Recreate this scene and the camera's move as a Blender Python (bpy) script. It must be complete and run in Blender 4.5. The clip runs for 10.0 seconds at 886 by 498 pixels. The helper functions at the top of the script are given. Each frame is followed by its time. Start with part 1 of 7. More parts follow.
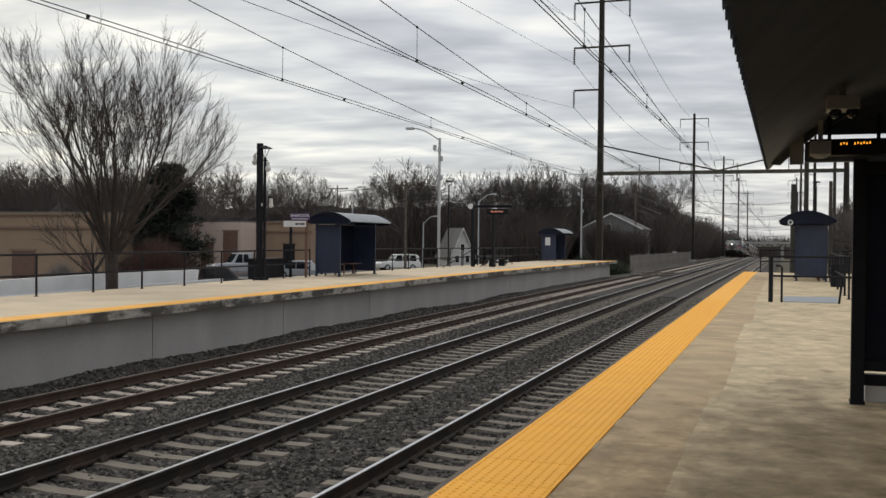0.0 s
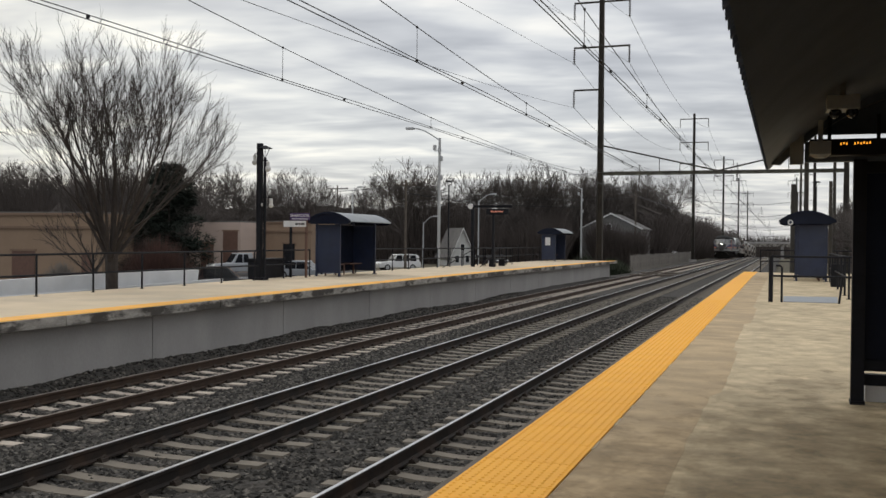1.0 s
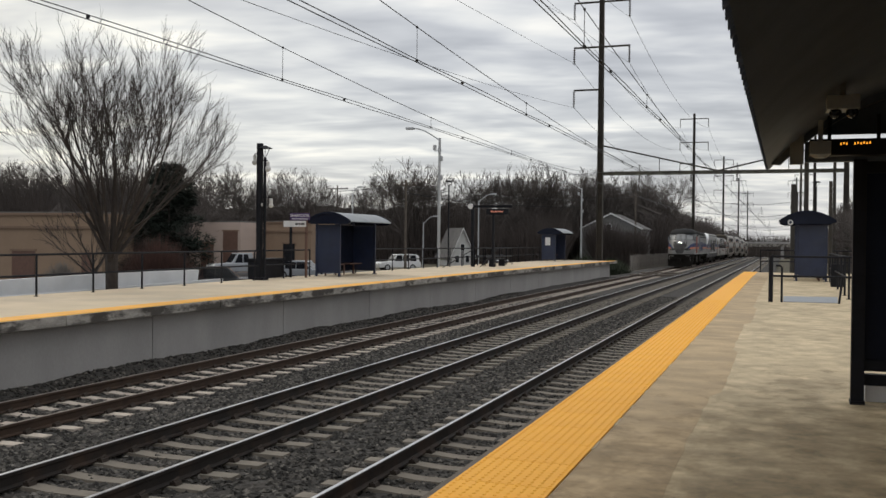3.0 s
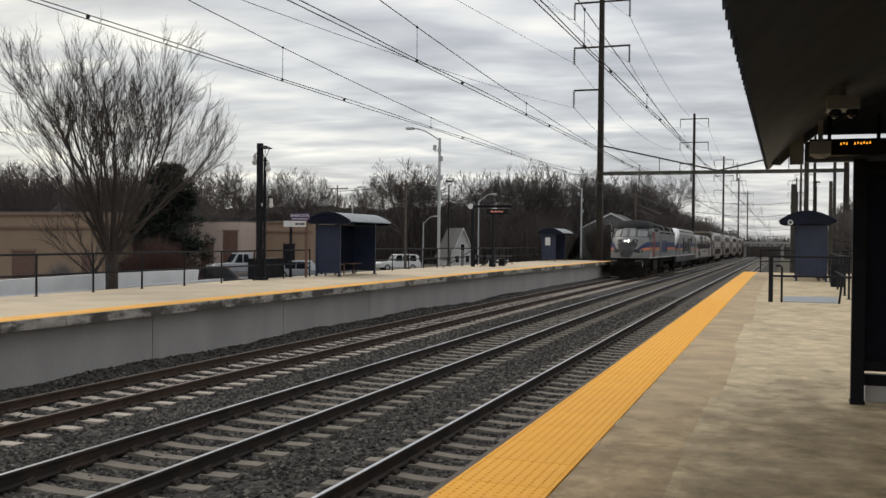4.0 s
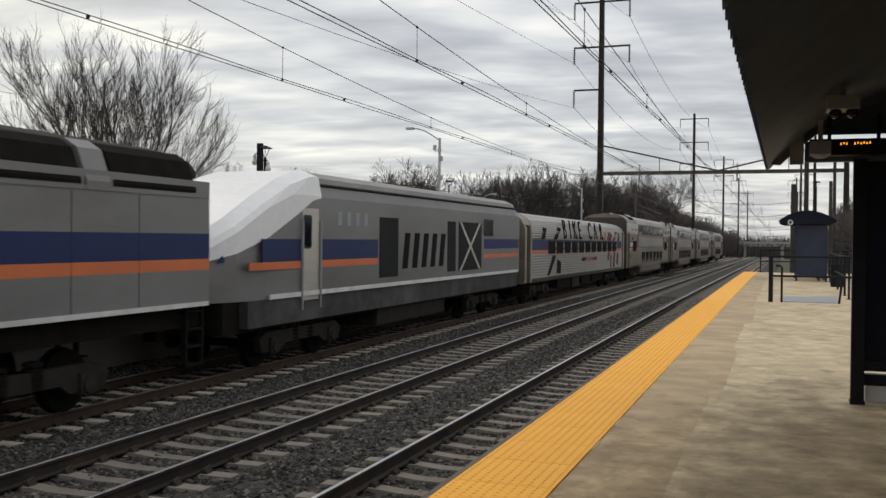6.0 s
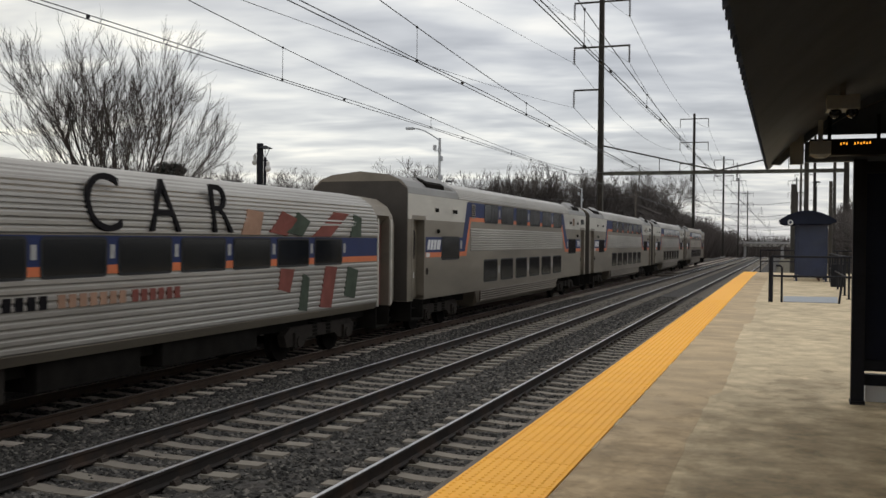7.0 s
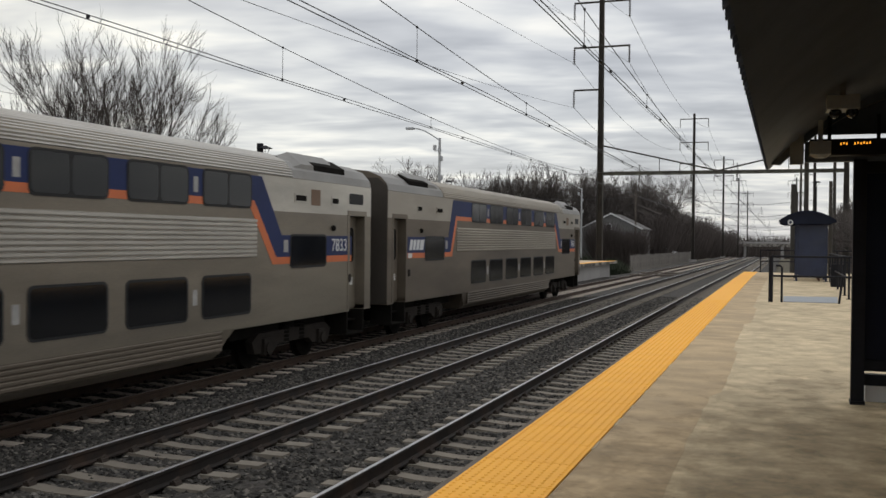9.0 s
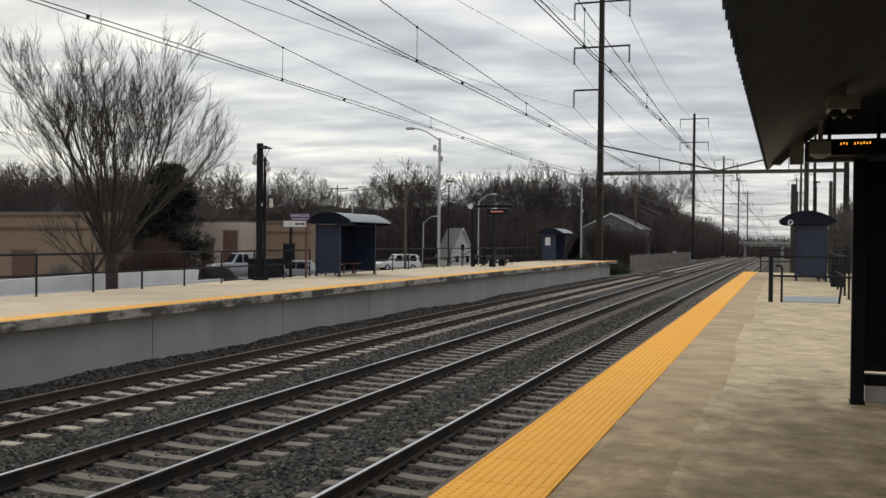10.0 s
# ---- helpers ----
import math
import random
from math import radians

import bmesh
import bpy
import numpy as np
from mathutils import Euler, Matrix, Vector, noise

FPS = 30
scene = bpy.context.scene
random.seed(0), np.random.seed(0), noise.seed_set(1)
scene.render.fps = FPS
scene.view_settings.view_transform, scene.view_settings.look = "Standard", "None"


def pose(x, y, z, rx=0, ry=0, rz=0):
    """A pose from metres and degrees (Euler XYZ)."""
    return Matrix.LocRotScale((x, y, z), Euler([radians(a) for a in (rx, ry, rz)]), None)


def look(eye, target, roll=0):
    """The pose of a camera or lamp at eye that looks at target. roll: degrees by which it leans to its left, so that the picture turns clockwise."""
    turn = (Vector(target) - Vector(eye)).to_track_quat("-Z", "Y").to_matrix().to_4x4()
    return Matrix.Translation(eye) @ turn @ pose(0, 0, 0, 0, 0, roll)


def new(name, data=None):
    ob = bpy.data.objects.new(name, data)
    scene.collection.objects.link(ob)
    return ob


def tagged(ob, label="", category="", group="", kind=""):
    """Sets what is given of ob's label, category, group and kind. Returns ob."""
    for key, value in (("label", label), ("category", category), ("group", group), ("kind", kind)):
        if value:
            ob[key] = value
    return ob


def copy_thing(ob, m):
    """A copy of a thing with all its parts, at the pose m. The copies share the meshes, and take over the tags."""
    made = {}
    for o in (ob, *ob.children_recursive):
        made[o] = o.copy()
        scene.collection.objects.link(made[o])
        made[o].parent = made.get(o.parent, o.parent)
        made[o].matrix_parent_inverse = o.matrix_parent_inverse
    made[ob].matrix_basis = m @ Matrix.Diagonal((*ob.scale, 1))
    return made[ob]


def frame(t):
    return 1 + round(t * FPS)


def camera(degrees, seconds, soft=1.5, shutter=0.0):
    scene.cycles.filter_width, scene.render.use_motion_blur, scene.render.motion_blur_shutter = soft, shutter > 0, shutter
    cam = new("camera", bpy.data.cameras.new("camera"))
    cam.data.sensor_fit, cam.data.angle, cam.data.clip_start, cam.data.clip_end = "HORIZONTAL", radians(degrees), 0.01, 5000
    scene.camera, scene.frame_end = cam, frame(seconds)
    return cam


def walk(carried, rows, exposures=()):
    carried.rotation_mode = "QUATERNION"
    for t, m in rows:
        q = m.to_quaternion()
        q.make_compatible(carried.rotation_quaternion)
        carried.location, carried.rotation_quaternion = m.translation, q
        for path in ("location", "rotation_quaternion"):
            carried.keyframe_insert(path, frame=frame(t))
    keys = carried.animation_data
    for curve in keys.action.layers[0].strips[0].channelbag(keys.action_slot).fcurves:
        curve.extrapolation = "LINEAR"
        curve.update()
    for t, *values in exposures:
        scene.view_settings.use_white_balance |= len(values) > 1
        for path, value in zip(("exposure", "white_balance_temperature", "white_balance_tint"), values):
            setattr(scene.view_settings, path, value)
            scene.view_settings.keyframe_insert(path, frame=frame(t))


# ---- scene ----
# Axes: y runs along the tracks away from the camera, x to the right, z up; z = 0 is the rail top of the middle track.
cam = camera(49.56, 10.0, soft=1.5, shutter=0.05)
EYE = Vector((0, 0, 2.634))
AIM = EYE + Vector((-math.sin(radians(19.611)), math.cos(radians(19.611)), math.tan(radians(-0.632)))) * 30
walk(cam, [(0, look(EYE, AIM, 0.55)), (10, look(EYE, AIM, 0.55))])

# ---- light: overcast evening sky ----
SUN_EL, SUN_AZ = 38, -62          # degrees; azimuth from +y towards +x
world = bpy.data.worlds.new("sky")
scene.world = world
world.use_nodes = True


def build_sky():
    nt = world.node_tree
    n, l = nt.nodes, nt.links
    n.clear()
    out, bg = n.new("ShaderNodeOutputWorld"), n.new("ShaderNodeBackground")
    l.new(bg.outputs[0], out.inputs[0])
    tc = n.new("ShaderNodeTexCoord")
    sep = n.new("ShaderNodeSeparateXYZ")
    l.new(tc.outputs["Generated"], sep.inputs[0])

    def m(op, a, b=None, clamp=False):
        k = n.new("ShaderNodeMath")
        k.operation, k.use_clamp = op, clamp
        for i, v in enumerate((a, b)):
            if v is None:
                continue
            if isinstance(v, (int, float)):
                k.inputs[i].default_value = v
            else:
                l.new(v, k.inputs[i])
        return k.outputs[0]

    up = m("MAXIMUM", sep.outputs[2], 0.0)
    den = m("ADD", up, 0.10)
    u, v = m("DIVIDE", sep.outputs[0], den), m("DIVIDE", sep.outputs[1], den)
    comb = n.new("ShaderNodeCombineXYZ")
    l.new(u, comb.inputs[0]), l.new(v, comb.inputs[1])

    def clouds(scale, rot, detail, rough, stretch, dist):
        mp = n.new("ShaderNodeMapping")
        mp.vector_type = "TEXTURE"
        mp.inputs["Rotation"].default_value = (0, 0, radians(rot))
        mp.inputs["Scale"].default_value = stretch
        l.new(comb.outputs[0], mp.inputs[0])
        t = n.new("ShaderNodeTexNoise")
        t.inputs["Scale"].default_value, t.inputs["Detail"].default_value = scale, detail
        t.inputs["Roughness"].default_value, t.inputs["Distortion"].default_value = rough, dist
        l.new(mp.outputs[0], t.inputs[0])
        return t.outputs[0]

    a = clouds(2.3, 17, 3, 0.5, (1.55, 0.9, 1), 0.35)
    b = clouds(0.6, 25, 2, 0.5, (1.4, 1.0, 1), 0.3)
    c = clouds(6.0, 12, 3, 0.5, (1.5, 0.9, 1), 0.3)
    mixv = m("ADD", m("ADD", m("MULTIPLY", a, 0.5), m("MULTIPLY", b, 0.36)), m("MULTIPLY", c, 0.14))
    ramp = n.new("ShaderNodeValToRGB")
    e = ramp.color_ramp.elements
    e[0].position, e[0].color = 0.38, (0.50, 0.505, 0.53, 1)
    e[1].position, e[1].color = 0.62, (1.12, 1.09, 1.02, 1)
    k = e.new(0.47)
    k.color = (0.66, 0.665, 0.685, 1)
    k = e.new(0.545)
    k.color = (0.86, 0.86, 0.85, 1)
    l.new(mixv, ramp.inputs[0])
    # thinner, warmer cloud towards the hidden sun
    s = Vector((math.sin(radians(SUN_AZ)) * math.cos(radians(24)), math.cos(radians(SUN_AZ)) * math.cos(radians(24)), math.sin(radians(24))))
    dot = n.new("ShaderNodeVectorMath")
    dot.operation = "DOT_PRODUCT"
    l.new(tc.outputs["Generated"], dot.inputs[0])
    dot.inputs[1].default_value = s
    glow = m("POWER", m("MAXIMUM", dot.outputs["Value"], 0.0), 10.0)
    warm = n.new("ShaderNodeMix")
    warm.data_type, warm.blend_type = "RGBA", "MULTIPLY"
    l.new(m("MULTIPLY", glow, 0.9, True), warm.inputs[0])
    l.new(ramp.outputs[0], warm.inputs[6])
    warm.inputs[7].default_value = (1.34, 1.27, 1.04, 1)
    # brighter towards the zenith, as overcast skies are
    lift = m("ADD", 0.93, m("MULTIPLY", m("MULTIPLY", up, up), 0.55))
    sc = n.new("ShaderNodeVectorMath")
    sc.operation = "SCALE"
    l.new(warm.outputs[2], sc.inputs[0]), l.new(lift, sc.inputs["Scale"])
    # a little clear blue behind the cloud
    sky = n.new("ShaderNodeTexSky")
    sky.sky_type, sky.sun_disc = "NISHITA", False
    sky.sun_elevation, sky.sun_rotation = radians(SUN_EL), radians(SUN_AZ)
    blue = n.new("ShaderNodeVectorMath")
    blue.operation = "SCALE"
    l.new(sky.outputs[0], blue.inputs[0])
    blue.inputs["Scale"].default_value = 0.02
    tot = n.new("ShaderNodeVectorMath")
    tot.operation = "ADD"
    l.new(sc.outputs[0], tot.inputs[0]), l.new(blue.outputs[0], tot.inputs[1])
    l.new(tot.outputs[0], bg.inputs[0])
    bg.inputs[1].default_value = 0.83


build_sky()
sun = new("sun", bpy.data.lights.new("sun", "SUN"))
sun.data.energy, sun.data.angle, sun.data.color = 0.6, radians(25), (1.0, 0.93, 0.82)
_s = Vector((math.sin(radians(SUN_AZ)) * math.cos(radians(SUN_EL)), math.cos(radians(SUN_AZ)) * math.cos(radians(SUN_EL)), math.sin(radians(SUN_EL))))
sun.matrix_world = look(_s * 50, (0, 0, 0))
scene.view_settings.exposure = 0.0


# ---- materials ----
def mat(name, base, rough=0.7, metal=0.0, var=0.25, scale=6.0, fine=60.0, bump=0.15, stain=None, stain_amt=0.0, stretch=(1, 1, 1), emit=0.0, coat=0.0, rand=0.0, depth=0.01, spec=0.5, crisp=(0.47, 0.68)):
    mt = bpy.data.materials.new(name)
    mt.use_nodes = True
    nt = mt.node_tree
    n, l = nt.nodes, nt.links
    p = n["Principled BSDF"]
    p.inputs["Roughness"].default_value, p.inputs["Metallic"].default_value = rough, metal
    p.inputs["Coat Weight"].default_value, p.inputs["Specular IOR Level"].default_value = coat, spec
    tc, mp = n.new("ShaderNodeTexCoord"), n.new("ShaderNodeMapping")
    mp.inputs["Scale"].default_value = stretch
    l.new(tc.outputs["Object"], mp.inputs[0])
    big, small = n.new("ShaderNodeTexNoise"), n.new("ShaderNodeTexNoise")
    for t, s, d in ((big, scale, 5), (small, fine, 3)):
        t.inputs["Scale"].default_value, t.inputs["Detail"].default_value = s, d
        l.new(mp.outputs[0], t.inputs[0])
    addn = n.new("ShaderNodeMath")
    addn.operation = "MULTIPLY_ADD"
    l.new(small.outputs[0], addn.inputs[0])
    addn.inputs[1].default_value = 0.45
    l.new(big.outputs[0], addn.inputs[2])
    src = addn.outputs[0]
    if rand:
        oi = n.new("ShaderNodeObjectInfo")
        ad = n.new("ShaderNodeMath")
        ad.operation = "MULTIPLY_ADD"
        l.new(oi.outputs["Random"], ad.inputs[0])
        ad.inputs[1].default_value = rand
        l.new(src, ad.inputs[2])
        src = ad.outputs[0]
    rng = n.new("ShaderNodeMapRange")
    rng.inputs[1].default_value, rng.inputs[2].default_value = 0.45, 1.0 + rand
    l.new(src, rng.inputs[0])
    mx = n.new("ShaderNodeMix")
    mx.data_type = "RGBA"
    l.new(rng.outputs[0], mx.inputs[0])
    mx.inputs[6].default_value = (*[c * (1 - var) for c in base], 1)
    mx.inputs[7].default_value = (*[min(1, c * (1 + var)) for c in base], 1)
    col = mx.outputs[2]
    if stain:
        st = n.new("ShaderNodeTexNoise")
        st.inputs["Scale"].default_value, st.inputs["Detail"].default_value = scale * 0.35, 7
        st.inputs["Roughness"].default_value = 0.65
        l.new(mp.outputs[0], st.inputs[0])
        sr = n.new("ShaderNodeMapRange")
        sr.inputs[1].default_value, sr.inputs[2].default_value = crisp
        sr.inputs[4].default_value = stain_amt
        l.new(st.outputs[0], sr.inputs[0])
        m2 = n.new("ShaderNodeMix")
        m2.data_type = "RGBA"
        l.new(sr.outputs[0], m2.inputs[0]), l.new(col, m2.inputs[6])
        m2.inputs[7].default_value = (*stain, 1)
        col = m2.outputs[2]
    l.new(col, p.inputs["Base Color"])
    if bump:
        b = n.new("ShaderNodeBump")
        b.inputs["Strength"].default_value, b.inputs["Distance"].default_value = bump, depth
        l.new(addn.outputs[0], b.inputs["Height"])
        l.new(b.outputs[0], p.inputs["Normal"])
    if emit:
        p.inputs["Emission Color"].default_value, p.inputs["Emission Strength"].default_value = (*base, 1), emit
    return mt


M = {}
M["concrete"] = mat("platform concrete", (0.55, 0.45, 0.295), 0.85, var=0.3, scale=4.6, fine=45, bump=0.25, stain=(0.33, 0.265, 0.17), stain_amt=0.6, stretch=(0.85, 0.75, 1), crisp=(0.46, 0.62), spec=0.3)
M["sealer"] = mat("brown sealed concrete", (0.45, 0.335, 0.195), 0.8, var=0.25, scale=3.2, fine=45, bump=0.2, stain=(0.29, 0.225, 0.145), stain_amt=0.7, stretch=(0.7, 0.9, 1))
# Scuffed floor dirt with the canopy's shade painted into the colour
M["floor_shade"] = mat("dirt with painted shade on concrete", (0.27, 0.208, 0.128), 0.85, var=0.3, scale=7.5, fine=70, bump=0.3, spec=0.3)


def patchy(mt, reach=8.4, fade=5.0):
    """Thins the film of dirt and painted canopy shade in ragged flecks, more and more towards the open platform."""
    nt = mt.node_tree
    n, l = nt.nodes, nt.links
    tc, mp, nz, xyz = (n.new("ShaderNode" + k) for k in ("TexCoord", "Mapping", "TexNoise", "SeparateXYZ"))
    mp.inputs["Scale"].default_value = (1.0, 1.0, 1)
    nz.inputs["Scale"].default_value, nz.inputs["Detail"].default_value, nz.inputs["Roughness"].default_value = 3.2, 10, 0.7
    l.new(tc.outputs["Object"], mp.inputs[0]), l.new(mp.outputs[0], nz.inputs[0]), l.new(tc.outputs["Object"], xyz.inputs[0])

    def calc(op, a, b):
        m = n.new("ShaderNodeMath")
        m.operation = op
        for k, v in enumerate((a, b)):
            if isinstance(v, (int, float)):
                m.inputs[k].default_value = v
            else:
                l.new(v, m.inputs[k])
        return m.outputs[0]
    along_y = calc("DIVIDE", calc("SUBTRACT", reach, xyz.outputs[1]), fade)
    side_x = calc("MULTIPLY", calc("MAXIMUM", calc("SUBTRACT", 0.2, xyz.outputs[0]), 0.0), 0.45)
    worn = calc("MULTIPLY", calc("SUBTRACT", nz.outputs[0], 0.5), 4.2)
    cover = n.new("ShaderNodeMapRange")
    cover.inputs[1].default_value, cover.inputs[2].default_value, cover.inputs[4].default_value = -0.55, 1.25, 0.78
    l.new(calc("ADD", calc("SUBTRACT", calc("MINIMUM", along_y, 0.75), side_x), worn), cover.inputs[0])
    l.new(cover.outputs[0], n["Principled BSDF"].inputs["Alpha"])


patchy(M["floor_shade"])
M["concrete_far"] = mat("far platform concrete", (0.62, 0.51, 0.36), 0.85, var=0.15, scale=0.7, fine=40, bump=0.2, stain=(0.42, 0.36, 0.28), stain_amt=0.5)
M["wall"] = mat("platform wall concrete", (0.36, 0.345, 0.33), 0.85, var=0.14, scale=0.7, fine=30, bump=0.2, stain=(0.27, 0.26, 0.25), stain_amt=0.5, stretch=(1, 1, 0.5))
M["edge"] = mat("weathered slab edge", (0.34, 0.315, 0.28), 0.9, var=0.4, scale=4, fine=25, bump=0.6, stain=(0.055, 0.048, 0.04), stain_amt=0.95, crisp=(0.47, 0.56), stretch=(1, 0.6, 1.6))
M["yellow"] = mat("yellow tactile tile", (0.98, 0.445, 0.028), 0.62, var=0.10, scale=1.4, fine=30, bump=0.12, stain=(0.82, 0.38, 0.06), stain_amt=0.4, rand=0.06)
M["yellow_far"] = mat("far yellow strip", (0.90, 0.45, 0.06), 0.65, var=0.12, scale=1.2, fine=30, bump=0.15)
M["ballast"] = mat("ballast bed", (0.038, 0.035, 0.031), 0.95, var=0.55, scale=9, fine=30, bump=0.9, depth=0.04, stain=(0.05, 0.041, 0.034), stain_amt=0.7)
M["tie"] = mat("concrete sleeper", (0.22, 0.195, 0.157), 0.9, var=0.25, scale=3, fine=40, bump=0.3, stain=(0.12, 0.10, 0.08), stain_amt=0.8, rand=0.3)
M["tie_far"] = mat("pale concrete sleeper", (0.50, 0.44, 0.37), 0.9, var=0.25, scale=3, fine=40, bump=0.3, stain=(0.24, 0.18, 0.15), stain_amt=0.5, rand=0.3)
M["rail"] = mat("rail side steel", (0.022, 0.017, 0.014), 0.75, 0.3, var=0.4, scale=4, fine=50, bump=0.3, stain=(0.09, 0.05, 0.03), stain_amt=0.5)
M["rail_rust"] = mat("rusty rail", (0.048, 0.028, 0.017), 0.85, 0.1, var=0.35, scale=4, fine=50, bump=0.3)
M["rail_top"] = mat("polished rail head", (0.62, 0.62, 0.63), 0.28, 1.0, var=0.15, scale=3, fine=50, bump=0.03, stretch=(1, 0.1, 1))
M["rail_top_dull"] = mat("dull rail head", (0.30, 0.26, 0.23), 0.45, 0.8, var=0.3, scale=3, fine=50, bump=0.05, stretch=(1, 0.1, 1))
M["clip"] = mat("rail fastening iron", (0.05, 0.038, 0.03), 0.85, 0.3, var=0.4)
M["dirt"] = mat("winter grass and dirt", (0.085, 0.072, 0.048), 0.97, var=0.4, scale=0.5, fine=8, bump=0.6, depth=0.05, stain=(0.075, 0.075, 0.035), stain_amt=0.8)
M["asphalt"] = mat("worn asphalt", (0.075, 0.074, 0.074), 0.9, var=0.25, scale=0.6, fine=60, bump=0.3, stain=(0.11, 0.105, 0.1), stain_amt=0.5)
M["black"] = mat("black painted steel", (0.013, 0.0135, 0.017), 0.6, 0.0, var=0.3, scale=5, fine=80, bump=0.08, spec=0.15)
M["navy"] = mat("navy blue painted steel", (0.014, 0.022, 0.054), 0.45, 0.0, var=0.22, scale=2.5, fine=60, bump=0.05, stain=(0.03, 0.036, 0.06), stain_amt=0.5)
M["navy_dark"] = mat("dark tinted panel", (0.010, 0.013, 0.026), 0.25, 0.0, var=0.2, scale=2, fine=40, bump=0.02, spec=0.15)
M["roof_grey"] = mat("galvanised roof sheet", (0.30, 0.32, 0.33), 0.45, 0.6, var=0.2, scale=2, fine=30, bump=0.1)
M["roof_dark"] = mat("dark blue-grey roof sheet", (0.092, 0.11, 0.145), 0.5, 0.1, var=0.3, scale=2, fine=40, bump=0.08, spec=0.3)
M["mast"] = mat("weathered brown catenary steel", (0.045, 0.04, 0.034), 0.85, 0.2, var=0.35, scale=1.2, fine=20, bump=0.3, stain=(0.10, 0.085, 0.06), stain_amt=0.6)
M["beam"] = mat("flaking portal beam paint", (0.15, 0.145, 0.115), 0.85, 0.1, var=0.4, scale=1.5, fine=15, bump=0.3, stain=(0.05, 0.04, 0.03), stain_amt=0.9)
M["wire"] = mat("dark copper wire", (0.045, 0.045, 0.048), 0.6, 0.5, var=0.2, bump=0)
M["galv"] = mat("galvanised pole", (0.42, 0.43, 0.44), 0.5, 0.5, var=0.15, scale=2, fine=30, bump=0.05)
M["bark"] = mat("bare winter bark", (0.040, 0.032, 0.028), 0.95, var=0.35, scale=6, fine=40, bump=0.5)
# Far trees' bark made paler, distance haze mixed into the colour
M["bark_hazed"] = mat("far bare wood paled by haze", (0.098, 0.085, 0.078), 0.97, var=0.4, scale=0.6, fine=5, bump=0)
M["brush"] = mat("leafless brush", (0.066, 0.054, 0.049), 0.98, var=0.45, scale=0.25, fine=2, bump=0)
M["needle"] = mat("dark evergreen needles", (0.011, 0.019, 0.012), 1.0, var=0.4, scale=2, fine=10, bump=0)
M["shrub"] = mat("russet shrub twigs", (0.085, 0.045, 0.036), 0.95, var=0.35, scale=2, fine=10, bump=0)
M["bush"] = mat("low green scrub", (0.035, 0.045, 0.025), 0.95, var=0.5, scale=1.5, fine=8, bump=0)
M["tan"] = mat("tan stucco", (0.27, 0.19, 0.13), 0.9, var=0.12, scale=0.5, fine=20, bump=0.2, stain=(0.20, 0.14, 0.10), stain_amt=0.5)
M["tan_dark"] = mat("brown cornice", (0.20, 0.135, 0.095), 0.9, var=0.15, scale=1)
M["peach"] = mat("pale pink stucco", (0.47, 0.37, 0.315), 0.9, var=0.08, scale=0.5)
M["brown_door"] = mat("brown door paint", (0.13, 0.07, 0.05), 0.7, var=0.15)
M["white"] = mat("white paint", (0.66, 0.66, 0.66), 0.6, var=0.08, scale=2, fine=30, bump=0.05)
M["white_wall"] = mat("white ramp concrete", (0.66, 0.67, 0.68), 0.85, var=0.1, scale=1.5, fine=30, bump=0.15)
M["shingle"] = mat("grey roof shingles", (0.14, 0.135, 0.13), 0.9, var=0.25, scale=2, fine=20, bump=0.3)
M["siding"] = mat("grey house siding", (0.17, 0.165, 0.16), 0.85, var=0.12, scale=2)
M["white_siding"] = mat("white house siding", (0.50, 0.50, 0.49), 0.8, var=0.12, scale=2)
M["glass"] = mat("dark window glass", (0.012, 0.014, 0.018), 0.06, 0.0, var=0.1, bump=0)
M["fence_wood"] = mat("weathered fence boards", (0.20, 0.18, 0.16), 0.95, var=0.3, scale=3, fine=20, bump=0.3, rand=0.3)
M["car_white"] = mat("white car paint", (0.72, 0.73, 0.74), 0.3, var=0.03, bump=0, coat=0.5)
M["car_silver"] = mat("silver car paint", (0.42, 0.44, 0.47), 0.3, 0.5, var=0.05, bump=0, coat=0.5)
M["car_dark"] = mat("dark car paint", (0.025, 0.026, 0.03), 0.25, var=0.05, bump=0, coat=0.5)
M["tyre"] = mat("tyre rubber", (0.02, 0.02, 0.02), 0.85, var=0.2)
M["purple"] = mat("purple sign face", (0.07, 0.035, 0.13), 0.5, var=0.08)
M["amber"] = mat("amber lamp dots", (1.0, 0.36, 0.03), 0.5, var=0.0, bump=0, emit=1.2)
M["red_led"] = mat("red lamp dots", (0.9, 0.32, 0.22), 0.5, var=0.0, bump=0, emit=0.08)
M["plate"] = mat("grey steel plate", (0.30, 0.32, 0.34), 0.55, 0.4, var=0.12, scale=3, fine=40, bump=0.1)
M["timber"] = mat("old crossing timber", (0.12, 0.10, 0.082), 0.95, var=0.3, scale=2, fine=25, bump=0.4)
M["insul"] = mat("brown porcelain insulator", (0.06, 0.05, 0.045), 0.4, var=0.2)
M["lampglass"] = mat("frosted dome", (0.55, 0.55, 0.53), 0.3, var=0.05, bump=0)
M["chalk"] = mat("chalky white", (0.8, 0.8, 0.82), 0.7, var=0.06, scale=3, bump=0.05)


# ---- mesh helpers ----
def drop(y):
    """Fall of the line with distance, shaped to fit the camera's view: level at the station, a slight downgrade beyond,
    steeper past the crest.
    """
    if y < 30:
        return 0.0
    d = -0.0045 * (y - 30) ** 2 / 60 if y < 60 else -0.0675 - 0.0045 * (y - 60)
    if y > 235:
        d -= 0.017 * (y - 235)
    return d


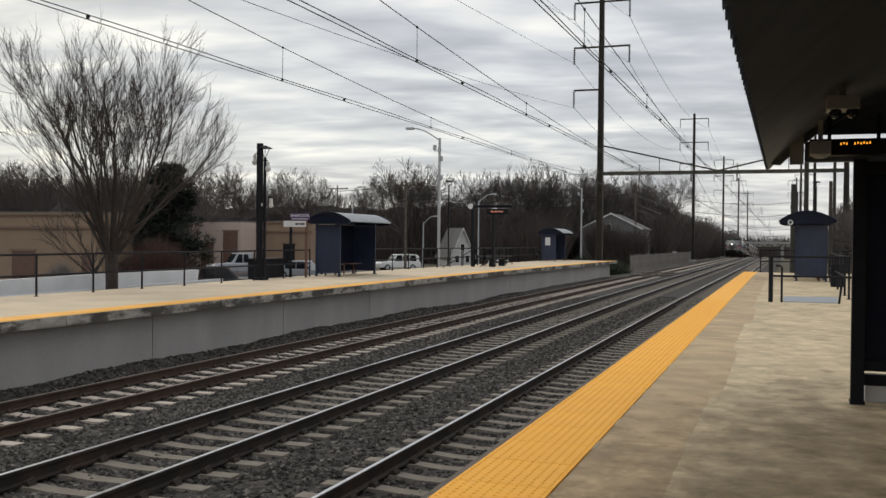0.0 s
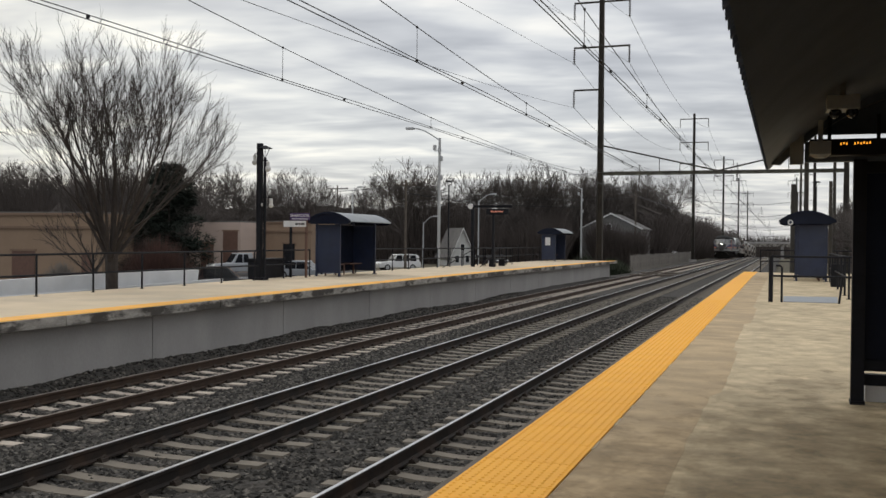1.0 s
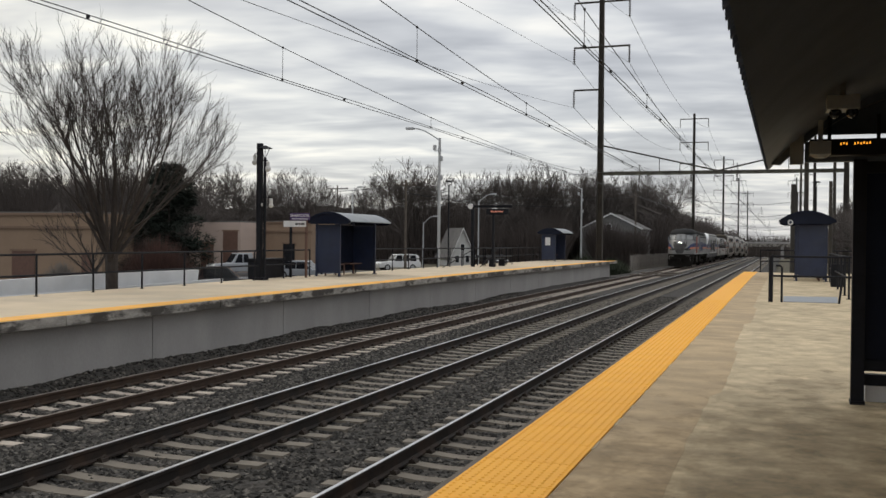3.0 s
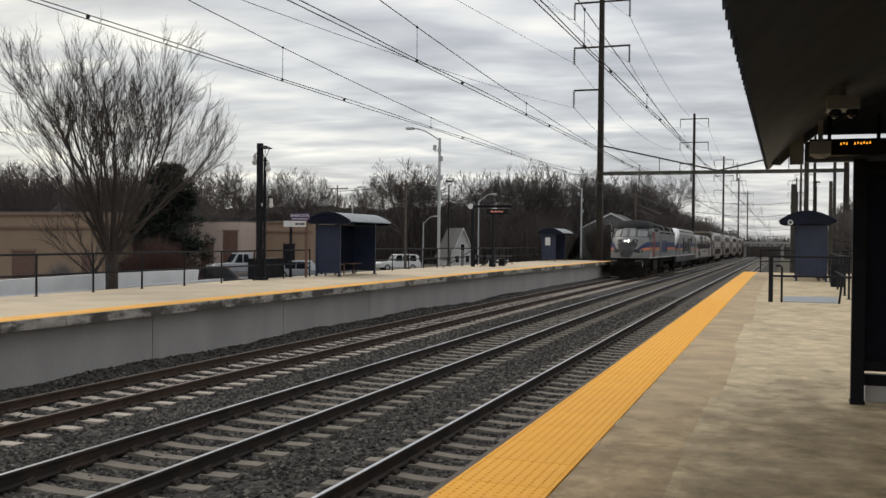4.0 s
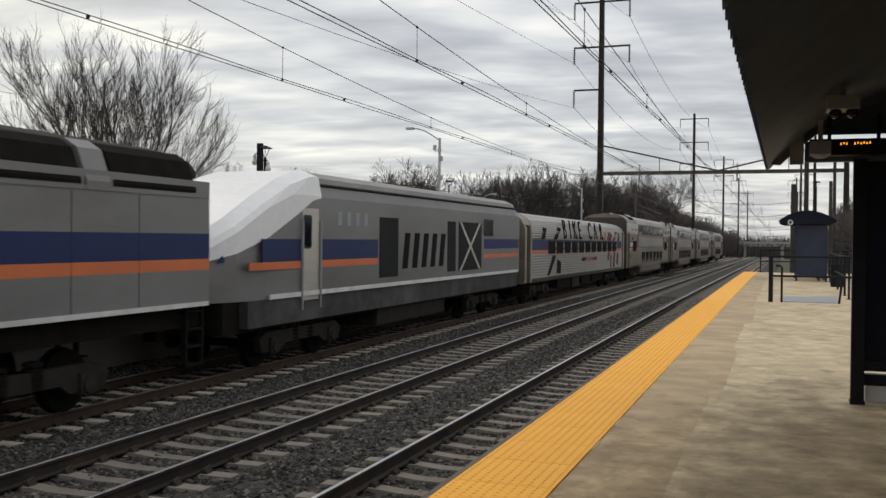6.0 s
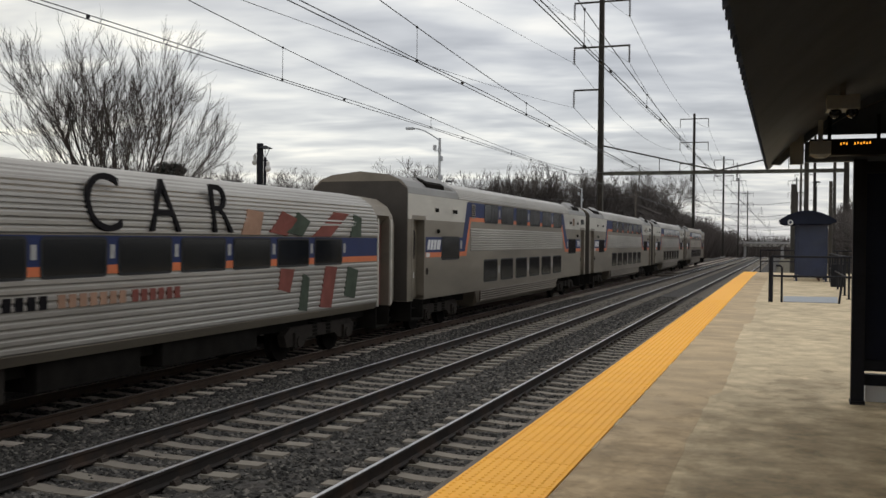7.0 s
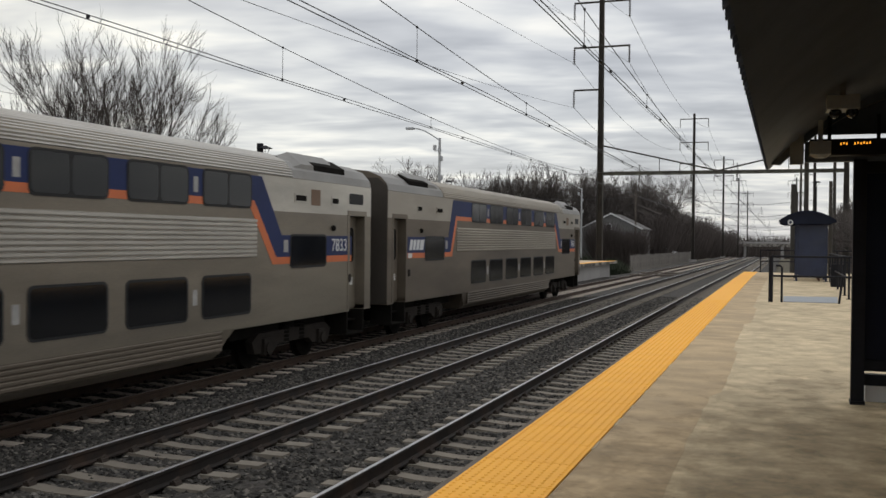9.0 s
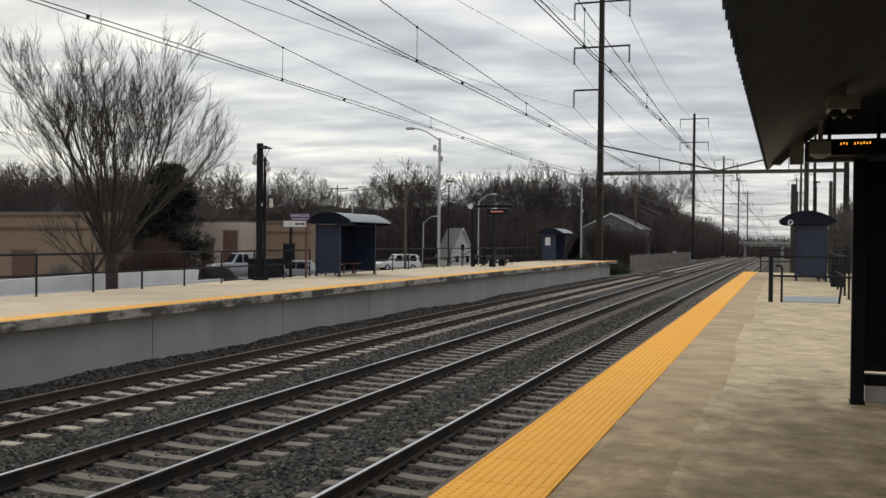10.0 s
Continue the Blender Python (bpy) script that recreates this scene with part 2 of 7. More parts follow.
def box(bm, x0, y0, z0, x1, y1, z1):
    v = [bm.verts.new(c) for c in ((x0, y0, z0), (x1, y0, z0), (x1, y1, z0), (x0, y1, z0), (x0, y0, z1), (x1, y0, z1), (x1, y1, z1), (x0, y1, z1))]
    for f in ((0, 3, 2, 1), (4, 5, 6, 7), (0, 1, 5, 4), (1, 2, 6, 5), (2, 3, 7, 6), (3, 0, 4, 7)):
        bm.faces.new([v[i] for i in f])


def rod(bm, a, b, r0, r1=None, n=6, caps=True):
    a, b = Vector(a), Vector(b)
    r1 = r0 if r1 is None else r1
    d = (b - a).normalized()
    s = d.cross(Vector((0, 0, 1)) if abs(d.z) < 0.9 else Vector((1, 0, 0))).normalized()
    t = d.cross(s)
    rings = []
    for c, r in ((a, r0), (b, r1)):
        rings.append([bm.verts.new(c + (s * math.cos(2 * math.pi * i / n) + t * math.sin(2 * math.pi * i / n)) * r) for i in range(n)])
    for i in range(n):
        j = (i + 1) % n
        bm.faces.new((rings[0][i], rings[0][j], rings[1][j], rings[1][i]))
    if caps and n > 2:
        bm.faces.new(rings[0][::-1])
        bm.faces.new(rings[1])


def tube(bm, pts, r, n=6):
    """A bent pipe through the points, in one piece."""
    pts = [Vector(p) for p in pts]
    rings = []
    for i, c in enumerate(pts):
        d = (pts[min(i + 1, len(pts) - 1)] - pts[max(i - 1, 0)]).normalized()
        s = d.cross(Vector((0, 0, 1)) if abs(d.z) < 0.9 else Vector((0, 1, 0))).normalized()
        t = d.cross(s)
        if rings and (rings[-1][0] - pts[i - 1]).dot(s) < 0:
            s, t = -s, -t
        rings.append([c + (s * math.cos(2 * math.pi * k / n) + t * math.sin(2 * math.pi * k / n)) * r for k in range(n)])
    loft(bm, rings)


def prism(bm, poly, lo, hi, axis):
    """A polygon pushed along an axis: axis x takes (y, z) points, y takes (x, z), z takes (x, y)."""
    def put(p, h):
        return {"x": (h, p[0], p[1]), "y": (p[0], h, p[1]), "z": (p[0], p[1], h)}[axis]
    a, b = [bm.verts.new(put(p, lo)) for p in poly], [bm.verts.new(put(p, hi)) for p in poly]
    k = len(poly)
    bm.faces.new(a)
    bm.faces.new(b[::-1])
    for i in range(k):
        j = (i + 1) % k
        bm.faces.new((a[j], a[i], b[i], b[j]))


def loft(bm, rings, closed=True, caps=True):
    rows = [[bm.verts.new(p) for p in r] for r in rings]
    for a, b in zip(rows, rows[1:]):
        k = len(a)
        for i in range(k if closed else k - 1):
            j = (i + 1) % k
            bm.faces.new((a[i], a[j], b[j], b[i]))
    if caps and closed:
        bm.faces.new(rows[0][::-1])
        bm.faces.new(rows[-1])
    return rows


def ball(bm, c, r, sz=1.0, n=10):
    bmesh.ops.create_uvsphere(bm, u_segments=n, v_segments=max(4, n // 2 + 1), radius=r, matrix=Matrix.Translation(c) @ Matrix.Diagonal((1, 1, sz, 1)))


def mesh_of(name, bm, material, bevel=0.0, smooth=False):
    bmesh.ops.recalc_face_normals(bm, faces=bm.faces)
    me = bpy.data.meshes.new(name)
    if bevel:
        bmesh.ops.bevel(bm, geom=bm.edges[:], offset=bevel, segments=2, affect="EDGES", profile=0.6, clamp_overlap=True)
    bm.to_mesh(me)
    bm.free()
    me.materials.append(material)
    if smooth:
        me.shade_smooth()
        me.set_sharp_from_angle(angle=radians(35))
    return me


def one_part(name, bm, material, parent, label="", bevel=0.0, smooth=False):
    ob = new(name, mesh_of(name, bm, material, bevel, smooth))
    ob.parent = parent
    if label:
        tagged(ob, label)
    return ob


SPLIT = set("step blue_stripe orange_stripe upper_panel end_sheet notice logo logo_tag logo_block vent vent_slot roof_unit roof_grille printed_shape text_line hanger display_text sill_strip logo_panel cross_mark crest end_window door_control side_lamp fluted_panel fluted_skirt fluted_roof fluted_upper_side fluted_lower_side quarter_light window_band gutter mortar board coupler strut underframe".split())


def pieces(bm):
    """The connected pieces of a bmesh, each as vertex and face lists."""
    seen, out = set(), []
    for v0 in bm.verts:
        if v0 in seen:
            continue
        stack, isl = [v0], []
        seen.add(v0)
        while stack:
            v = stack.pop()
            isl.append(v)
            for e in v.link_edges:
                w = e.other_vert(v)
                if w not in seen:
                    seen.add(w)
                    stack.append(w)
        idx = {v: i for i, v in enumerate(isl)}
        fs = {f for v in isl for f in v.link_faces}
        out.append(([tuple(v.co) for v in isl], [[idx[v] for v in f.verts] for f in fs]))
    return out


def part(name, bm, material, parent, label="", bevel=0.0, smooth=False):
    """Links a bmesh as one mesh object under its thing; names in SPLIT become one object for each piece."""
    groups = pieces(bm) if name in SPLIT else []
    if len(groups) < 2:
        return one_part(name, bm, material, parent, label, bevel, smooth)
    bm.free()
    first = None
    for vs, fs in groups:
        b2 = bmesh.new()
        bv = [b2.verts.new(v) for v in vs]
        for f in fs:
            b2.faces.new([bv[i] for i in f])
        o = one_part(name, b2, material, parent, label, bevel, smooth)
        first = first or o
    return first


def thing(name, at, label, category, group="", kind=""):
    ob = new(name)
    ob.location = at
    return tagged(ob, label, category, group, kind)


def solid(name, bm, material, label, category="", kind="structure", bevel=0.0, smooth=False):
    return tagged(new(name, mesh_of(name, bm, material, bevel, smooth)), label, category, "", kind)


B = bmesh.new

# ---- ground, ballast, tracks ----
FAR_X, MID_X, NEAR_X = -11.53, -7.32, -3.712
FAR_Z = -0.171
GAUGE = 1.505
ZP, ZF = 1.178, 1.05            # platform tops
NEAR_EDGE, FAR_EDGE = -1.877, -13.23


def ys_list(a, b, step):
    k = max(1, round((b - a) / step))
    return [a + (b - a) * i / k for i in range(k + 1)]


def build_ground():
    bm = B()
    ys = [-200, -60, -10] + ys_list(0, 60, 10) + [80, 110, 140, 180, 235, 300, 420, 600, 1000, 2500]
    xs = [-2500, -400, -120, -60, -30, -19, -13, -2, 4, 8, 30, 120, 400, 2500]
    g = [[bm.verts.new((x, y, -0.62 + drop(min(y, 500)))) for x in xs] for y in ys]
    for j in range(len(ys) - 1):
        for i in range(len(xs) - 1):
            bm.faces.new((g[j][i], g[j][i + 1], g[j + 1][i + 1], g[j + 1][i]))
    solid("ground", bm, M["dirt"], "flat winter ground of dirt and dull grass")
    bm = B()
    box(bm, -62, 36, -1.1, -19.6, 84, -0.58)
    solid("road", bm, M["asphalt"], "worn grey asphalt of the station car park")


def bed_height(x):
    """Top of the ballast across the line."""
    pts = ((-14.6, -0.42), (-13.4, -0.30), (-12.9, -0.385), (-10.3, -0.39), (-9.4, -0.30), (-8.8, -0.225), (-5.8, -0.225), (-5.2, -0.225), (-2.3, -0.225), (-1.5, -0.35), (0.5, -0.5))
    for (a, za), (b, zb) in zip(pts, pts[1:]):
        if x <= b:
            return za + (zb - za) * max(0, (x - a)) / (b - a)
    return -0.5


def heap(x, y):
    """Uneven bank of stone against the far platform wall."""
    return min(1.0, max(0.0, (-12.75 - x) / 0.5)) * (0.09 + 0.16 * noise.noise((0.13 * y, 3.1, 0)) + 0.05 * noise.noise((0.9 * y, 1.7, 0)))


def build_ballast():
    xs = np.arange(-14.6, -0.9, 0.13)
    ys = np.concatenate([np.arange(-4, 45, 0.16), np.arange(45, 110, 0.6), np.arange(110, 430, 6.0)])
    rng = np.random.default_rng(4)
    X, Y = np.meshgrid(xs, ys)
    Z = np.vectorize(bed_height)(X) + np.vectorize(drop)(Y) + rng.normal(0, 0.012, X.shape)
    Z += np.vectorize(heap)(X, Y)
    nx = len(xs)
    idx = np.arange(X.size).reshape(X.shape)
    f = np.stack([idx[:-1, :-1], idx[:-1, 1:], idx[1:, 1:], idx[1:, :-1]], -1).reshape(-1, 4)
    me = bpy.data.meshes.new("ballast")
    me.from_pydata(np.stack([X, Y, Z], -1).reshape(-1, 3).tolist(), [], f.tolist())
    me.materials.append(M["ballast"])
    tagged(new("ballast", me), "dark grey crushed stone ballast between the rails", "ballast", "", "structure")


def build_stones():
    rng = np.random.default_rng(11)
    n = 84000
    y = 3.0 + 47 * rng.random(n) ** 1.7
    x = -13.66 + 11.66 * rng.random(n)
    z = np.array([bed_height(a) + drop(b) + heap(a, b) for a, b in zip(x, y)])
    # few stones lie on the sleepers themselves
    bare = np.zeros(n, bool)
    for xc, first in ((FAR_X, -2.6), (MID_X, 9.1993 - 0.611 * 20), (NEAR_X, -2.85)):
        gap = np.abs((y - first + 0.3055) % 0.611 - 0.3055)
        bare |= (np.abs(x - xc) < 1.24) & (gap < 0.12)
    keep = ~bare | (rng.random(n) < 0.10)
    x, y, z = x[keep], y[keep], z[keep]
    n = len(x)
    size = 0.024 + 0.028 * rng.random(n)
    base = np.array([(1, 0, 0), (-1, 0, 0), (0, 1, 0), (0, -1, 0), (0, 0, 1), (0, 0, -1)], float)
    tri = np.array([(0, 2, 4), (2, 1, 4), (1, 3, 4), (3, 0, 4), (2, 0, 5), (1, 2, 5), (3, 1, 5), (0, 3, 5)])
    v = base[None] * (0.6 + 0.6 * rng.random((n, 6, 1)))
    a = rng.random(n) * 6.28
    t = rng.normal(0, 0.5, n)
    ca, sa, ct, st = np.cos(a), np.sin(a), np.cos(t), np.sin(t)
    rx = v[..., 0] * ct[:, None] + v[..., 2] * st[:, None]
    rz = -v[..., 0] * st[:, None] + v[..., 2] * ct[:, None]
    vx = rx * ca[:, None] - v[..., 1] * sa[:, None]
    vy = rx * sa[:, None] + v[..., 1] * ca[:, None]
    P = np.stack([vx * size[:, None] * 1.25 + x[:, None], vy * size[:, None] + y[:, None], rz * size[:, None] * 0.8 + z[:, None] + 0.004], -1)
    F = (tri[None] + 6 * np.arange(n)[:, None, None]).reshape(-1, 3)
    me = bpy.data.meshes.new("gravel")
    me.from_pydata(P.reshape(-1, 3).tolist(), [], F.tolist())
    mt = mat("crushed stone", (0.053, 0.0485, 0.042), 0.9, var=0.3, scale=14, fine=90, bump=0.2)
    nt = mt.node_tree
    geo, hv = nt.nodes.new("ShaderNodeNewGeometry"), nt.nodes.new("ShaderNodeHueSaturation")
    mr = nt.nodes.new("ShaderNodeMapRange")
    mr.inputs[3].default_value, mr.inputs[4].default_value = 0.35, 3.4
    pw = nt.nodes.new("ShaderNodeMath")
    pw.operation, pw.inputs[1].default_value = "POWER", 3.2
    pr = nt.nodes["Principled BSDF"]
    old = pr.inputs["Base Color"].links[0].from_socket
    nt.links.new(geo.outputs["Random Per Island"], pw.inputs[0])
    nt.links.new(pw.outputs[0], mr.inputs[0])
    nt.links.new(mr.outputs[0], hv.inputs["Value"])
    nt.links.new(old, hv.inputs["Color"])
    nt.links.new(hv.outputs[0], pr.inputs["Base Color"])
    me.materials.append(mt)
    tagged(new("gravel", me), "loose angular grey stones of the track bed", "gravel", "", "stuff")


RAIL = [(-0.07, -0.18), (0.07, -0.18), (0.07, -0.165), (0.02, -0.145), (0.013, -0.06), (0.036, -0.042), (0.036, -0.008), (0.03, -0.004), (-0.03, -0.004), (-0.036, -0.008), (-0.036, -0.042), (-0.013, -0.06), (-0.02, -0.145), (-0.07, -0.165)]


def build_track(xc, z0, side, head, name, label):
    ys = [-5] + ys_list(0, 60, 10) + [80, 110, 140, 180, 235, 300, 420]
    tr = thing(name, (xc, 0, z0), label, "track", "railway tracks", "structure")
    for s in (-1, 1):
        bm = B()
        loft(bm, [[(s * GAUGE / 2 + a, y, b + drop(y)) for a, b in RAIL] for y in ys])
        r = part("rail", bm, side, tr)
        bm = B()
        loft(bm, [[(s * GAUGE / 2 + a, y, b + drop(y)) for a, b in ((-0.022, -0.006), (0.026, -0.006), (0.022, 0), (-0.018, 0))] for y in ys])
        part("railhead", bm, head, r, "bright worn running surface")
    return tr


def sleeper_mesh(material):
    bm = B()
    w, L = 0.13, 1.27
    rows = []
    for x, h in ((-L, -0.185), (-0.95, -0.185), (-0.55, -0.185), (-0.3, -0.205), (0.3, -0.205), (0.55, -0.185), (0.95, -0.185), (L, -0.185)):
        rows.append([(x, -w, -0.38), (x, w, -0.38), (x, w * 0.8, h), (x, -w * 0.8, h)])
    loft(bm, rows)
    return mesh_of("sleeper", bm, material)


def clip_mesh():
    bm = B()
    for s in (-1, 1):
        for k in (-1, 1):
            c = s * GAUGE / 2 + k * 0.105
            prism(bm, [(c - 0.05, -0.185), (c + 0.05, -0.185), (c + 0.035, -0.14), (c - 0.035, -0.14)], -0.06, 0.06, "y")
            rod(bm, (c, -0.05, -0.14), (c, 0.05, -0.115), 0.018, n=5)
    return mesh_of("fastening", bm, M["clip"])


def build_sleepers(tr, material, y_first, dz):
    me, cl = sleeper_mesh(material), clip_mesh()
    step = 0.611
    k = 0
    rest = []
    while True:
        y = y_first + k * step
        if y > 230:
            break
        k += 1
        if y < 110 and y > -3:
            o = new("sleeper", me)
            o.parent, o.location = tr, (random.uniform(-0.02, 0.02), y + random.uniform(-0.015, 0.015), drop(y))
            o.rotation_euler = (0, 0, random.uniform(-0.008, 0.008))
            if y < 42:
                c = new("fastening", cl)
                c.parent, c.location = tr, (0, y, drop(y))
        elif y >= 110:
            rest.append(y)
    bm = B()
    for y in rest:
        box(bm, -1.27, y - 0.13, -0.3 + drop(y), 1.27, y + 0.13, -0.185 + drop(y))
    o = part("far_sleepers", bm, material, tr)
    tagged(o, kind="stuff")


# ---- platforms ----
def build_near_platform():
    bm = B()
    x0, x1 = NEAR_EDGE, 4.2
    ends = ys_list(-20.15, 48.7, 4.05)
    rows = []
    pf = thing("platform", (0, 0, 0), "high concrete station platform with stained surface", "platform", "", "structure")
    for a, b in zip(ends, ends[1:]):
        bm = B()
        za, zb = ZP + drop(a), ZP + drop(b)
        g = 0.004
        loft(bm, [[(x0 + 0.02, a + g, za - 0.22), (x1, a + g, za - 0.22), (x1, a + g, za), (x0 + 0.02, a + g, za)], [(x0 + 0.02, b - g, zb - 0.22), (x1, b - g, zb - 0.22), (x1, b - g, zb), (x0 + 0.02, b - g, zb)]])
        part("slab", bm, M["concrete"], pf)
    bm = B()
    box(bm, x0 + 0.55, -20, -0.7, x1 - 0.2, 48.4, ZP - 0.32)
    part("retaining_wall", bm, M["wall"], pf)
    bm = B()
    loft(bm, [[(x0 - 0.03, y, ZP + drop(y) - 0.16), (x0 + 0.02, y, ZP + drop(y) - 0.16), (x0 + 0.02, y, ZP + drop(y) + 0.004), (x0 - 0.03, y, ZP + drop(y) + 0.002)] for y in ys_list(-20.15, 48.7, 4)])
    part("edge_strip", bm, M["timber"], pf, "weathered grey rubbing strip")
    # tactile tiles with truncated domes
    W, L = 0.612, 0.612
    nd = 10

    def tile_mesh(domes):
        bm = B()
        loft(bm, [[(0, 0, 0), (W, 0, 0), (W, L - 0.003, 0), (0, L - 0.003, 0)], [(0.002, 0.002, 0.012), (W - 0.002, 0.002, 0.012), (W - 0.002, L - 0.005, 0.012), (0.002, L - 0.005, 0.012)]])
        if domes:
            for i in range(nd):
                for j in range(nd):
                    cx, cy, r = W * (i + 0.5) / nd, L * (j + 0.5) / nd, 0.013
                    lo = [bm.verts.new((cx + r * c, cy + r * s, 0.0121)) for c, s in ((1, 0), (0, 1), (-1, 0), (0, -1))]
                    hi = [bm.verts.new((cx + 0.55 * r * c, cy + 0.55 * r * s, 0.0165)) for c, s in ((1, 0), (0, 1), (-1, 0), (0, -1))]
                    for q in range(4):
                        bm.faces.new((lo[q], lo[(q + 1) % 4], hi[(q + 1) % 4], hi[q]))
                    bm.faces.new(hi)
        return mesh_of("tactile_tile", bm, M["yellow"])
    near, far = tile_mesh(True), tile_mesh(False)
    y = 3.0 - 0.612 * 37
    while y < 48.6:
        o = new("tactile_tile", near if y < 24 else far)
        o.parent, o.location = pf, (x0 + 0.02, y, ZP + drop(y))
        o.rotation_euler = (math.atan((drop(y + 0.6) - drop(y)) / 0.6), 0, 0)
        y += L
    # brown sealed band along the tiles, with a ragged edge
    rng = random.Random(5)
    bm = B()
    lo, hi = [], []
    xa = x0 + W + 0.022
    for y in ys_list(-20.15, 48.5, 0.35):
        z = ZP + drop(y)
        w = 0.60 + 0.02 * noise.noise((y * 0.6, 0, 0)) + (0.09 if 9.5 < y < 13.2 or 18 < y < 22 else 0) + rng.uniform(-0.012, 0.012)
        lo.append([(xa, y, z - 0.002), (xa + w, y, z - 0.002), (xa + w - 0.006, y, z + 0.0015), (xa, y, z + 0.0015)])
    loft(bm, lo)
    part("sealed_band", bm, M["sealer"], pf, "brown sealed concrete band")
    # film of dirt around the shelter, the roof's shade painted into it
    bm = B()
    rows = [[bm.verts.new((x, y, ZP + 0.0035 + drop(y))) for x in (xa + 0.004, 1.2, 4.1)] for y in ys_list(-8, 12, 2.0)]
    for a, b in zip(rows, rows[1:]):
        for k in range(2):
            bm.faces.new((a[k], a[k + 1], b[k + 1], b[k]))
    part("dirt_film", bm, M["floor_shade"], pf, "scuffed dirty concrete, darkened for the shelter's shade")
    bm = B()
    for k in range(26):
        y = 6.5 + 0.9 * k + rng.uniform(0, 0.5)
        w, l = rng.uniform(0.008, 0.025), rng.uniform(0.15, 0.5)
        prism(bm, [(xa - 0.005, y), (xa + w, y + 0.05), (xa + w * 0.6, y + l * 0.7), (xa - 0.005, y + l)], ZP, ZP + 0.006, "z")
    part("mortar", bm, M["concrete_far"], pf, "pale mortar smear")


def build_far_platform():
    pf = thing("platform", (0, 0, 0), "high concrete platform with yellow edge across the tracks", "platform", "", "structure")
    y_end = 80.5
    cuts = ys_list(-12, y_end, 5.6)
    for a, b in zip(cuts, cuts[1:]):
        bm = B()
        za, zb = ZF + drop(a), ZF + drop(b)
        loft(bm, [[(FAR_EDGE - 0.03, y, z - 0.19), (-18.6, y, z - 0.19), (-18.6, y, z), (FAR_EDGE - 0.03, y, z)] for y, z in ((a + 0.01, za), (b - 0.01, zb))])
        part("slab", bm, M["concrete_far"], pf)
        # edge beam, chipped in places
        bm = B()
        rng = random.Random(int(a * 10) + 3)
        rings = []
        for y in ys_list(a + 0.01, b - 0.01, 0.28):
            z = ZF + drop(y)
            chip = 0.022 * rng.random() if rng.random() < 0.3 else 0.004 * rng.random()
            rings.append([(FAR_EDGE - 0.03, y, z - 0.20), (FAR_EDGE - chip, y, z - 0.20 + chip), (FAR_EDGE - chip * 0.6, y, z - 0.006), (FAR_EDGE - 0.03, y, z - 0.004)])
        loft(bm, rings)
        part("edge_beam", bm, M["edge"], pf)
    for a, b in zip(ys_list(-12, y_end - 1, 6.1), ys_list(-12, y_end - 1, 6.1)[1:]):
        bm = B()
        box(bm, -18.4, a + 0.012, -1.2, FAR_EDGE - 0.42, b - 0.012, ZF - 0.2 + drop(b))
        part("wall_panel", bm, M["wall"], pf)
    bm = B()
    rings = []
    for y in ys_list(-12, y_end, 4):
        z = ZF + drop(y)
        rings.append([(FAR_EDGE - 0.66, y, z), (FAR_EDGE - 0.05, y, z), (FAR_EDGE - 0.05, y, z + 0.012), (FAR_EDGE - 0.66, y, z + 0.012)])
    loft(bm, rings)
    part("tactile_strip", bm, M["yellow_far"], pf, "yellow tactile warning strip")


def build_tracks():
    t1 = build_track(FAR_X, FAR_Z, M["rail_rust"], M["rail_top_dull"], "track", "rusty rails on pale concrete sleepers")
    t2 = build_track(MID_X, 0, M["rail"], M["rail_top"], "track", "polished rails on grey concrete sleepers")
    t3 = build_track(NEAR_X, 0, M["rail"], M["rail_top"], "track", "polished rails on grey concrete sleepers beside the platform")
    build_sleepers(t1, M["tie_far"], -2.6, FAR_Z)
    build_sleepers(t2, M["tie"], 9.1993 - 0.611 * 20, 0)
    build_sleepers(t3, M["tie"], -2.85, 0)
    cb = thing("crossing", (0, 0, 0), "grey timber boards laid across the tracks", "crossing", "", "structure")
    bm = B()
    for y in (86.0, 86.35, 86.7, 93.0, 93.35):
        box(bm, -13.0, y, FAR_Z - 0.2 + drop(y), -5.9, y + 0.3, FAR_Z + 0.12 + drop(y) - 0.13)
    part("board", bm, M["timber"], cb)


# ---- things of the station ----
def arch(x0, x1, ze, zc, n=14):
    """Points of a shallow arch from eave to eave."""
    pts = []
    for i in range(n + 1):
        u = i / n
        pts.append((x0 + (x1 - x0) * u, ze + (zc - ze) * math.sin(math.pi * u) ** 0.85))
    return pts


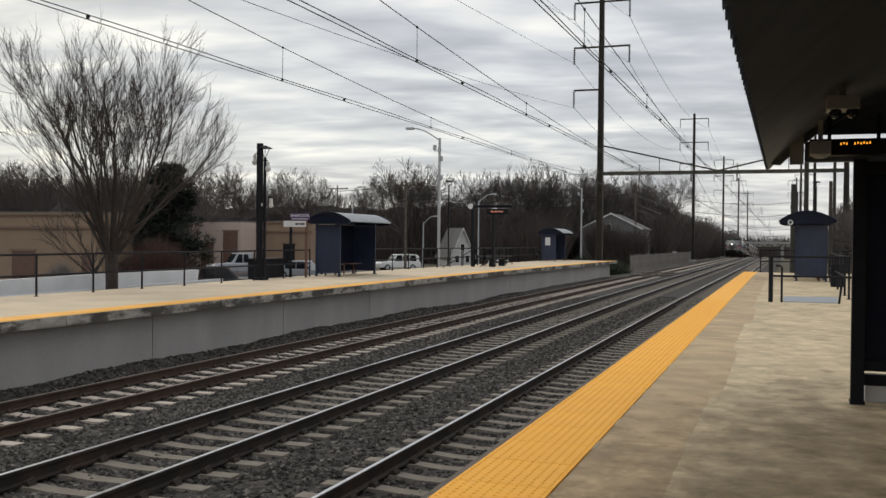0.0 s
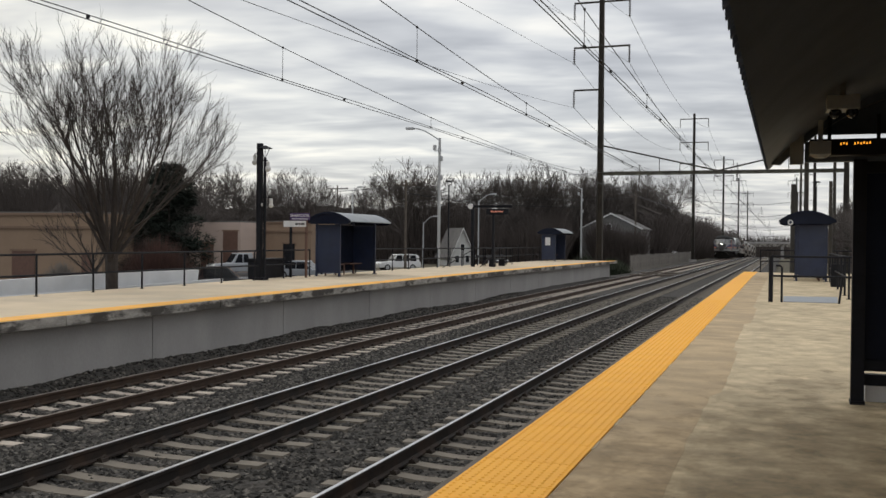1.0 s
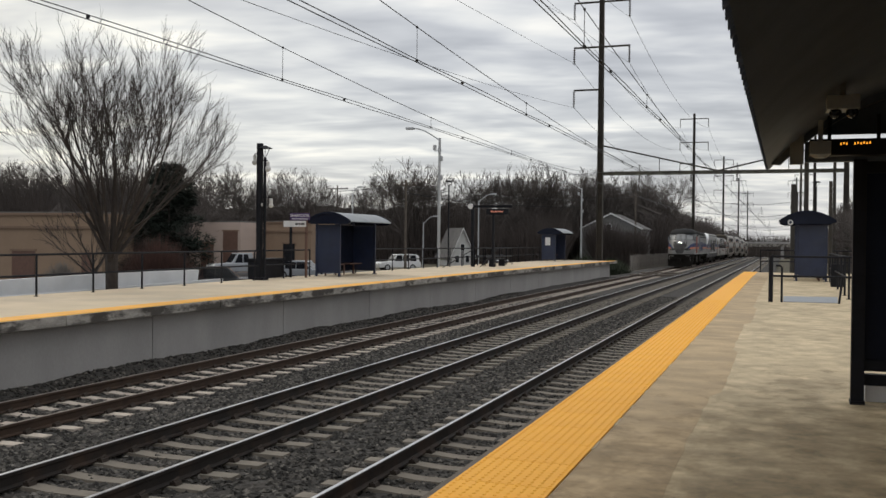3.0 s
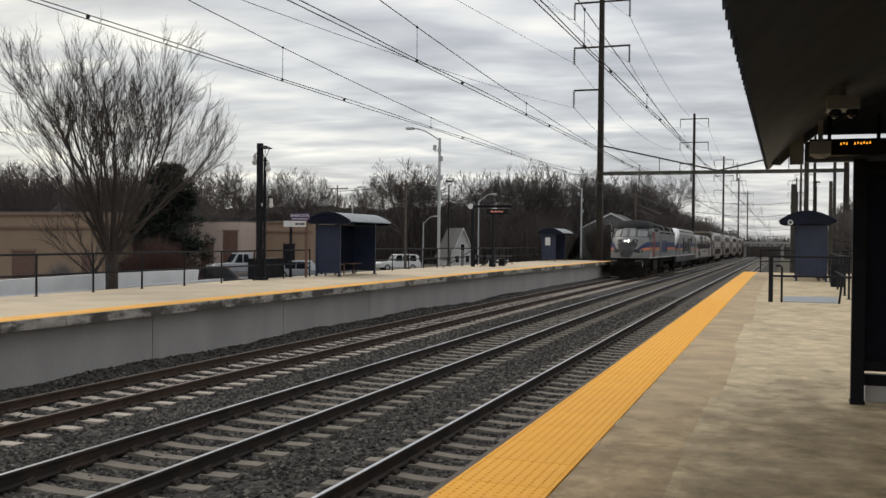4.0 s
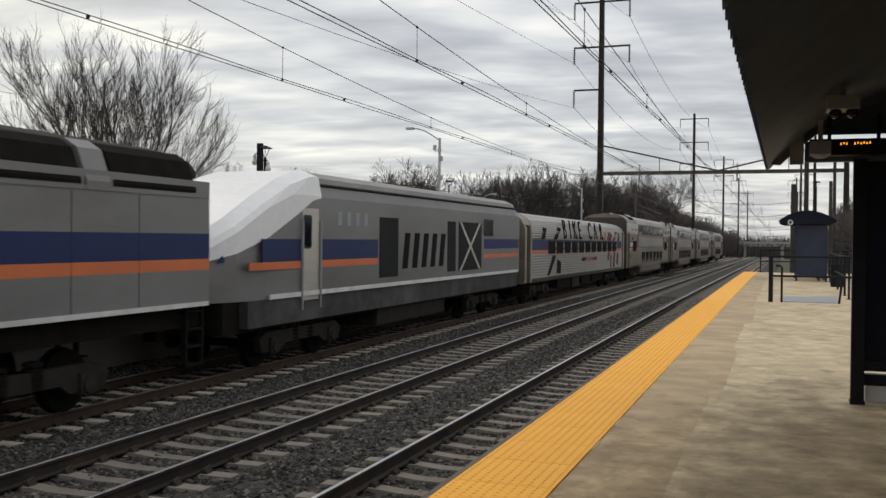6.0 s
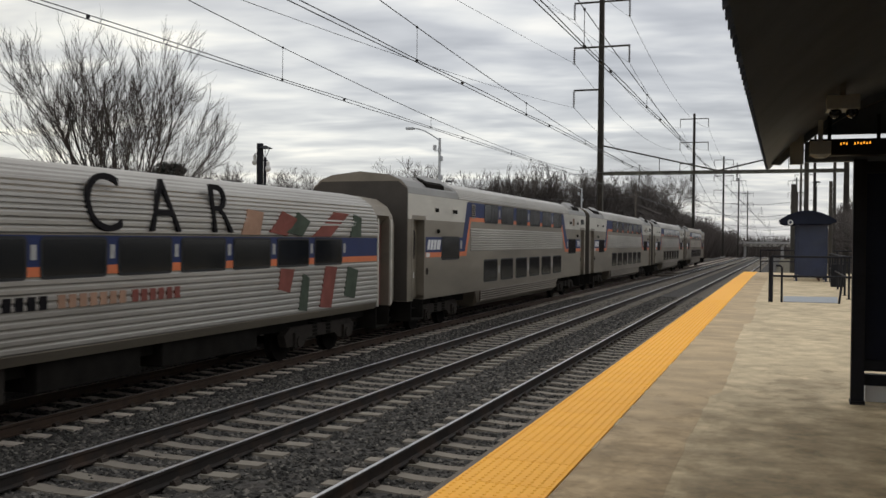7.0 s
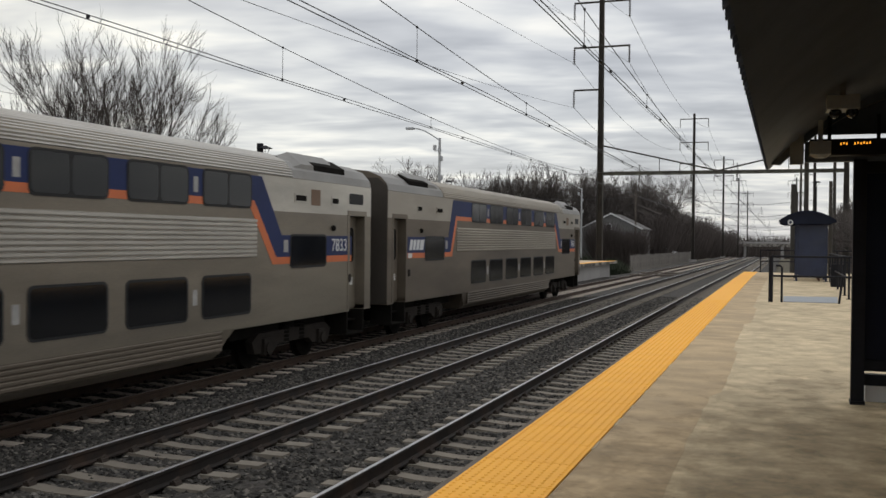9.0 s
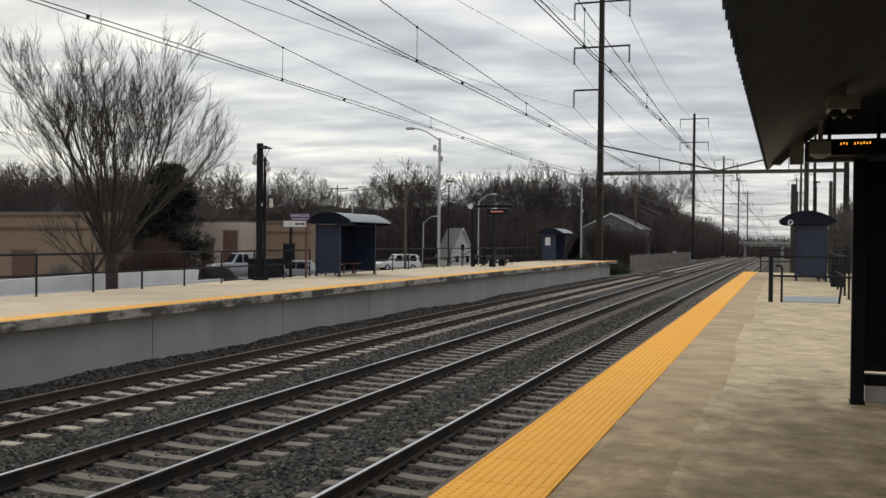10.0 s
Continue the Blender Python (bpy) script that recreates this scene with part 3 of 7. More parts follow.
def build_shelter(at, turned, label):
    """Waiting shelter, local x = 0 at its back wall, opening towards +x, 3.55 m long."""
    sh = thing("waiting_shelter", at, label, "shelter", "platform shelters")
    D, L, H = 1.05, 3.55, 2.1
    if turned:
        sh.rotation_euler = (0, 0, math.pi)
    for y in (0, L - 0.05):
        bm = B()
        box(bm, 0.03, y, 0.14, D - 0.05, y + 0.05, H)
        part("end_wall", bm, M["navy"], sh, bevel=0.008)
    bm = B()
    box(bm, 0, 0.05, 0.14, 0.05, L - 0.05, H)
    part("back_wall", bm, M["navy_dark"], sh)
    for y in (0.02, L / 2, L - 0.02):
        for x in (0.025, D):
            if x == D and 1 < y < 2.5:
                continue
            bm = B()
            box(bm, x - 0.04, y - 0.04, 0, x + 0.04, y + 0.04, H + 0.12)
            box(bm, x - 0.08, y - 0.08, 0, x + 0.08, y + 0.08, 0.02)
            part("post", bm, M["navy"], sh)
    for y0 in (0.06, L / 2 + 0.04):
        bm = B()
        for k in range(3):
            box(bm, 0.2 + 0.13 * k, y0 + 0.2, 0.44, 0.31 + 0.13 * k, y0 + 1.4, 0.48)
        box(bm, 0.22, y0 + 0.3, 0.0, 0.27, y0 + 0.35, 0.44)
        box(bm, 0.22, y0 + 1.25, 0.0, 0.27, y0 + 1.3, 0.44)
        part("bench", bm, M["brown_door"], sh, "brown slatted bench")
    # barrel roof sheet with rolled rim
    a = arch(-0.30, 1.68, H + 0.14, H + 0.50)
    bm = B()
    loft(bm, [[(x, y, z) for x, z in a] + [(x, y, z - 0.035) for x, z in reversed(a)] for y in ys_list(-0.3, L + 0.35, 0.6)])
    part("roof", bm, M["roof_grey"], sh, "curved grey metal roof", smooth=True)
    for y in (-0.32, L + 0.33):
        bm = B()
        loft(bm, [[(x, yy, z + 0.02) for x, z in a] + [(x, yy, z - 0.07) for x, z in reversed(a)] for yy in (y, y + 0.04)])
        part("roof_rim", bm, M["navy_dark"], sh)
    for y in (-0.26, L + 0.26):
        bm = B()
        prism(bm, [(x, z - 0.05) for x, z in a] + [(1.5, H + 0.02), (-0.1, H + 0.02)], y, y + 0.04, "y")
        part("gable", bm, M["navy_dark"], sh)
    return sh


def railing_run(rl, p0, p1, gap, height=1.07, r=0.028):
    p0, p1 = Vector(p0), Vector(p1)
    k = max(1, round((p1 - p0).length / gap))
    for i in range(k + 1):
        q = p0.lerp(p1, i / k)
        bm = B()
        rod(bm, q, q + Vector((0, 0, height)), r, n=8)
        rod(bm, q, q + Vector((0, 0, 0.015)), 0.06, n=8)
        part("post", bm, M["black"], rl)
    for h in (height, height * 0.5):
        bm = B()
        rod(bm, p0 + Vector((0, 0, h)), p1 + Vector((0, 0, h)), r, n=8)
        part("rail", bm, M["black"], rl)


def build_far_railing():
    rl = thing("railing", (0, 0, 0), "black steel pipe railing along the platform back", "railing")
    x = -18.02
    railing_run(rl, (x, 13.2, ZF), (x, 34.6, ZF), 2.13)
    railing_run(rl, (x - 0.1, 39.2, ZF + drop(39)), (x - 0.1, 73.5, ZF + drop(73)), 2.1)
    railing_run(rl, (x, 80.2, ZF + drop(80)), (x + 0.01, 75.6, ZF + drop(76)), 2.1)
    # short cross railing and stair guard by the information board
    st = thing("stair_railing", (0, 0, 0), "black pipe railing round the platform stairs", "railing")
    z = ZF + drop(54)
    railing_run(st, (-17.0, 53.2, z), (-17.0, 60.0, z), 1.7)
    bm = B()
    rod(bm, (-17.9, 50.2, z - 0.0), (-17.0, 53.2, z + 1.05), 0.025)
    rod(bm, (-16.6, 53.0, z), (-16.6, 56.5, z + 1.0), 0.025)
    part("sloped_rail", bm, M["black"], st)
    # small bench
    be = thing("bench", (-16.1, 53.6, z), "dark metal platform bench", "bench")
    bm = B()
    for k in range(4):
        box(bm, -0.2 + 0.1 * k, 0, 0.42, -0.13 + 0.1 * k, 2.4, 0.45)
    part("seat", bm, M["black"], be)
    for y in (0.2, 2.2):
        bm = B()
        box(bm, -0.2, y - 0.03, 0, 0.2, y + 0.03, 0.42)
        part("leg", bm, M["black"], be)


def build_camera_pole():
    z = ZF
    cp = thing("camera_pole", (-18.0, 30.76, z), "dark steel post with lamp head and security cameras", "lamp post")
    bm = B()
    box(bm, -0.14, -0.14, 0, 0.04, 0.04, 4.98)
    box(bm, -0.26, -0.2, 0, 0.2, 0.2, 0.1)
    part("post", bm, M["black"], cp, bevel=0.01)
    bm = B()
    rod(bm, (0.13, 0.0, 0.05), (0.13, 0, 4.45), 0.055, n=8)
    part("lamp_pole", bm, M["black"], cp)
    bm = B()
    rod(bm, (0.13, 0, 4.8), (0.13, 0, 4.9), 0.28, 0.05, n=12)
    for a in range(3):
        c, s = math.cos(a * 2.1), math.sin(a * 2.1)
        rod(bm, (0.13, 0, 4.42), (0.13 + 0.2 * c, 0.2 * s, 4.82), 0.012)
    part("lamp_head", bm, M["black"], cp)
    for x, h in ((-0.27, 4.3), (0.28, 4.05), (-0.02, 2.75), (0.42, 2.72)):
        bm = B()
        ball(bm, (x, -0.05, h), 0.11 if h > 3 else 0.09)
        rod(bm, (x, -0.05, h + 0.05), (x, -0.05, h + 0.25), 0.06, n=8)
        part("dome_camera", bm, M["lampglass"], cp, "white dome security camera")
        bm = B()
        tube(bm, [(0.0, -0.05, h + 0.3), (x, -0.05, h + 0.3), (x, -0.05, h + 0.22)], 0.02)
        part("bracket", bm, M["black"], cp)


def text_mesh(word, size, material, depth=0.004, shear=0.0, bold=0.0):
    cu = bpy.data.curves.new("lettering", "FONT")
    cu.body, cu.size, cu.extrude, cu.shear, cu.offset = word, size, depth, shear, bold
    cu.align_x, cu.align_y = "CENTER", "CENTER"
    ob = bpy.data.objects.new("lettering", cu)
    scene.collection.objects.link(ob)
    me = bpy.data.meshes.new_from_object(ob.evaluated_get(bpy.context.evaluated_depsgraph_get()))
    bpy.data.objects.remove(ob)
    bpy.data.curves.remove(cu)
    me.materials.clear()
    me.materials.append(material)
    return me


def lettering(word, size, material, parent, m, label="", **kw):
    o = new("lettering", text_mesh(word, size, material, **kw))
    o.parent = parent
    o.matrix_local = m
    if label:
        tagged(o, label)
    return o


def build_station_sign():
    sg = thing("station_sign", (-18.0, 33.6, ZF), "purple and white station name sign on two posts", "sign")
    for x in (-0.34, 0.34):
        bm = B()
        box(bm, x - 0.04, -0.04, 0, x + 0.04, 0.04, 2.55)
        part("post", bm, M["brown_door" if x > 0 else "black"], sg)
    bm = B()
    box(bm, -0.33, -0.09, 2.24, 0.52, -0.05, 2.52)
    part("name_board", bm, M["purple"], sg, "purple board with white name")
    bm = B()
    box(bm, -0.62, -0.085, 1.98, 0.36, -0.05, 2.22)
    part("direction_board", bm, M["white"], sg, "white direction board")
    lettering("SEABROOK", 0.165, M["white"], sg, pose(0.1, -0.094, 2.42, 90), "white station name")
    bm = B()
    box(bm, -0.25, -0.094, 2.28, 0.45, -0.091, 2.31)
    part("text_line", bm, M["white"], sg)
    bm = B()
    for k, (a, b) in enumerate(((-0.1, 0.02), (0.06, 0.12), (0.15, 0.3))):
        box(bm, a, -0.09, 2.06, b, -0.087, 2.13)
    part("text_line", bm, M["black"], sg)


def build_street_lamp(at, height, arm, label, boxes=True, r=0.10):
    """Cobra-head lamp: arm is the reach of the head along x."""
    sl = thing("street_lamp", at, label, "street lamp", "street lamps")
    bm = B()
    rod(bm, (0, 0, 0), (0, 0, height), r, r * 0.7, n=10)
    rod(bm, (0, 0, 0), (0, 0, 0.2), r * 1.8, n=10)
    part("pole", bm, M["galv"], sl, smooth=True)
    bm = B()
    pts = [(arm * u, 0, height - 0.15 + 0.75 * math.sin(u * 1.5)) for u in (0, 0.2, 0.4, 0.6, 0.8, 1)]
    tube(bm, pts, 0.035, 8)
    part("arm", bm, M["galv"], sl)
    bm = B()
    s = 1 if arm > 0 else -1
    x = pts[-1][0]
    box(bm, min(x, x + 0.5 * s), -0.12, pts[-1][2] - 0.07, max(x, x + 0.5 * s), 0.12, pts[-1][2] + 0.06)
    part("lamp_head", bm, M["galv"], sl, bevel=0.03)
    if boxes:
        for h, dx in ((height - 0.55, -0.3), (height - 0.7, 0.0), (height - 1.2, 0.1), (height - 2.3, 0.12)):
            bm = B()
            box(bm, dx - 0.07, -0.1, h - 0.14, dx + 0.07, 0.1, h + 0.14)
            if abs(dx) > 0.2:
                tube(bm, [(0, 0, h - 0.2), (dx, 0, h - 0.2), (dx, 0, h)], 0.025)
            part("equipment_box", bm, M["galv"], sl)
    return sl


def build_post_lamp(at, height):
    pl = thing("post_lamp", at, "dark post-top lamp with flat cap", "lamp post", "post-top lamps")
    bm = B()
    rod(bm, (0, 0, 0), (0, 0, height - 0.5), 0.07, 0.05, n=8)
    part("pole", bm, M["black"], pl)
    bm = B()
    rod(bm, (0, 0, height - 0.1), (0, 0, height), 0.32, 0.2, n=12)
    for a in range(4):
        c, s = math.cos(a * 1.57), math.sin(a * 1.57)
        rod(bm, (0, 0, height - 0.5), (0.25 * c, 0.25 * s, height - 0.1), 0.015)
    part("lamp_head", bm, M["black"], pl)


def build_info_board():
    z = ZF + drop(53)
    ib = thing("information_board", (-17.1, 53.1, z), "black cantilever frame with red train display", "display")
    bm = B()
    box(bm, -0.08, -0.08, 0, 0.08, 0.08, 3.6)
    part("post", bm, M["black"], ib)
    bm = B()
    box(bm, 0.0, -0.06, 3.42, 2.35, 0.06, 3.56)
    part("arm", bm, M["black"], ib)
    bm = B()
    box(bm, 0.85, -0.12, 3.02, 2.15, 0.12, 3.36)
    part("display_case", bm, M["black"], ib, bevel=0.02)
    bm = B()
    for k in range(9):
        a = 1.12 + 0.085 * k
        box(bm, a, -0.126, 3.16, a + (0.05 if k % 3 else 0.07), -0.121, 3.235)
    part("display_text", bm, M["red_led"], ib, "glowing red unreadable text")
    bm = B()
    rod(bm, (-0.12, -0.1, 3.5), (-0.12, 0.06, 3.5), 0.16, n=12)
    part("clock", bm, M["white"], ib, "small round white disc")
    bm = B()
    box(bm, 1.2, -0.08, 0, 1.32, 0.08, 3.05)
    part("post", bm, M["black"], ib)


# ---- near platform things ----
def build_near_shelter():
    """The large shelter beside the camera: barrel roof of corrugated sheet on dark steel frames."""
    sh = thing("waiting_shelter", (0, 0, ZP), "large dark shelter with curved corrugated metal roof", "shelter", "platform shelters")
    # roof runs on unseen behind the camera, added to shade the platform floor
    y0, y1 = -18.0, 10.25
    xe, xr, ze, zc = -0.19, 2.75, 2.2, 2.95
    bm = B()
    rings = []
    pitch = 0.152
    for i in range(int((y1 - y0) / pitch * 4) + 1):
        y = y0 + i * pitch / 4
        up = 0.028 * (1, 1, -1, -1)[i % 4]
        a = arch(xe, xr, ze, zc, 18)
        rings.append([(x, y, z + up) for x, z in a] + [(x, y, z + up - 0.004) for x, z in reversed(a)])
    loft(bm, rings)
    part("roof_sheet", bm, M["roof_dark"], sh, "dark corrugated roof sheet")
    # plain lining under the sheet
    bm = B()
    a = arch(xe + 0.03, xr - 0.03, ze - 0.035, zc - 0.04, 18)
    loft(bm, [[(x, y, z) for x, z in a] + [(x, y, z - 0.02) for x, z in reversed(a)] for y in (y0 + 0.05, y1 - 0.45)])
    part("lining", bm, M["roof_dark"], sh, smooth=True)
    for y in (-16.6, -12.9, -9.2, -5.5, -1.8, 1.9, 5.6, 9.42):
        for x in (0.63, 2.3):
            bm = B()
            box(bm, x - 0.055, y - 0.06, 0.0, x + 0.055, y + 0.06, 2.2)
            box(bm, x - 0.062, y - 0.09, 0.0, x + 0.062, y + 0.09, 0.03)
            part("post", bm, M["black"], sh)
        bm = B()
        if y == 5.6:
            continue
        a = arch(-0.13, 2.69, 2.17, 2.885, 16)
        inner = arch(-0.05, 2.61, 2.165, 2.82, 16)
        prism(bm, list(inner) + list(reversed(a)), y - 0.05, y + 0.05, "y")
        part("arch_frame", bm, M["roof_dark"], sh)
    bm = B()
    box(bm, 0.16, 9.375, 2.185, 2.42, 9.465, 2.37)
    part("cross_beam", bm, M["roof_dark"], sh)
    bm = B()
    box(bm, 0.03, 9.30, 2.16, 0.15, 9.36, 2.62)
    part("bracket_plate", bm, M["plate"], sh, "grey steel bracket")
    # end wall: dark panels in a frame, raised off the floor
    bm = B()
    box(bm, 0.68, 9.44, 0.40, 2.25, 9.48, 2.18)
    part("end_panel", bm, M["navy_dark"], sh, "dark tinted end panel")
    for z0, z1 in ((0.17, 0.27), (0.30, 0.40), (2.08, 2.32)):
        bm = B()
        box(bm, 0.684, 9.40, z0, 2.246, 9.50, z1)
        part("rail", bm, M["black"], sh)
    # row of unseen panels added to keep light off the floor
    for y in ys_list(-16.67, 7.5, 1.87):
        bm = B()
        box(bm, 2.28, y, 0.2, 2.33, y + 1.8, 2.15)
        part("back_panel", bm, M["navy_dark"], sh)
    # added dark sheet standing in for the dim roof interior
    bm = B()
    prism(bm, [(0.3, 2.44), (2.3, 2.44)] + list(reversed([(x, z) for x, z in arch(0.2, 2.4, 2.46, 2.83, 12)])), 9.48, 9.51, "y")
    part("gable_panel", bm, M["roof_dark"], sh)
    # ceiling lights under the lining
    for y in (7.5,):
        cl = thing("ceiling_lamp", (0.38, y, ZP + 2.405), "small unlit box lamp with glass domes", "lamp", "shelter lamps")
        bm = B()
        box(bm, -0.11, -0.12, 0.0, 0.11, 0.12, 0.1)
        box(bm, -0.02, -0.02, 0.1, 0.02, 0.02, 0.3)
        part("housing", bm, M["plate"], cl, bevel=0.008)
        for x in (-0.05, 0.06):
            bm = B()
            ball(bm, (x, -0.05, -0.02), 0.045)
            part("dome", bm, M["glass"], cl)
    cl = thing("ceiling_lamp", (0.28, 9.0, ZP + 2.22), "small grey dome lamp under the beam", "lamp", "shelter lamps")
    bm = B()
    box(bm, -0.085, -0.08, 0.0, 0.085, 0.08, 0.11)
    rod(bm, (0, 0, -0.03), (0, 0, 0), 0.05, 0.085, n=14)
    box(bm, -0.02, -0.02, 0.07, 0.02, 0.02, 0.3)
    part("housing", bm, M["plate"], cl)
    # hanging display
    ds = thing("led_display", (0.66, 9.2, ZP + 2.22), "black hanging display with amber letters", "display")
    bm = B()
    box(bm, -0.47, -0.09, 0.0, 0.6, 0.09, 0.145)
    part("case", bm, M["black"], ds, bevel=0.015)
    bm = B()
    for x in (-0.3, 0.1, 0.45):
        box(bm, x - 0.015, -0.02, 0.145, x + 0.015, 0.02, 0.36)
    part("hanger", bm, M["black"], ds)
    bm = B()
    for x0_, k in ((-0.335, 1), (-0.215, 3), (-0.10, 6)):
        for j in range(k):
            a = x0_ + 0.024 * j
            box(bm, a, -0.0945, 0.09 + 0.006 * (j % 2), a + 0.012, -0.091, 0.115 - 0.006 * ((j + 1) % 2))
    part("display_text", bm, M["amber"], ds, "glowing amber unreadable text")
    # white box on the floor behind the end panel
    wb = thing("floor_box", (1.0, 9.75, ZP), "white box standing on the platform floor", "box")
    bm = B()
    box(bm, -0.30, -0.2, 0.0, 0.6, 0.3, 0.155)
    part("body", bm, M["chalk"], wb, bevel=0.01)


def build_near_gate():
    rl = thing("railing", (0, 0, 0), "black pipe railing across the platform with open gap", "railing")
    z, y = ZP, 24.45
    r = 0.026
    bm = B()
    rod(bm, (-0.31, y, z), (-0.31, y, z + 1.1), 0.055, n=10)
    part("post", bm, M["black"], rl)
    bm = B()
    tube(bm, [(-0.2, y, z + 0.88), (-0.1, y, z + 0.88), (-0.06, y, z + 0.83), (-0.06, y, z)], r, 8)
    part("handrail", bm, M["black"], rl)
    for h in (1.1, 0.63):
        bm = B()
        rod(bm, (-0.31, y, z + h), (1.75, y, z + h), r, n=8)
        part("rail", bm, M["black"], rl)
    bm = B()
    tube(bm, [(1.22, y, z), (1.27, y, z + 0.45), (1.3, y, z + 0.63)], r, 8)
    part("brace", bm, M["black"], rl)
    railing_run(rl, (1.55, 26.5, z), (1.55, 37.5, z - 0.03), 2.0)
    railing_run(rl, (1.75, 24.45, z), (1.75, 11.0, z), 2.2)
    pl = thing("cover_plate", (0, 0, 0), "flat grey steel cover plate on the platform", "plate")
    bm = B()
    prism(bm, [(-0.02, 24.62), (1.2, 24.62), (1.32, 27.3), (-0.02, 27.0)], ZP + 0.001, ZP + 0.012, "z")
    part("plate", bm, M["plate"], pl)
    # end fence
    ef = thing("railing", (0, 0, 0), "black pipe railing at the platform end", "railing")
    ze = ZP + drop(48.5)
    railing_run(ef, (-1.1, 48.55, ze), (4.0, 48.55, ze), 1.7)
    bx = thing("equipment_cabinet", (1.62, 33.6, ZP + drop(33.6)), "dark equipment cabinet beside the railing", "cabinet")
    bm = B()
    box(bm, -0.2, 0, 0.0, 0.25, 0.4, 0.75)
    part("body", bm, M["black"], bx, bevel=0.02)
    disc = thing("round_sign", (0.18, 37.755, ZP + 2.17), "small round white sign on the shelter rim", "sign")
    bm = B()
    rod(bm, (0, -0.02, 0), (0, 0.0, 0), 0.10, n=14)
    part("disc", bm, M["white"], disc)
    bm = B()
    rod(bm, (0, -0.03, 0), (0, -0.02, 0), 0.055, n=12)
    part("emblem", bm, M["navy"], disc)


# ---- overhead line ----
def build_mast(x, y, side, top, arms):
    """Steel lattice-like column with cross arms and hanging insulators."""
    z0 = -0.6 + drop(y)
    ms = thing("catenary_mast", (x, y, z0), "tall weathered steel overhead line mast", "mast", "catenary masts")
    h = top - z0
    bm = B()
    w0, w1 = 0.30, 0.20
    for s in (-1, 1):
        loft(bm, [[(s * w * 0.8 - 0.025, -w, z), (s * w * 0.8 + 0.025, -w, z), (s * w * 0.8 + 0.025, w, z), (s * w * 0.8 - 0.025, w, z)] for z, w in ((0, w0), (h, w1))])
    loft(bm, [[(-w * 0.8, -0.02, z), (w * 0.8, -0.02, z), (w * 0.8, 0.02, z), (-w * 0.8, 0.02, z)] for z, w in ((0, w0), (h, w1))])
    part("column", bm, M["mast"], ms)
    bm = B()
    box(bm, -0.6, -0.6, 0.0, 0.6, 0.6, 0.6)
    part("footing", bm, M["wall"], ms, bevel=0.05)
    for z, lefts, rights in arms:
        bm = B()
        box(bm, -2.35 if lefts else 0, -0.06, z - z0 - 0.07, 2.4 if rights else 0, 0.06, z - z0 + 0.07)
        a = part("cross_arm", bm, M["mast"], ms)
        for s, on in ((-1, lefts), (1, rights)):
            if on:
                bm = B()
                for k in range(7):
                    rod(bm, (s * 2.33, 0, z - z0 - 0.15 - 0.19 * k), (s * 2.33, 0, z - z0 - 0.25 - 0.19 * k), 0.12, 0.05, n=6)
                rod(bm, (s * 2.33, 0, z - z0), (s * 2.33, 0, z - z0 - 1.45), 0.035, n=5)
                part("insulator", bm, M["insul"], a)
    return ms


PORTALS = [-1.0, 81.0, 168.5, 252.0, 335.0, 417.0]


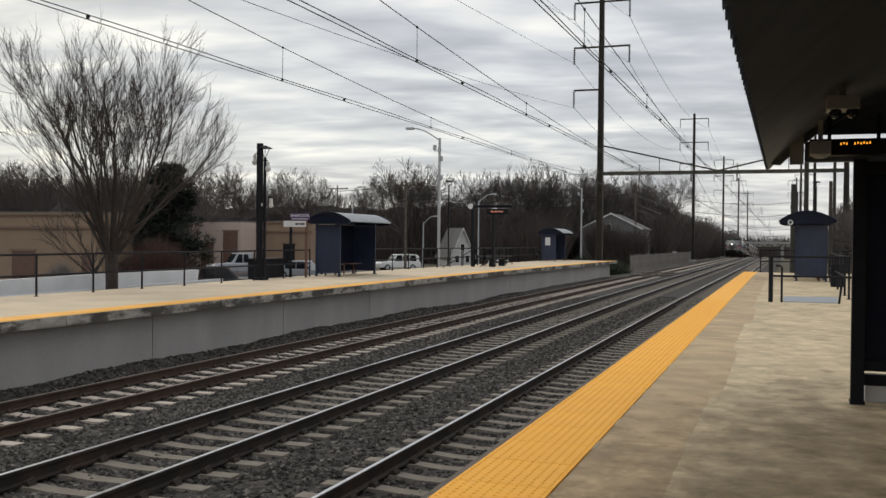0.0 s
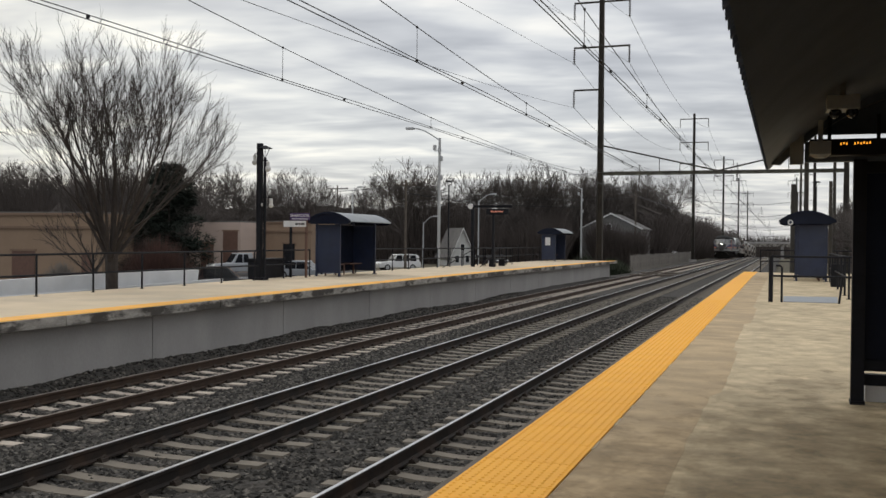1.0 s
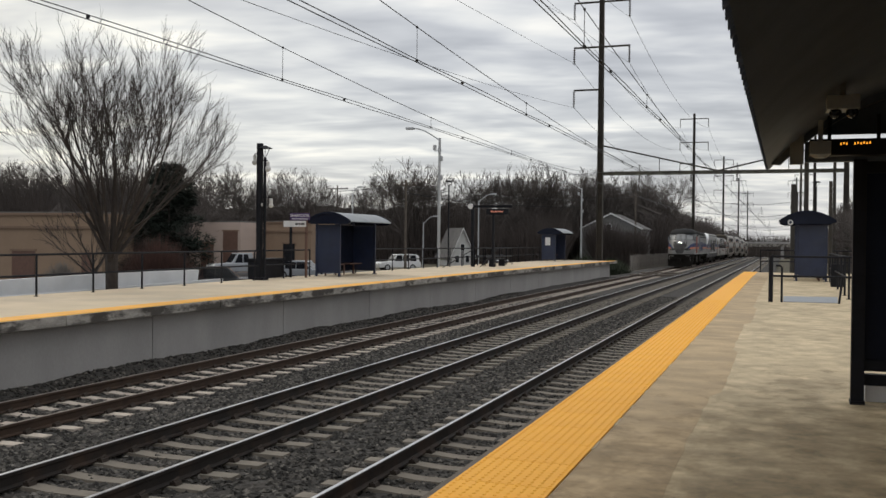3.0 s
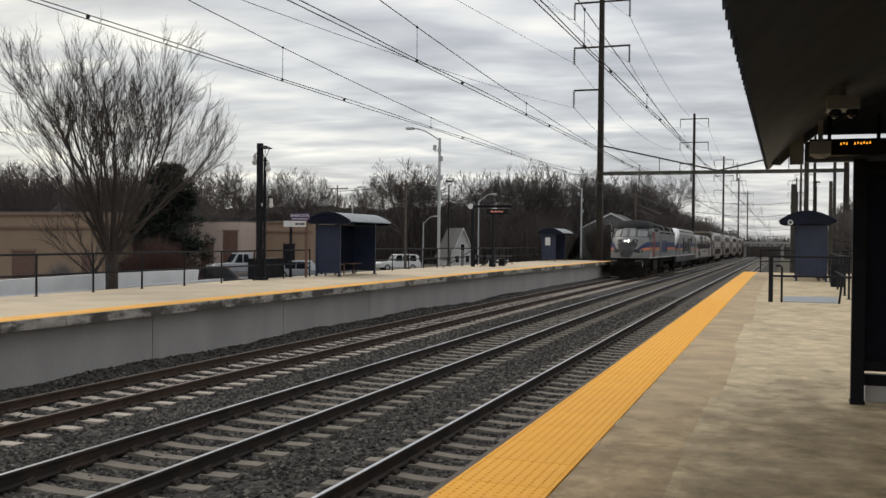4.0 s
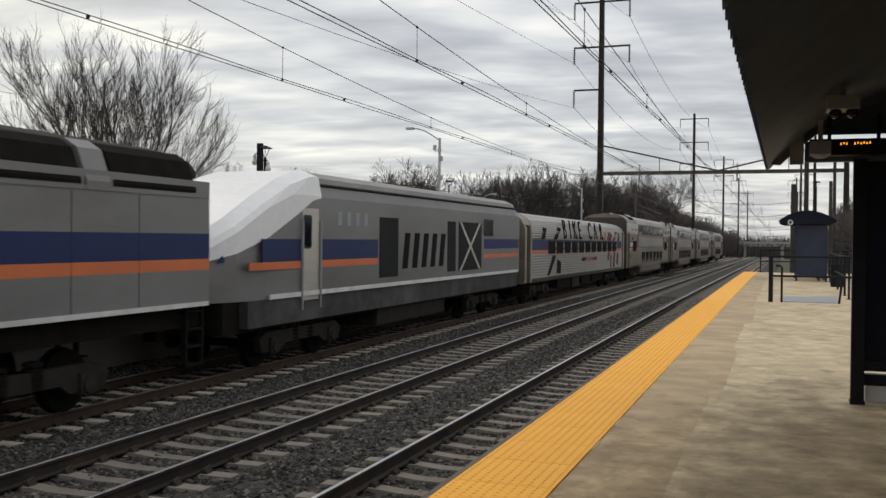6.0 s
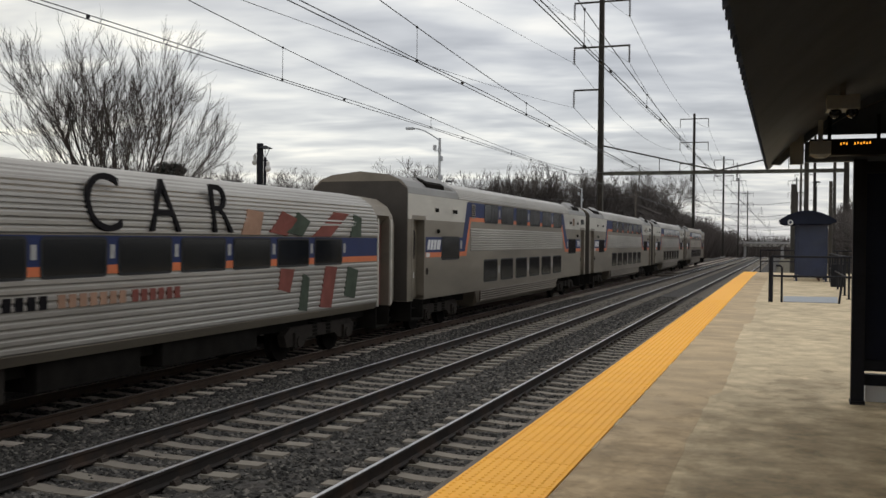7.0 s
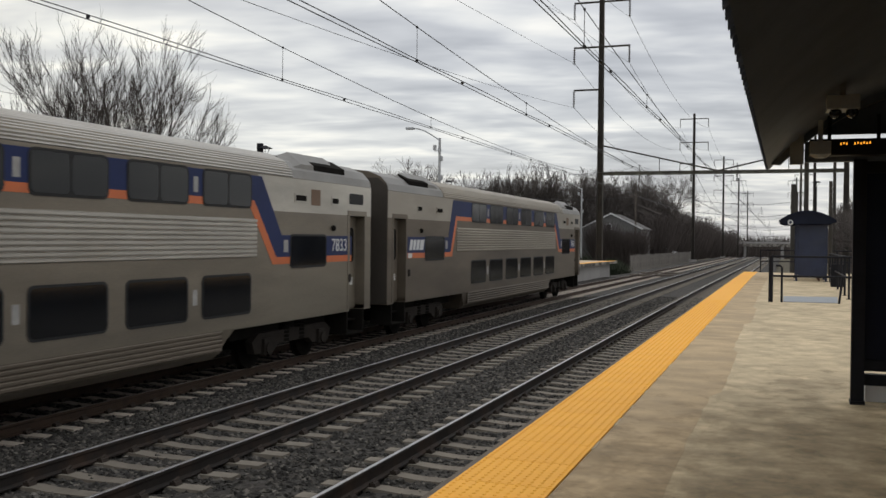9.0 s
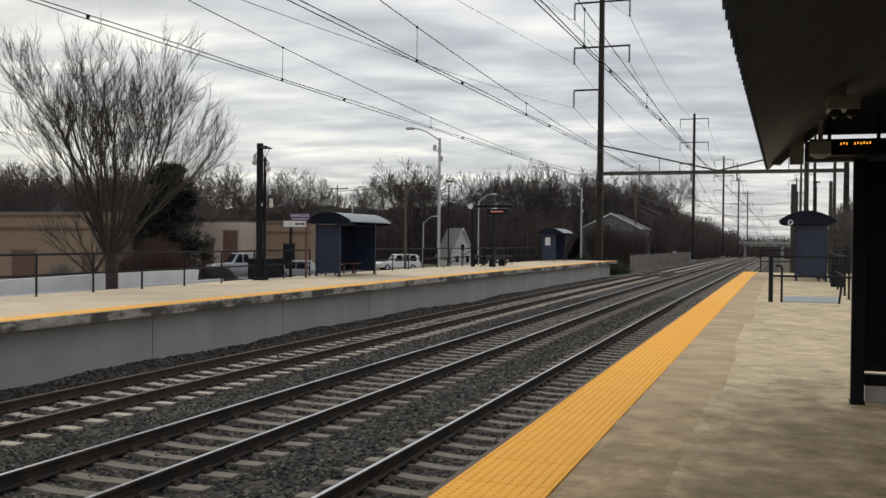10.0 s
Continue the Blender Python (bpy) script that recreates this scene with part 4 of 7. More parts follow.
def build_overhead():
    for k, y in enumerate(PORTALS):
        d = drop(y)
        near = y in (81.0,)
        tall = 23.2 if k < 2 else 24.3 - 0.3 * (k - 2)
        levels = [(22.75, True, True), (18.95, True, True), (15.35, True, False)] if k < 2 else [(tall - 0.9, True, True), (tall - 4.9, True, True), (tall - 8.5, True, False)]
        build_mast(-14.8, y, -1, tall, levels)
        build_mast(4.45, y, 1, 9.4 + d if k < 2 else tall - 1, [] if k < 2 else levels[:2])
        if k > 1:
            sp = thing("cross_span", (0, y, 0), "thin steel cross-span wires between masts", "wire", "cross spans")
            for h in (9.3, 7.3):
                bm = B()
                tube(bm, [(-14.8, 0, h + 0.8 + d), (-7, 0, h + d), (-3, 0, h + d), (4.45, 0, h + 0.8 + d)], 0.03, 5)
                part("wire", bm, M["wire"], sp)
            continue
        pb = thing("portal_beam", (0, y, 8.4 + d), "flaking steel portal beam across all tracks", "beam", "portal beams")
        bm = B()
        box(bm, -14.6, -0.14, -0.15, 4.3, 0.14, -0.11)
        box(bm, -14.6, -0.14, 0.11, 4.3, 0.14, 0.15)
        box(bm, -14.6, -0.02, -0.11, 4.3, 0.02, 0.11)
        for i in range(20):
            xx = -14.2 + i * 0.96
            box(bm, xx - 0.03, -0.13, -0.11, xx + 0.03, 0.13, 0.11)
        part("girder", bm, M["beam"], pb)
        for a, b in (((-14.6, 0, 2.35), (-5.2, 0, 0.12)), ((4.3, 0, 2.3), (-5.2, 0, 0.12))):
            bm = B()
            rod(bm, a, b, 0.07, n=6)
            part("stay", bm, M["mast"], pb)
        bm = B()
        rod(bm, (-9.89, 0, 0.1), (-9.89, 0, 1.15), 0.03)
        rod(bm, (0.2, 0, 0.1), (0.2, 0, 1.3), 0.03)
        part("strut", bm, M["mast"], pb)
        for xc in (FAR_X, MID_X, NEAR_X):
            bm = B()
            for j in range(4):
                rod(bm, (xc, 0, -0.2 - 0.14 * j), (xc, 0, -0.3 - 0.14 * j), 0.11, 0.05, n=6)
            rod(bm, (xc, 0, -0.1), (xc, 0, -0.8), 0.025, n=5)
            rod(bm, (xc, 0, 0.7), (xc, 0, 0.1), 0.03, n=5)
            part("insulator", bm, M["insul"], pb)
    # (track, height of the contact wire, lowest height of the messenger, its steepness, first hanger, hanger spacing)
    for xc, zc, low, bend, h0, hs in ((FAR_X, 6.42, 6.55, 0.00105, 20.65, 10.35), (MID_X, 6.33, 6.40, 0.00089, 18.8, 9.03), (NEAR_X, 6.36, 6.42, 0.00089, 18.45, 8.97)):
        ct = thing("overhead_wire", (xc, 0, 0), "dark overhead contact wires hung from a sagging messenger", "wire", "overhead wires")
        for i, (a, b) in enumerate(zip(PORTALS, PORTALS[1:])):
            mid, half = (46.0, 35.0) if i == 0 else ((a + b) / 2, (b - a) / 2)

            def mess(y):
                if i == 0 and y < mid:
                    return low + bend * (y - mid) ** 2
                return low + (9.1 - low) * ((y - mid) / half) ** 2 + drop(y)

            def pair(y):
                return 0.035 + 0.03 * math.sin((y - h0) * math.pi / hs) ** 2
            r = 0.010 if i == 0 else 0.016
            for nm, fn, dx in (("messenger", mess, 0), ("auxiliary", lambda y: zc + pair(y) + drop(y), 0.02), ("contact", lambda y: zc - pair(y) * 0.3 + drop(y), 0)):
                bm = B()
                tube(bm, [(dx, y, fn(y)) for y in ys_list(a, b, 2.05)], r, 5)
                part(nm, bm, M["wire"], ct)
            bm = B()
            y = a + hs / 2 if i else h0 - 2 * hs
            while y < b:
                rod(bm, (0, y, zc + drop(y)), (0, y, mess(y)), 0.007 if i == 0 else 0.012, n=4)
                ball(bm, (0, y, zc + 0.03 + drop(y)), 0.035, 1, 6)
                ball(bm, (0, y, mess(y)), 0.03, 1, 6)
                ball(bm, (0, y + hs / 3, zc + 0.03 + drop(y)), 0.04, 1, 6)
                y += hs
            part("hanger", bm, M["wire"], ct)
    # feeders on the mast arms
    fd = thing("feeder_line", (0, 0, 0), "long sagging feeder wires between the masts", "wire", "feeder wires")
    # (x, height at the first mast, at the next ones, sag of the first span)
    for x, h0, h, sag in ((-17.13, 9.6, 13.9, 0.67), (-17.1, 13.0, 17.65, 0.2), (-12.45, 17.5, 17.5, 1.9), (-17.1, 21.3, 21.3, 2.5), (-12.45, 21.3, 21.3, 2.5)):
        bm = B()
        for i, (a, b) in enumerate(zip(PORTALS, PORTALS[1:])):
            mid, half = (a + b) / 2, (b - a) / 2
            ha, hb = (h0, h) if i == 0 else (h, h + 0.6) if i == 1 else (h + 0.6, h + 0.6)
            dip = sag if i == 0 else 2.2
            tube(bm, [(x, y, ha + (hb - ha) * (y - a) / (b - a) - dip * (1 - ((y - mid) / half) ** 2)) for y in ys_list(a, b, 5)], 0.012 if i == 0 else 0.018, 5)
        part("wire", bm, M["wire"], fd)
    # far line of masts on the other side of the line
    for k, (x, y, t) in enumerate(((3.0, 300.0, 21.5), (4.0, 360.0, 20.0))):
        build_mast(x, y, 1, t, [(t - 1, True, True), (t - 4.5, True, True)])


build_ground()
build_ballast()
build_stones()
build_near_platform()
build_far_platform()
build_tracks()
build_shelter((-17.98, 35.06, ZF), False, "navy steel waiting shelter with curved grey roof")
build_shelter((-17.98, 73.6, ZF + drop(73.6)), False, "small navy waiting shelter near the platform end")
build_shelter((1.46, 41.6, ZP + drop(40)), True, "navy steel waiting shelter on the near platform")
build_far_railing()
build_camera_pole()
build_station_sign()
cab = thing("utility_cabinet", (-18.75, 31.9, -0.62), "black utility cabinet behind the platform railing", "cabinet")
_bm = B()
box(_bm, -0.5, 0, 0, 0.1, 1.7, 2.35)
part("body", _bm, M["black"], cab, bevel=0.03)
_bm = B()
box(_bm, -0.55, -0.05, 2.35, 0.15, 1.75, 2.42)
part("lid", _bm, M["black"], cab)
build_street_lamp((-18.9, 52.3, -0.5), 8.95, -1.6, "tall galvanised street lamp with equipment boxes")
build_street_lamp((-19.2, 95, -0.9), 8.7, -1.6, "tall galvanised street lamp with cameras")
build_street_lamp((-27.0, 85.6, -0.8), 7.0, 1.2, "galvanised street lamp beyond the platform", False, 0.08)
build_post_lamp((-24.5, 70.0, -0.7), 7.8)
build_post_lamp((2.27, 81.0, -0.7), 8.1)
build_info_board()
rmp = thing("railing", (0, 0, 0), "black pipe railings round the ramp head on the far platform", "railing")
for _x0, _y0, _x1, _y1, _h in ((-16.9, 55.0, -16.9, 61.0, 1.05), (-18.3, 55.0, -16.9, 55.0, 1.05), (-17.7, 56.0, -17.7, 61.5, 0.6), (-18.3, 61.0, -16.9, 61.0, 1.05)):
    railing_run(rmp, (_x0, _y0, ZF + drop(_y0)), (_x1, _y1, ZF + drop(_y1)), 1.4, _h)
_nt = thing("notice_board", (-17.5, 73.58, ZF + drop(73.6) + 1.25), "white paper notice on the shelter wall", "notice")
_bm = B()
box(_bm, -0.2, -0.03, 0, 0.2, -0.002, 0.62)
part("sheet", _bm, M["white"], _nt)
build_near_shelter()
build_near_gate()
build_overhead()

# ---- trees and woods ----
class Twigs:
    """Collects tapered branch tubes as plain vertex lists."""

    def __init__(self, seed):
        self.v, self.f, self.rng, self.tips = [], [], random.Random(seed), []

    def limb(self, pts, radii, n):
        base = len(self.v)
        for i, c in enumerate(pts):
            d = (pts[min(i + 1, len(pts) - 1)] - pts[max(i - 1, 0)]).normalized()
            s = d.cross(Vector((0.3, 0.9, 0.2))).normalized()
            t = d.cross(s)
            for k in range(n):
                a = 2 * math.pi * k / n
                self.v.append(tuple(c + (s * math.cos(a) + t * math.sin(a)) * radii[i]))
        for i in range(len(pts) - 1):
            for k in range(n):
                j = (k + 1) % n
                self.f.append((base + i * n + k, base + i * n + j, base + (i + 1) * n + j, base + (i + 1) * n + k))

    fan = (0.22, 0.62)

    def grow(self, p, d, length, r, level, rise, wild, kids, thin):
        rng = self.rng
        pts, rad = [p], [r]
        segs = 3
        for i in range(segs):
            d = (d + Vector((rng.uniform(-wild, wild), rng.uniform(-wild, wild), rng.uniform(-wild, wild) + rise))).normalized()
            p = p + d * (length / segs)
            pts.append(p)
            rad.append(max(thin, r * (1 - 0.45 * (i + 1) / segs)))
        self.limb(pts, rad, 6 if r > 0.08 else (4 if r > 0.03 else 3))
        if level <= 0:
            self.tips.append((pts, d))
            return
        for k in range(kids[level - 1]):
            i = rng.randint(1, segs) if k else segs
            ax = d.orthogonal().normalized()
            ax.rotate(Matrix.Rotation(rng.uniform(0, 6.28), 3, d))
            ang = rng.uniform(*self.fan) if k else rng.uniform(0.05, 0.25)
            nd = (d * math.cos(ang) + ax * math.sin(ang)).normalized()
            self.grow(pts[i], nd, length * rng.uniform(0.55, 0.85), max(thin, rad[i] * (rng.uniform(0.42, 0.66) if k else rng.uniform(0.85, 0.97))), level - 1, rise, wild, kids, thin)

    def twigs(self, seed, each, reach, thin):
        """Fine last shoots along the outermost branches."""
        rng = random.Random(seed)
        for pts, d in self.tips:
            for k in range(each):
                i = rng.randint(1, len(pts) - 1)
                a = pts[i - 1].lerp(pts[i], rng.random())
                e = (d + Vector((rng.uniform(-0.6, 0.6), rng.uniform(-0.6, 0.6), rng.uniform(-0.25, 0.6)))).normalized()
                m = a + e * reach * rng.uniform(0.3, 0.5)
                b = m + (e + Vector((rng.uniform(-0.3, 0.3), rng.uniform(-0.3, 0.3), 0.25))).normalized() * reach * rng.uniform(0.2, 0.6)
                self.limb([a, m, b], [thin, thin * 0.8, thin * 0.5], 3)

    def round_off(self, zc, r, h):
        """Draws shoots that run out of the crown's dome back to it."""
        for i, (x, y, z) in enumerate(self.v):
            q = math.sqrt((x * x + y * y) / (r * r) + ((z - zc) / h) ** 2)
            if q > 0.7 and z > zc - 0.5 * h:
                f = (0.7 + 0.36 * math.tanh((q - 0.7) / 0.36)) / q
                self.v[i] = (x * f, y * f, zc + (z - zc) * f)

    def mesh(self, name, material):
        me = bpy.data.meshes.new(name)
        me.from_pydata(self.v, [], self.f)
        me.materials.append(material)
        return me


def tree_parts(tr, seed, fork, limbs, trunk_r, length, level, rise, wild, kids, spread, thin, material, fan=(0.22, 0.62), shoots=None, dome=None):
    """Trunk to the fork and a crown of limbs from it."""
    tk = Twigs(seed)
    tk.limb([Vector((0, 0, 0)), Vector((0.02, 0, fork * 0.12)), Vector((0.03, 0.02, fork * 0.6)), Vector((0.0, 0.03, fork + 0.15))], [trunk_r * 1.3, trunk_r, trunk_r * 0.92, trunk_r * 0.95], 10)
    o = new("trunk", tk.mesh("trunk", material))
    o.parent = tr
    cr = Twigs(seed + 1)
    cr.fan = fan
    for k in range(limbs):
        a = 6.283 * (k + cr.rng.uniform(-0.3, 0.3)) / limbs
        tilt = spread * (0.35 + 0.65 * cr.rng.random())
        d = Vector((math.cos(a) * math.sin(tilt), math.sin(a) * math.sin(tilt), math.cos(tilt)))
        z = fork * cr.rng.uniform(0.78, 1.05)
        cr.grow(Vector((0, 0, z)), d, length * cr.rng.uniform(0.86, 1.04), trunk_r * cr.rng.uniform(0.3, 0.5), level, rise, wild, kids, thin)
    if shoots:
        cr.twigs(seed + 2, *shoots)
    if dome:
        cr.round_off(*dome)
    o = new("crown", cr.mesh("crown", material))
    o.parent = tr
    return tr


def build_trees():
    t = thing("tree", (-18.95, 23.65, -0.62), "tall bare vase-shaped tree behind the platform railing", "tree")
    tree_parts(t, 4, 2.7, 16, 0.20, 2.44, 4, 0.05, 0.12, (3, 3, 3, 3), 0.8, 0.006, M["bark"], (0.2, 0.55), (5, 0.55, 0.0042))
    t = thing("tree", (-27.3, 33.0, -0.6), "small bare street tree", "tree")
    tree_parts(t, 33, 1.7, 8, 0.11, 1.5, 3, 0.03, 0.14, (3, 4, 3), 0.95, 0.007, M["bark"])
    # woodland trees
    kinds = []
    for k in range(5):
        t = thing("tree", (0, 0, 0), "bare grey-brown woodland tree", "tree", "woodland trees")
        tree_parts(t, 50 + k * 3, (5.0, 4.2, 5.6, 4.6, 3.8)[k], (8, 9, 7, 8, 9)[k], 0.30, (2.9, 2.8, 3.1, 2.7, 2.6)[k], 5, 0.03, 0.17, (2, 3, 3, 3, 3), 1.1, 0.016, M["bark_hazed"], (0.3, 0.8), (2, 0.8, 0.012), ((9.0, 8.2, 9.8, 8.6, 7.6)[k], (4.6, 4.8, 4.4, 4.6, 4.4)[k], (5.2, 4.8, 5.4, 5.0, 4.6)[k]))
        kinds.append(t)
    tops = [max(v.co.z for o in t.children for v in o.data.vertices) for t in kinds]
    rng = random.Random(8)
    spots = []
    for px, depth, h in WOOD_SPOTS:
        spots.append((px, depth, h))
    for i, (x, y, h) in enumerate(spots):
        src = kinds[i % 5]
        m = Matrix.Translation((x, y, -0.7 + drop(min(y, 400)))) @ Matrix.Rotation(rng.uniform(0, 6.28), 4, "Z")
        s = h * WOOD_FACTOR / tops[i % 5]
        if i < 5:
            src.matrix_basis = m
            src.scale = (s, s, s)
        else:
            o = copy_thing(src, m)
            o.scale = (s * rng.uniform(0.9, 1.15), s * rng.uniform(0.9, 1.15), s)


def along(px, y):
    """x at the depth y that lies on the line of sight px (0 to 1) across the view."""
    a = math.atan((px - 0.5) * 2 * math.tan(radians(49.56 / 2)))
    return y * math.tan(a - radians(19.61))


def wood_spots():
    rng = random.Random(3)
    out = []
    # (share of the view's width, depth, height): the front row that stands against the sky
    tops = ((0.0, 120, 15), (0.03, 118, 16), (0.055, 125, 15), (0.09, 122, 15), (0.13, 120, 15), (0.165, 125, 14.5), (0.20, 120, 15), (0.235, 118, 15.2), (0.268, 122, 15.4), (0.283, 130, 14.6), (0.325, 140, 15.4), (0.345, 136, 15.8), (0.393, 150, 13.2), (0.435, 140, 15.2), (0.455, 128, 16.2), (0.478, 132, 15.8), (0.54, 140, 14.8), (0.56, 138, 15.8), (0.578, 138, 16.4), (0.598, 140, 16.2), (0.617, 142, 15.2), (0.636, 145, 15.6), (0.66, 150, 15.8), (0.685, 156, 16.2), (0.705, 162, 16.6), (0.725, 168, 16.8), (0.745, 176, 17))
    for p, y, h in tops:
        out.append((along(p, y), y, h * 1.06))
    for k in range(26):
        u = k / 25
        y = 150 + 300 * u ** 1.4
        out.append((-18.5 - rng.uniform(0, 7) - 6 * (1 - u), y, rng.uniform(14.5, 18) * (1 - 0.18 * u)))
    for k in range(11):
        out.append((along(0.005 + 0.019 * k, 76 + 2.0 * (k % 5)), 76 + 2.0 * (k % 5), rng.uniform(10.5, 12.5)))
    for k in range(36):
        p = rng.uniform(0, 0.7)
        y = rng.uniform(140, 175)
        out.append((along(p, y), y, rng.uniform(9.5, 12.5)))
    for y, x, h in ((95, 6.6, 9.0), (70, 5.2, 8.0), (120, 8.5, 11), (150, 9.5, 12), (200, 12, 13), (260, 14, 13), (340, 15, 12)):
        out.append((x, y, h))
    return out


WOOD_SPOTS = wood_spots()
WOOD_FACTOR = 0.91


def build_brush():
    rng = np.random.default_rng(5)
    cols = []
    # undergrowth of the woods: (count, view share range, depth range, height range)
    for n, p0, p1, y0, y1, h0, h1 in ((60000, -0.02, 0.635, 126, 152, 5.0, 10.4), (24000, 0.62, 0.742, 156, 200, 4.0, 10.0), (11500, 0.672, 0.724, 134, 139, 2.5, 7.4), (3500, 0.628, 0.654, 150, 156, 5.0, 10.0), (5000, 0.11, 0.175, 52, 60, 3.0, 5.6), (20000, -0.03, 0.205, 70, 92, 4.5, 9.2)):
        p, y = rng.uniform(p0, p1, n), rng.uniform(y0, y1, n)
        a = np.arctan((p - 0.5) * 2 * math.tan(radians(49.56 / 2))) - radians(19.61)
        h = rng.uniform(h0, h1, n) * (0.86 + 0.14 * np.sin(p * 41) + 0.08 * np.sin(p * 97))
        cols.append((y * np.tan(a), y, h, np.full(n, 0.06)))
    n = 30000
    u = rng.random(n)
    y = 150 + 330 * u ** 1.2
    cols.append((-17.5 - rng.random(n) ** 1.5 * 12, y, rng.uniform(4, 9.5, n) * (1 - 0.15 * u), 0.06 + 0.08 * u))
    n = 8000
    u = rng.random(n)
    cols.append((7 + rng.random(n) * 12, 110 + 350 * u, rng.uniform(3, 8, n), 0.09 + 0.1 * u))
    n = 7000
    cols.append((rng.uniform(-90, 90, n), rng.uniform(560, 640, n), rng.uniform(8, 15, n), np.full(n, 0.45)))
    x, y, h, w = (np.concatenate(c) for c in zip(*cols))
    n = len(x)
    z = -0.8 + np.array([drop(min(b, 500)) for b in y])
    a = rng.normal(0, 0.9, n)
    lean = rng.normal(0, 0.24, (n, 2)) * h[:, None]
    w = w * (0.5 + rng.random(n))
    dx, dy = np.cos(a) * w / 2, np.sin(a) * w / 2
    P = np.stack([np.stack([x - dx, y - dy, z], -1), np.stack([x + dx, y + dy, z], -1), np.stack([x + lean[:, 0] * 0.5 + dx * 0.8, y + lean[:, 1] * 0.5 + dy * 0.8, z + h * 0.55], -1), np.stack([x + lean[:, 0] * 0.5 - dx * 0.8, y + lean[:, 1] * 0.5 - dy * 0.8, z + h * 0.55], -1), np.stack([x + lean[:, 0], y + lean[:, 1], z + h], -1)], 1)
    b = 5 * np.arange(n)
    F = [(k, k + 1, k + 2, k + 3) for k in b.tolist()] + [(k + 3, k + 2, k + 4) for k in b.tolist()]
    me = bpy.data.meshes.new("brush")
    me.from_pydata(P.reshape(-1, 3).tolist(), [], F)
    me.materials.append(M["brush"])
    tagged(new("brush", me), "dense leafless undergrowth of the far woods", "undergrowth", "", "stuff")
    # wooded bank that closes the view behind the trees
    bm = B()
    line = [(along(-0.1 + 0.01 * k, 168), 168) for k in range(0, 77)] + [(-30 + 0.03 * k, 180 + 9 * k) for k in range(1, 34)]
    rows = [[], [], []]
    for k, (x, y) in enumerate(line):
        top = 10.0 + 1.3 * noise.noise((k * 0.35, 0, 0)) + 1.2 * noise.noise((k * 1.3, 5, 0)) - 0.02 * max(0, k - 77) * 4
        g = -1 + drop(min(y, 420))
        rows[0].append((x, y, g)), rows[1].append((x - 1, y + 1.5, top + g)), rows[2].append((x - 6, y + 8, g))
    loft(bm, rows, closed=False, caps=False)
    solid("backdrop", bm, M["brush"], "dark wooded bank beyond the houses")


def build_evergreen(at, h, r, seed):
    ev = thing("evergreen_tree", at, "dense dark green conifer", "tree")
    bm = B()
    rod(bm, (0, 0, 0), (0, 0, h * 0.9), 0.16, 0.03, n=7)
    part("trunk", bm, M["bark"], ev)
    rng = np.random.default_rng(seed)
    # boughs of uneven reach, each carrying drooping sprays
    k, each = 120, 190
    zb = h * (0.08 + 0.9 * rng.random(k) ** 1.15)
    reach = r * np.clip(1.12 * (1 - zb / h), 0.05, 1) ** 0.55 * rng.uniform(0.6, 1.15, k)
    ab = rng.random(k) * 6.283
    q = np.sqrt(rng.random((k, each)))
    out = q * reach[:, None]
    wide = (0.12 + 0.26 * q) * rng.normal(0, 1, (k, each)) * 0.9
    cx = out * np.cos(ab)[:, None] - wide * np.sin(ab)[:, None]
    cy = out * np.sin(ab)[:, None] + wide * np.cos(ab)[:, None]
    cz = zb[:, None] + 0.30 * out - 0.16 * out ** 2 + rng.normal(0, 0.16, (k, each))
    c = np.stack([cx.ravel(), cy.ravel(), np.clip(cz.ravel(), 0.2, h)], -1)
    n = len(c)
    a = np.repeat(ab, each) + rng.normal(0, 0.6, n)
    d = np.stack([np.cos(a), np.sin(a), rng.uniform(-0.6, 0.5, n)], -1) * rng.uniform(0.15, 0.4, (n, 1))
    s = np.stack([-np.sin(a), np.cos(a), rng.normal(0, 0.4, n)], -1) * rng.uniform(0.03, 0.06, (n, 1))
    P = np.stack([c - s, c + s, c + d], 1)
    me = bpy.data.meshes.new("crown")
    me.from_pydata(P.reshape(-1, 3).tolist(), [], np.arange(3 * n).reshape(n, 3).tolist())
    me.materials.append(M["needle"])
    o = new("crown", me)
    o.parent = ev


def build_shrub(name, at, rx, h, material, seed, label, n=2600):
    sh = thing(name, at, label, "shrub")
    rng = np.random.default_rng(seed)
    a = rng.random(n) * 6.283
    q = np.sqrt(rng.random(n))
    base = np.stack([rx * 0.5 * q * np.cos(a), rx * 0.5 * q * np.sin(a), np.zeros(n)], -1)
    tip = np.stack([rx * q * np.cos(a) + rng.normal(0, 0.15 * rx, n), rx * q * np.sin(a) + rng.normal(0, 0.15 * rx, n), h * (1 - 0.55 * q ** 2) * rng.uniform(0.45, 1.05, n)], -1)
    mid = base + (tip - base) * rng.uniform(0.2, 0.6, (n, 1))
    s = np.stack([np.cos(a + 1.5), np.sin(a + 1.5), rng.normal(0, 0.5, n)], -1) * rng.uniform(0.015, 0.04, (n, 1))
    P = np.stack([mid - s, mid + s, tip], 1)
    me = bpy.data.meshes.new("twig_mass")
    me.from_pydata(P.reshape(-1, 3).tolist(), [], np.arange(3 * n).reshape(n, 3).tolist())
    me.materials.append(material)
    o = new("twig_mass", me)
    o.parent = sh


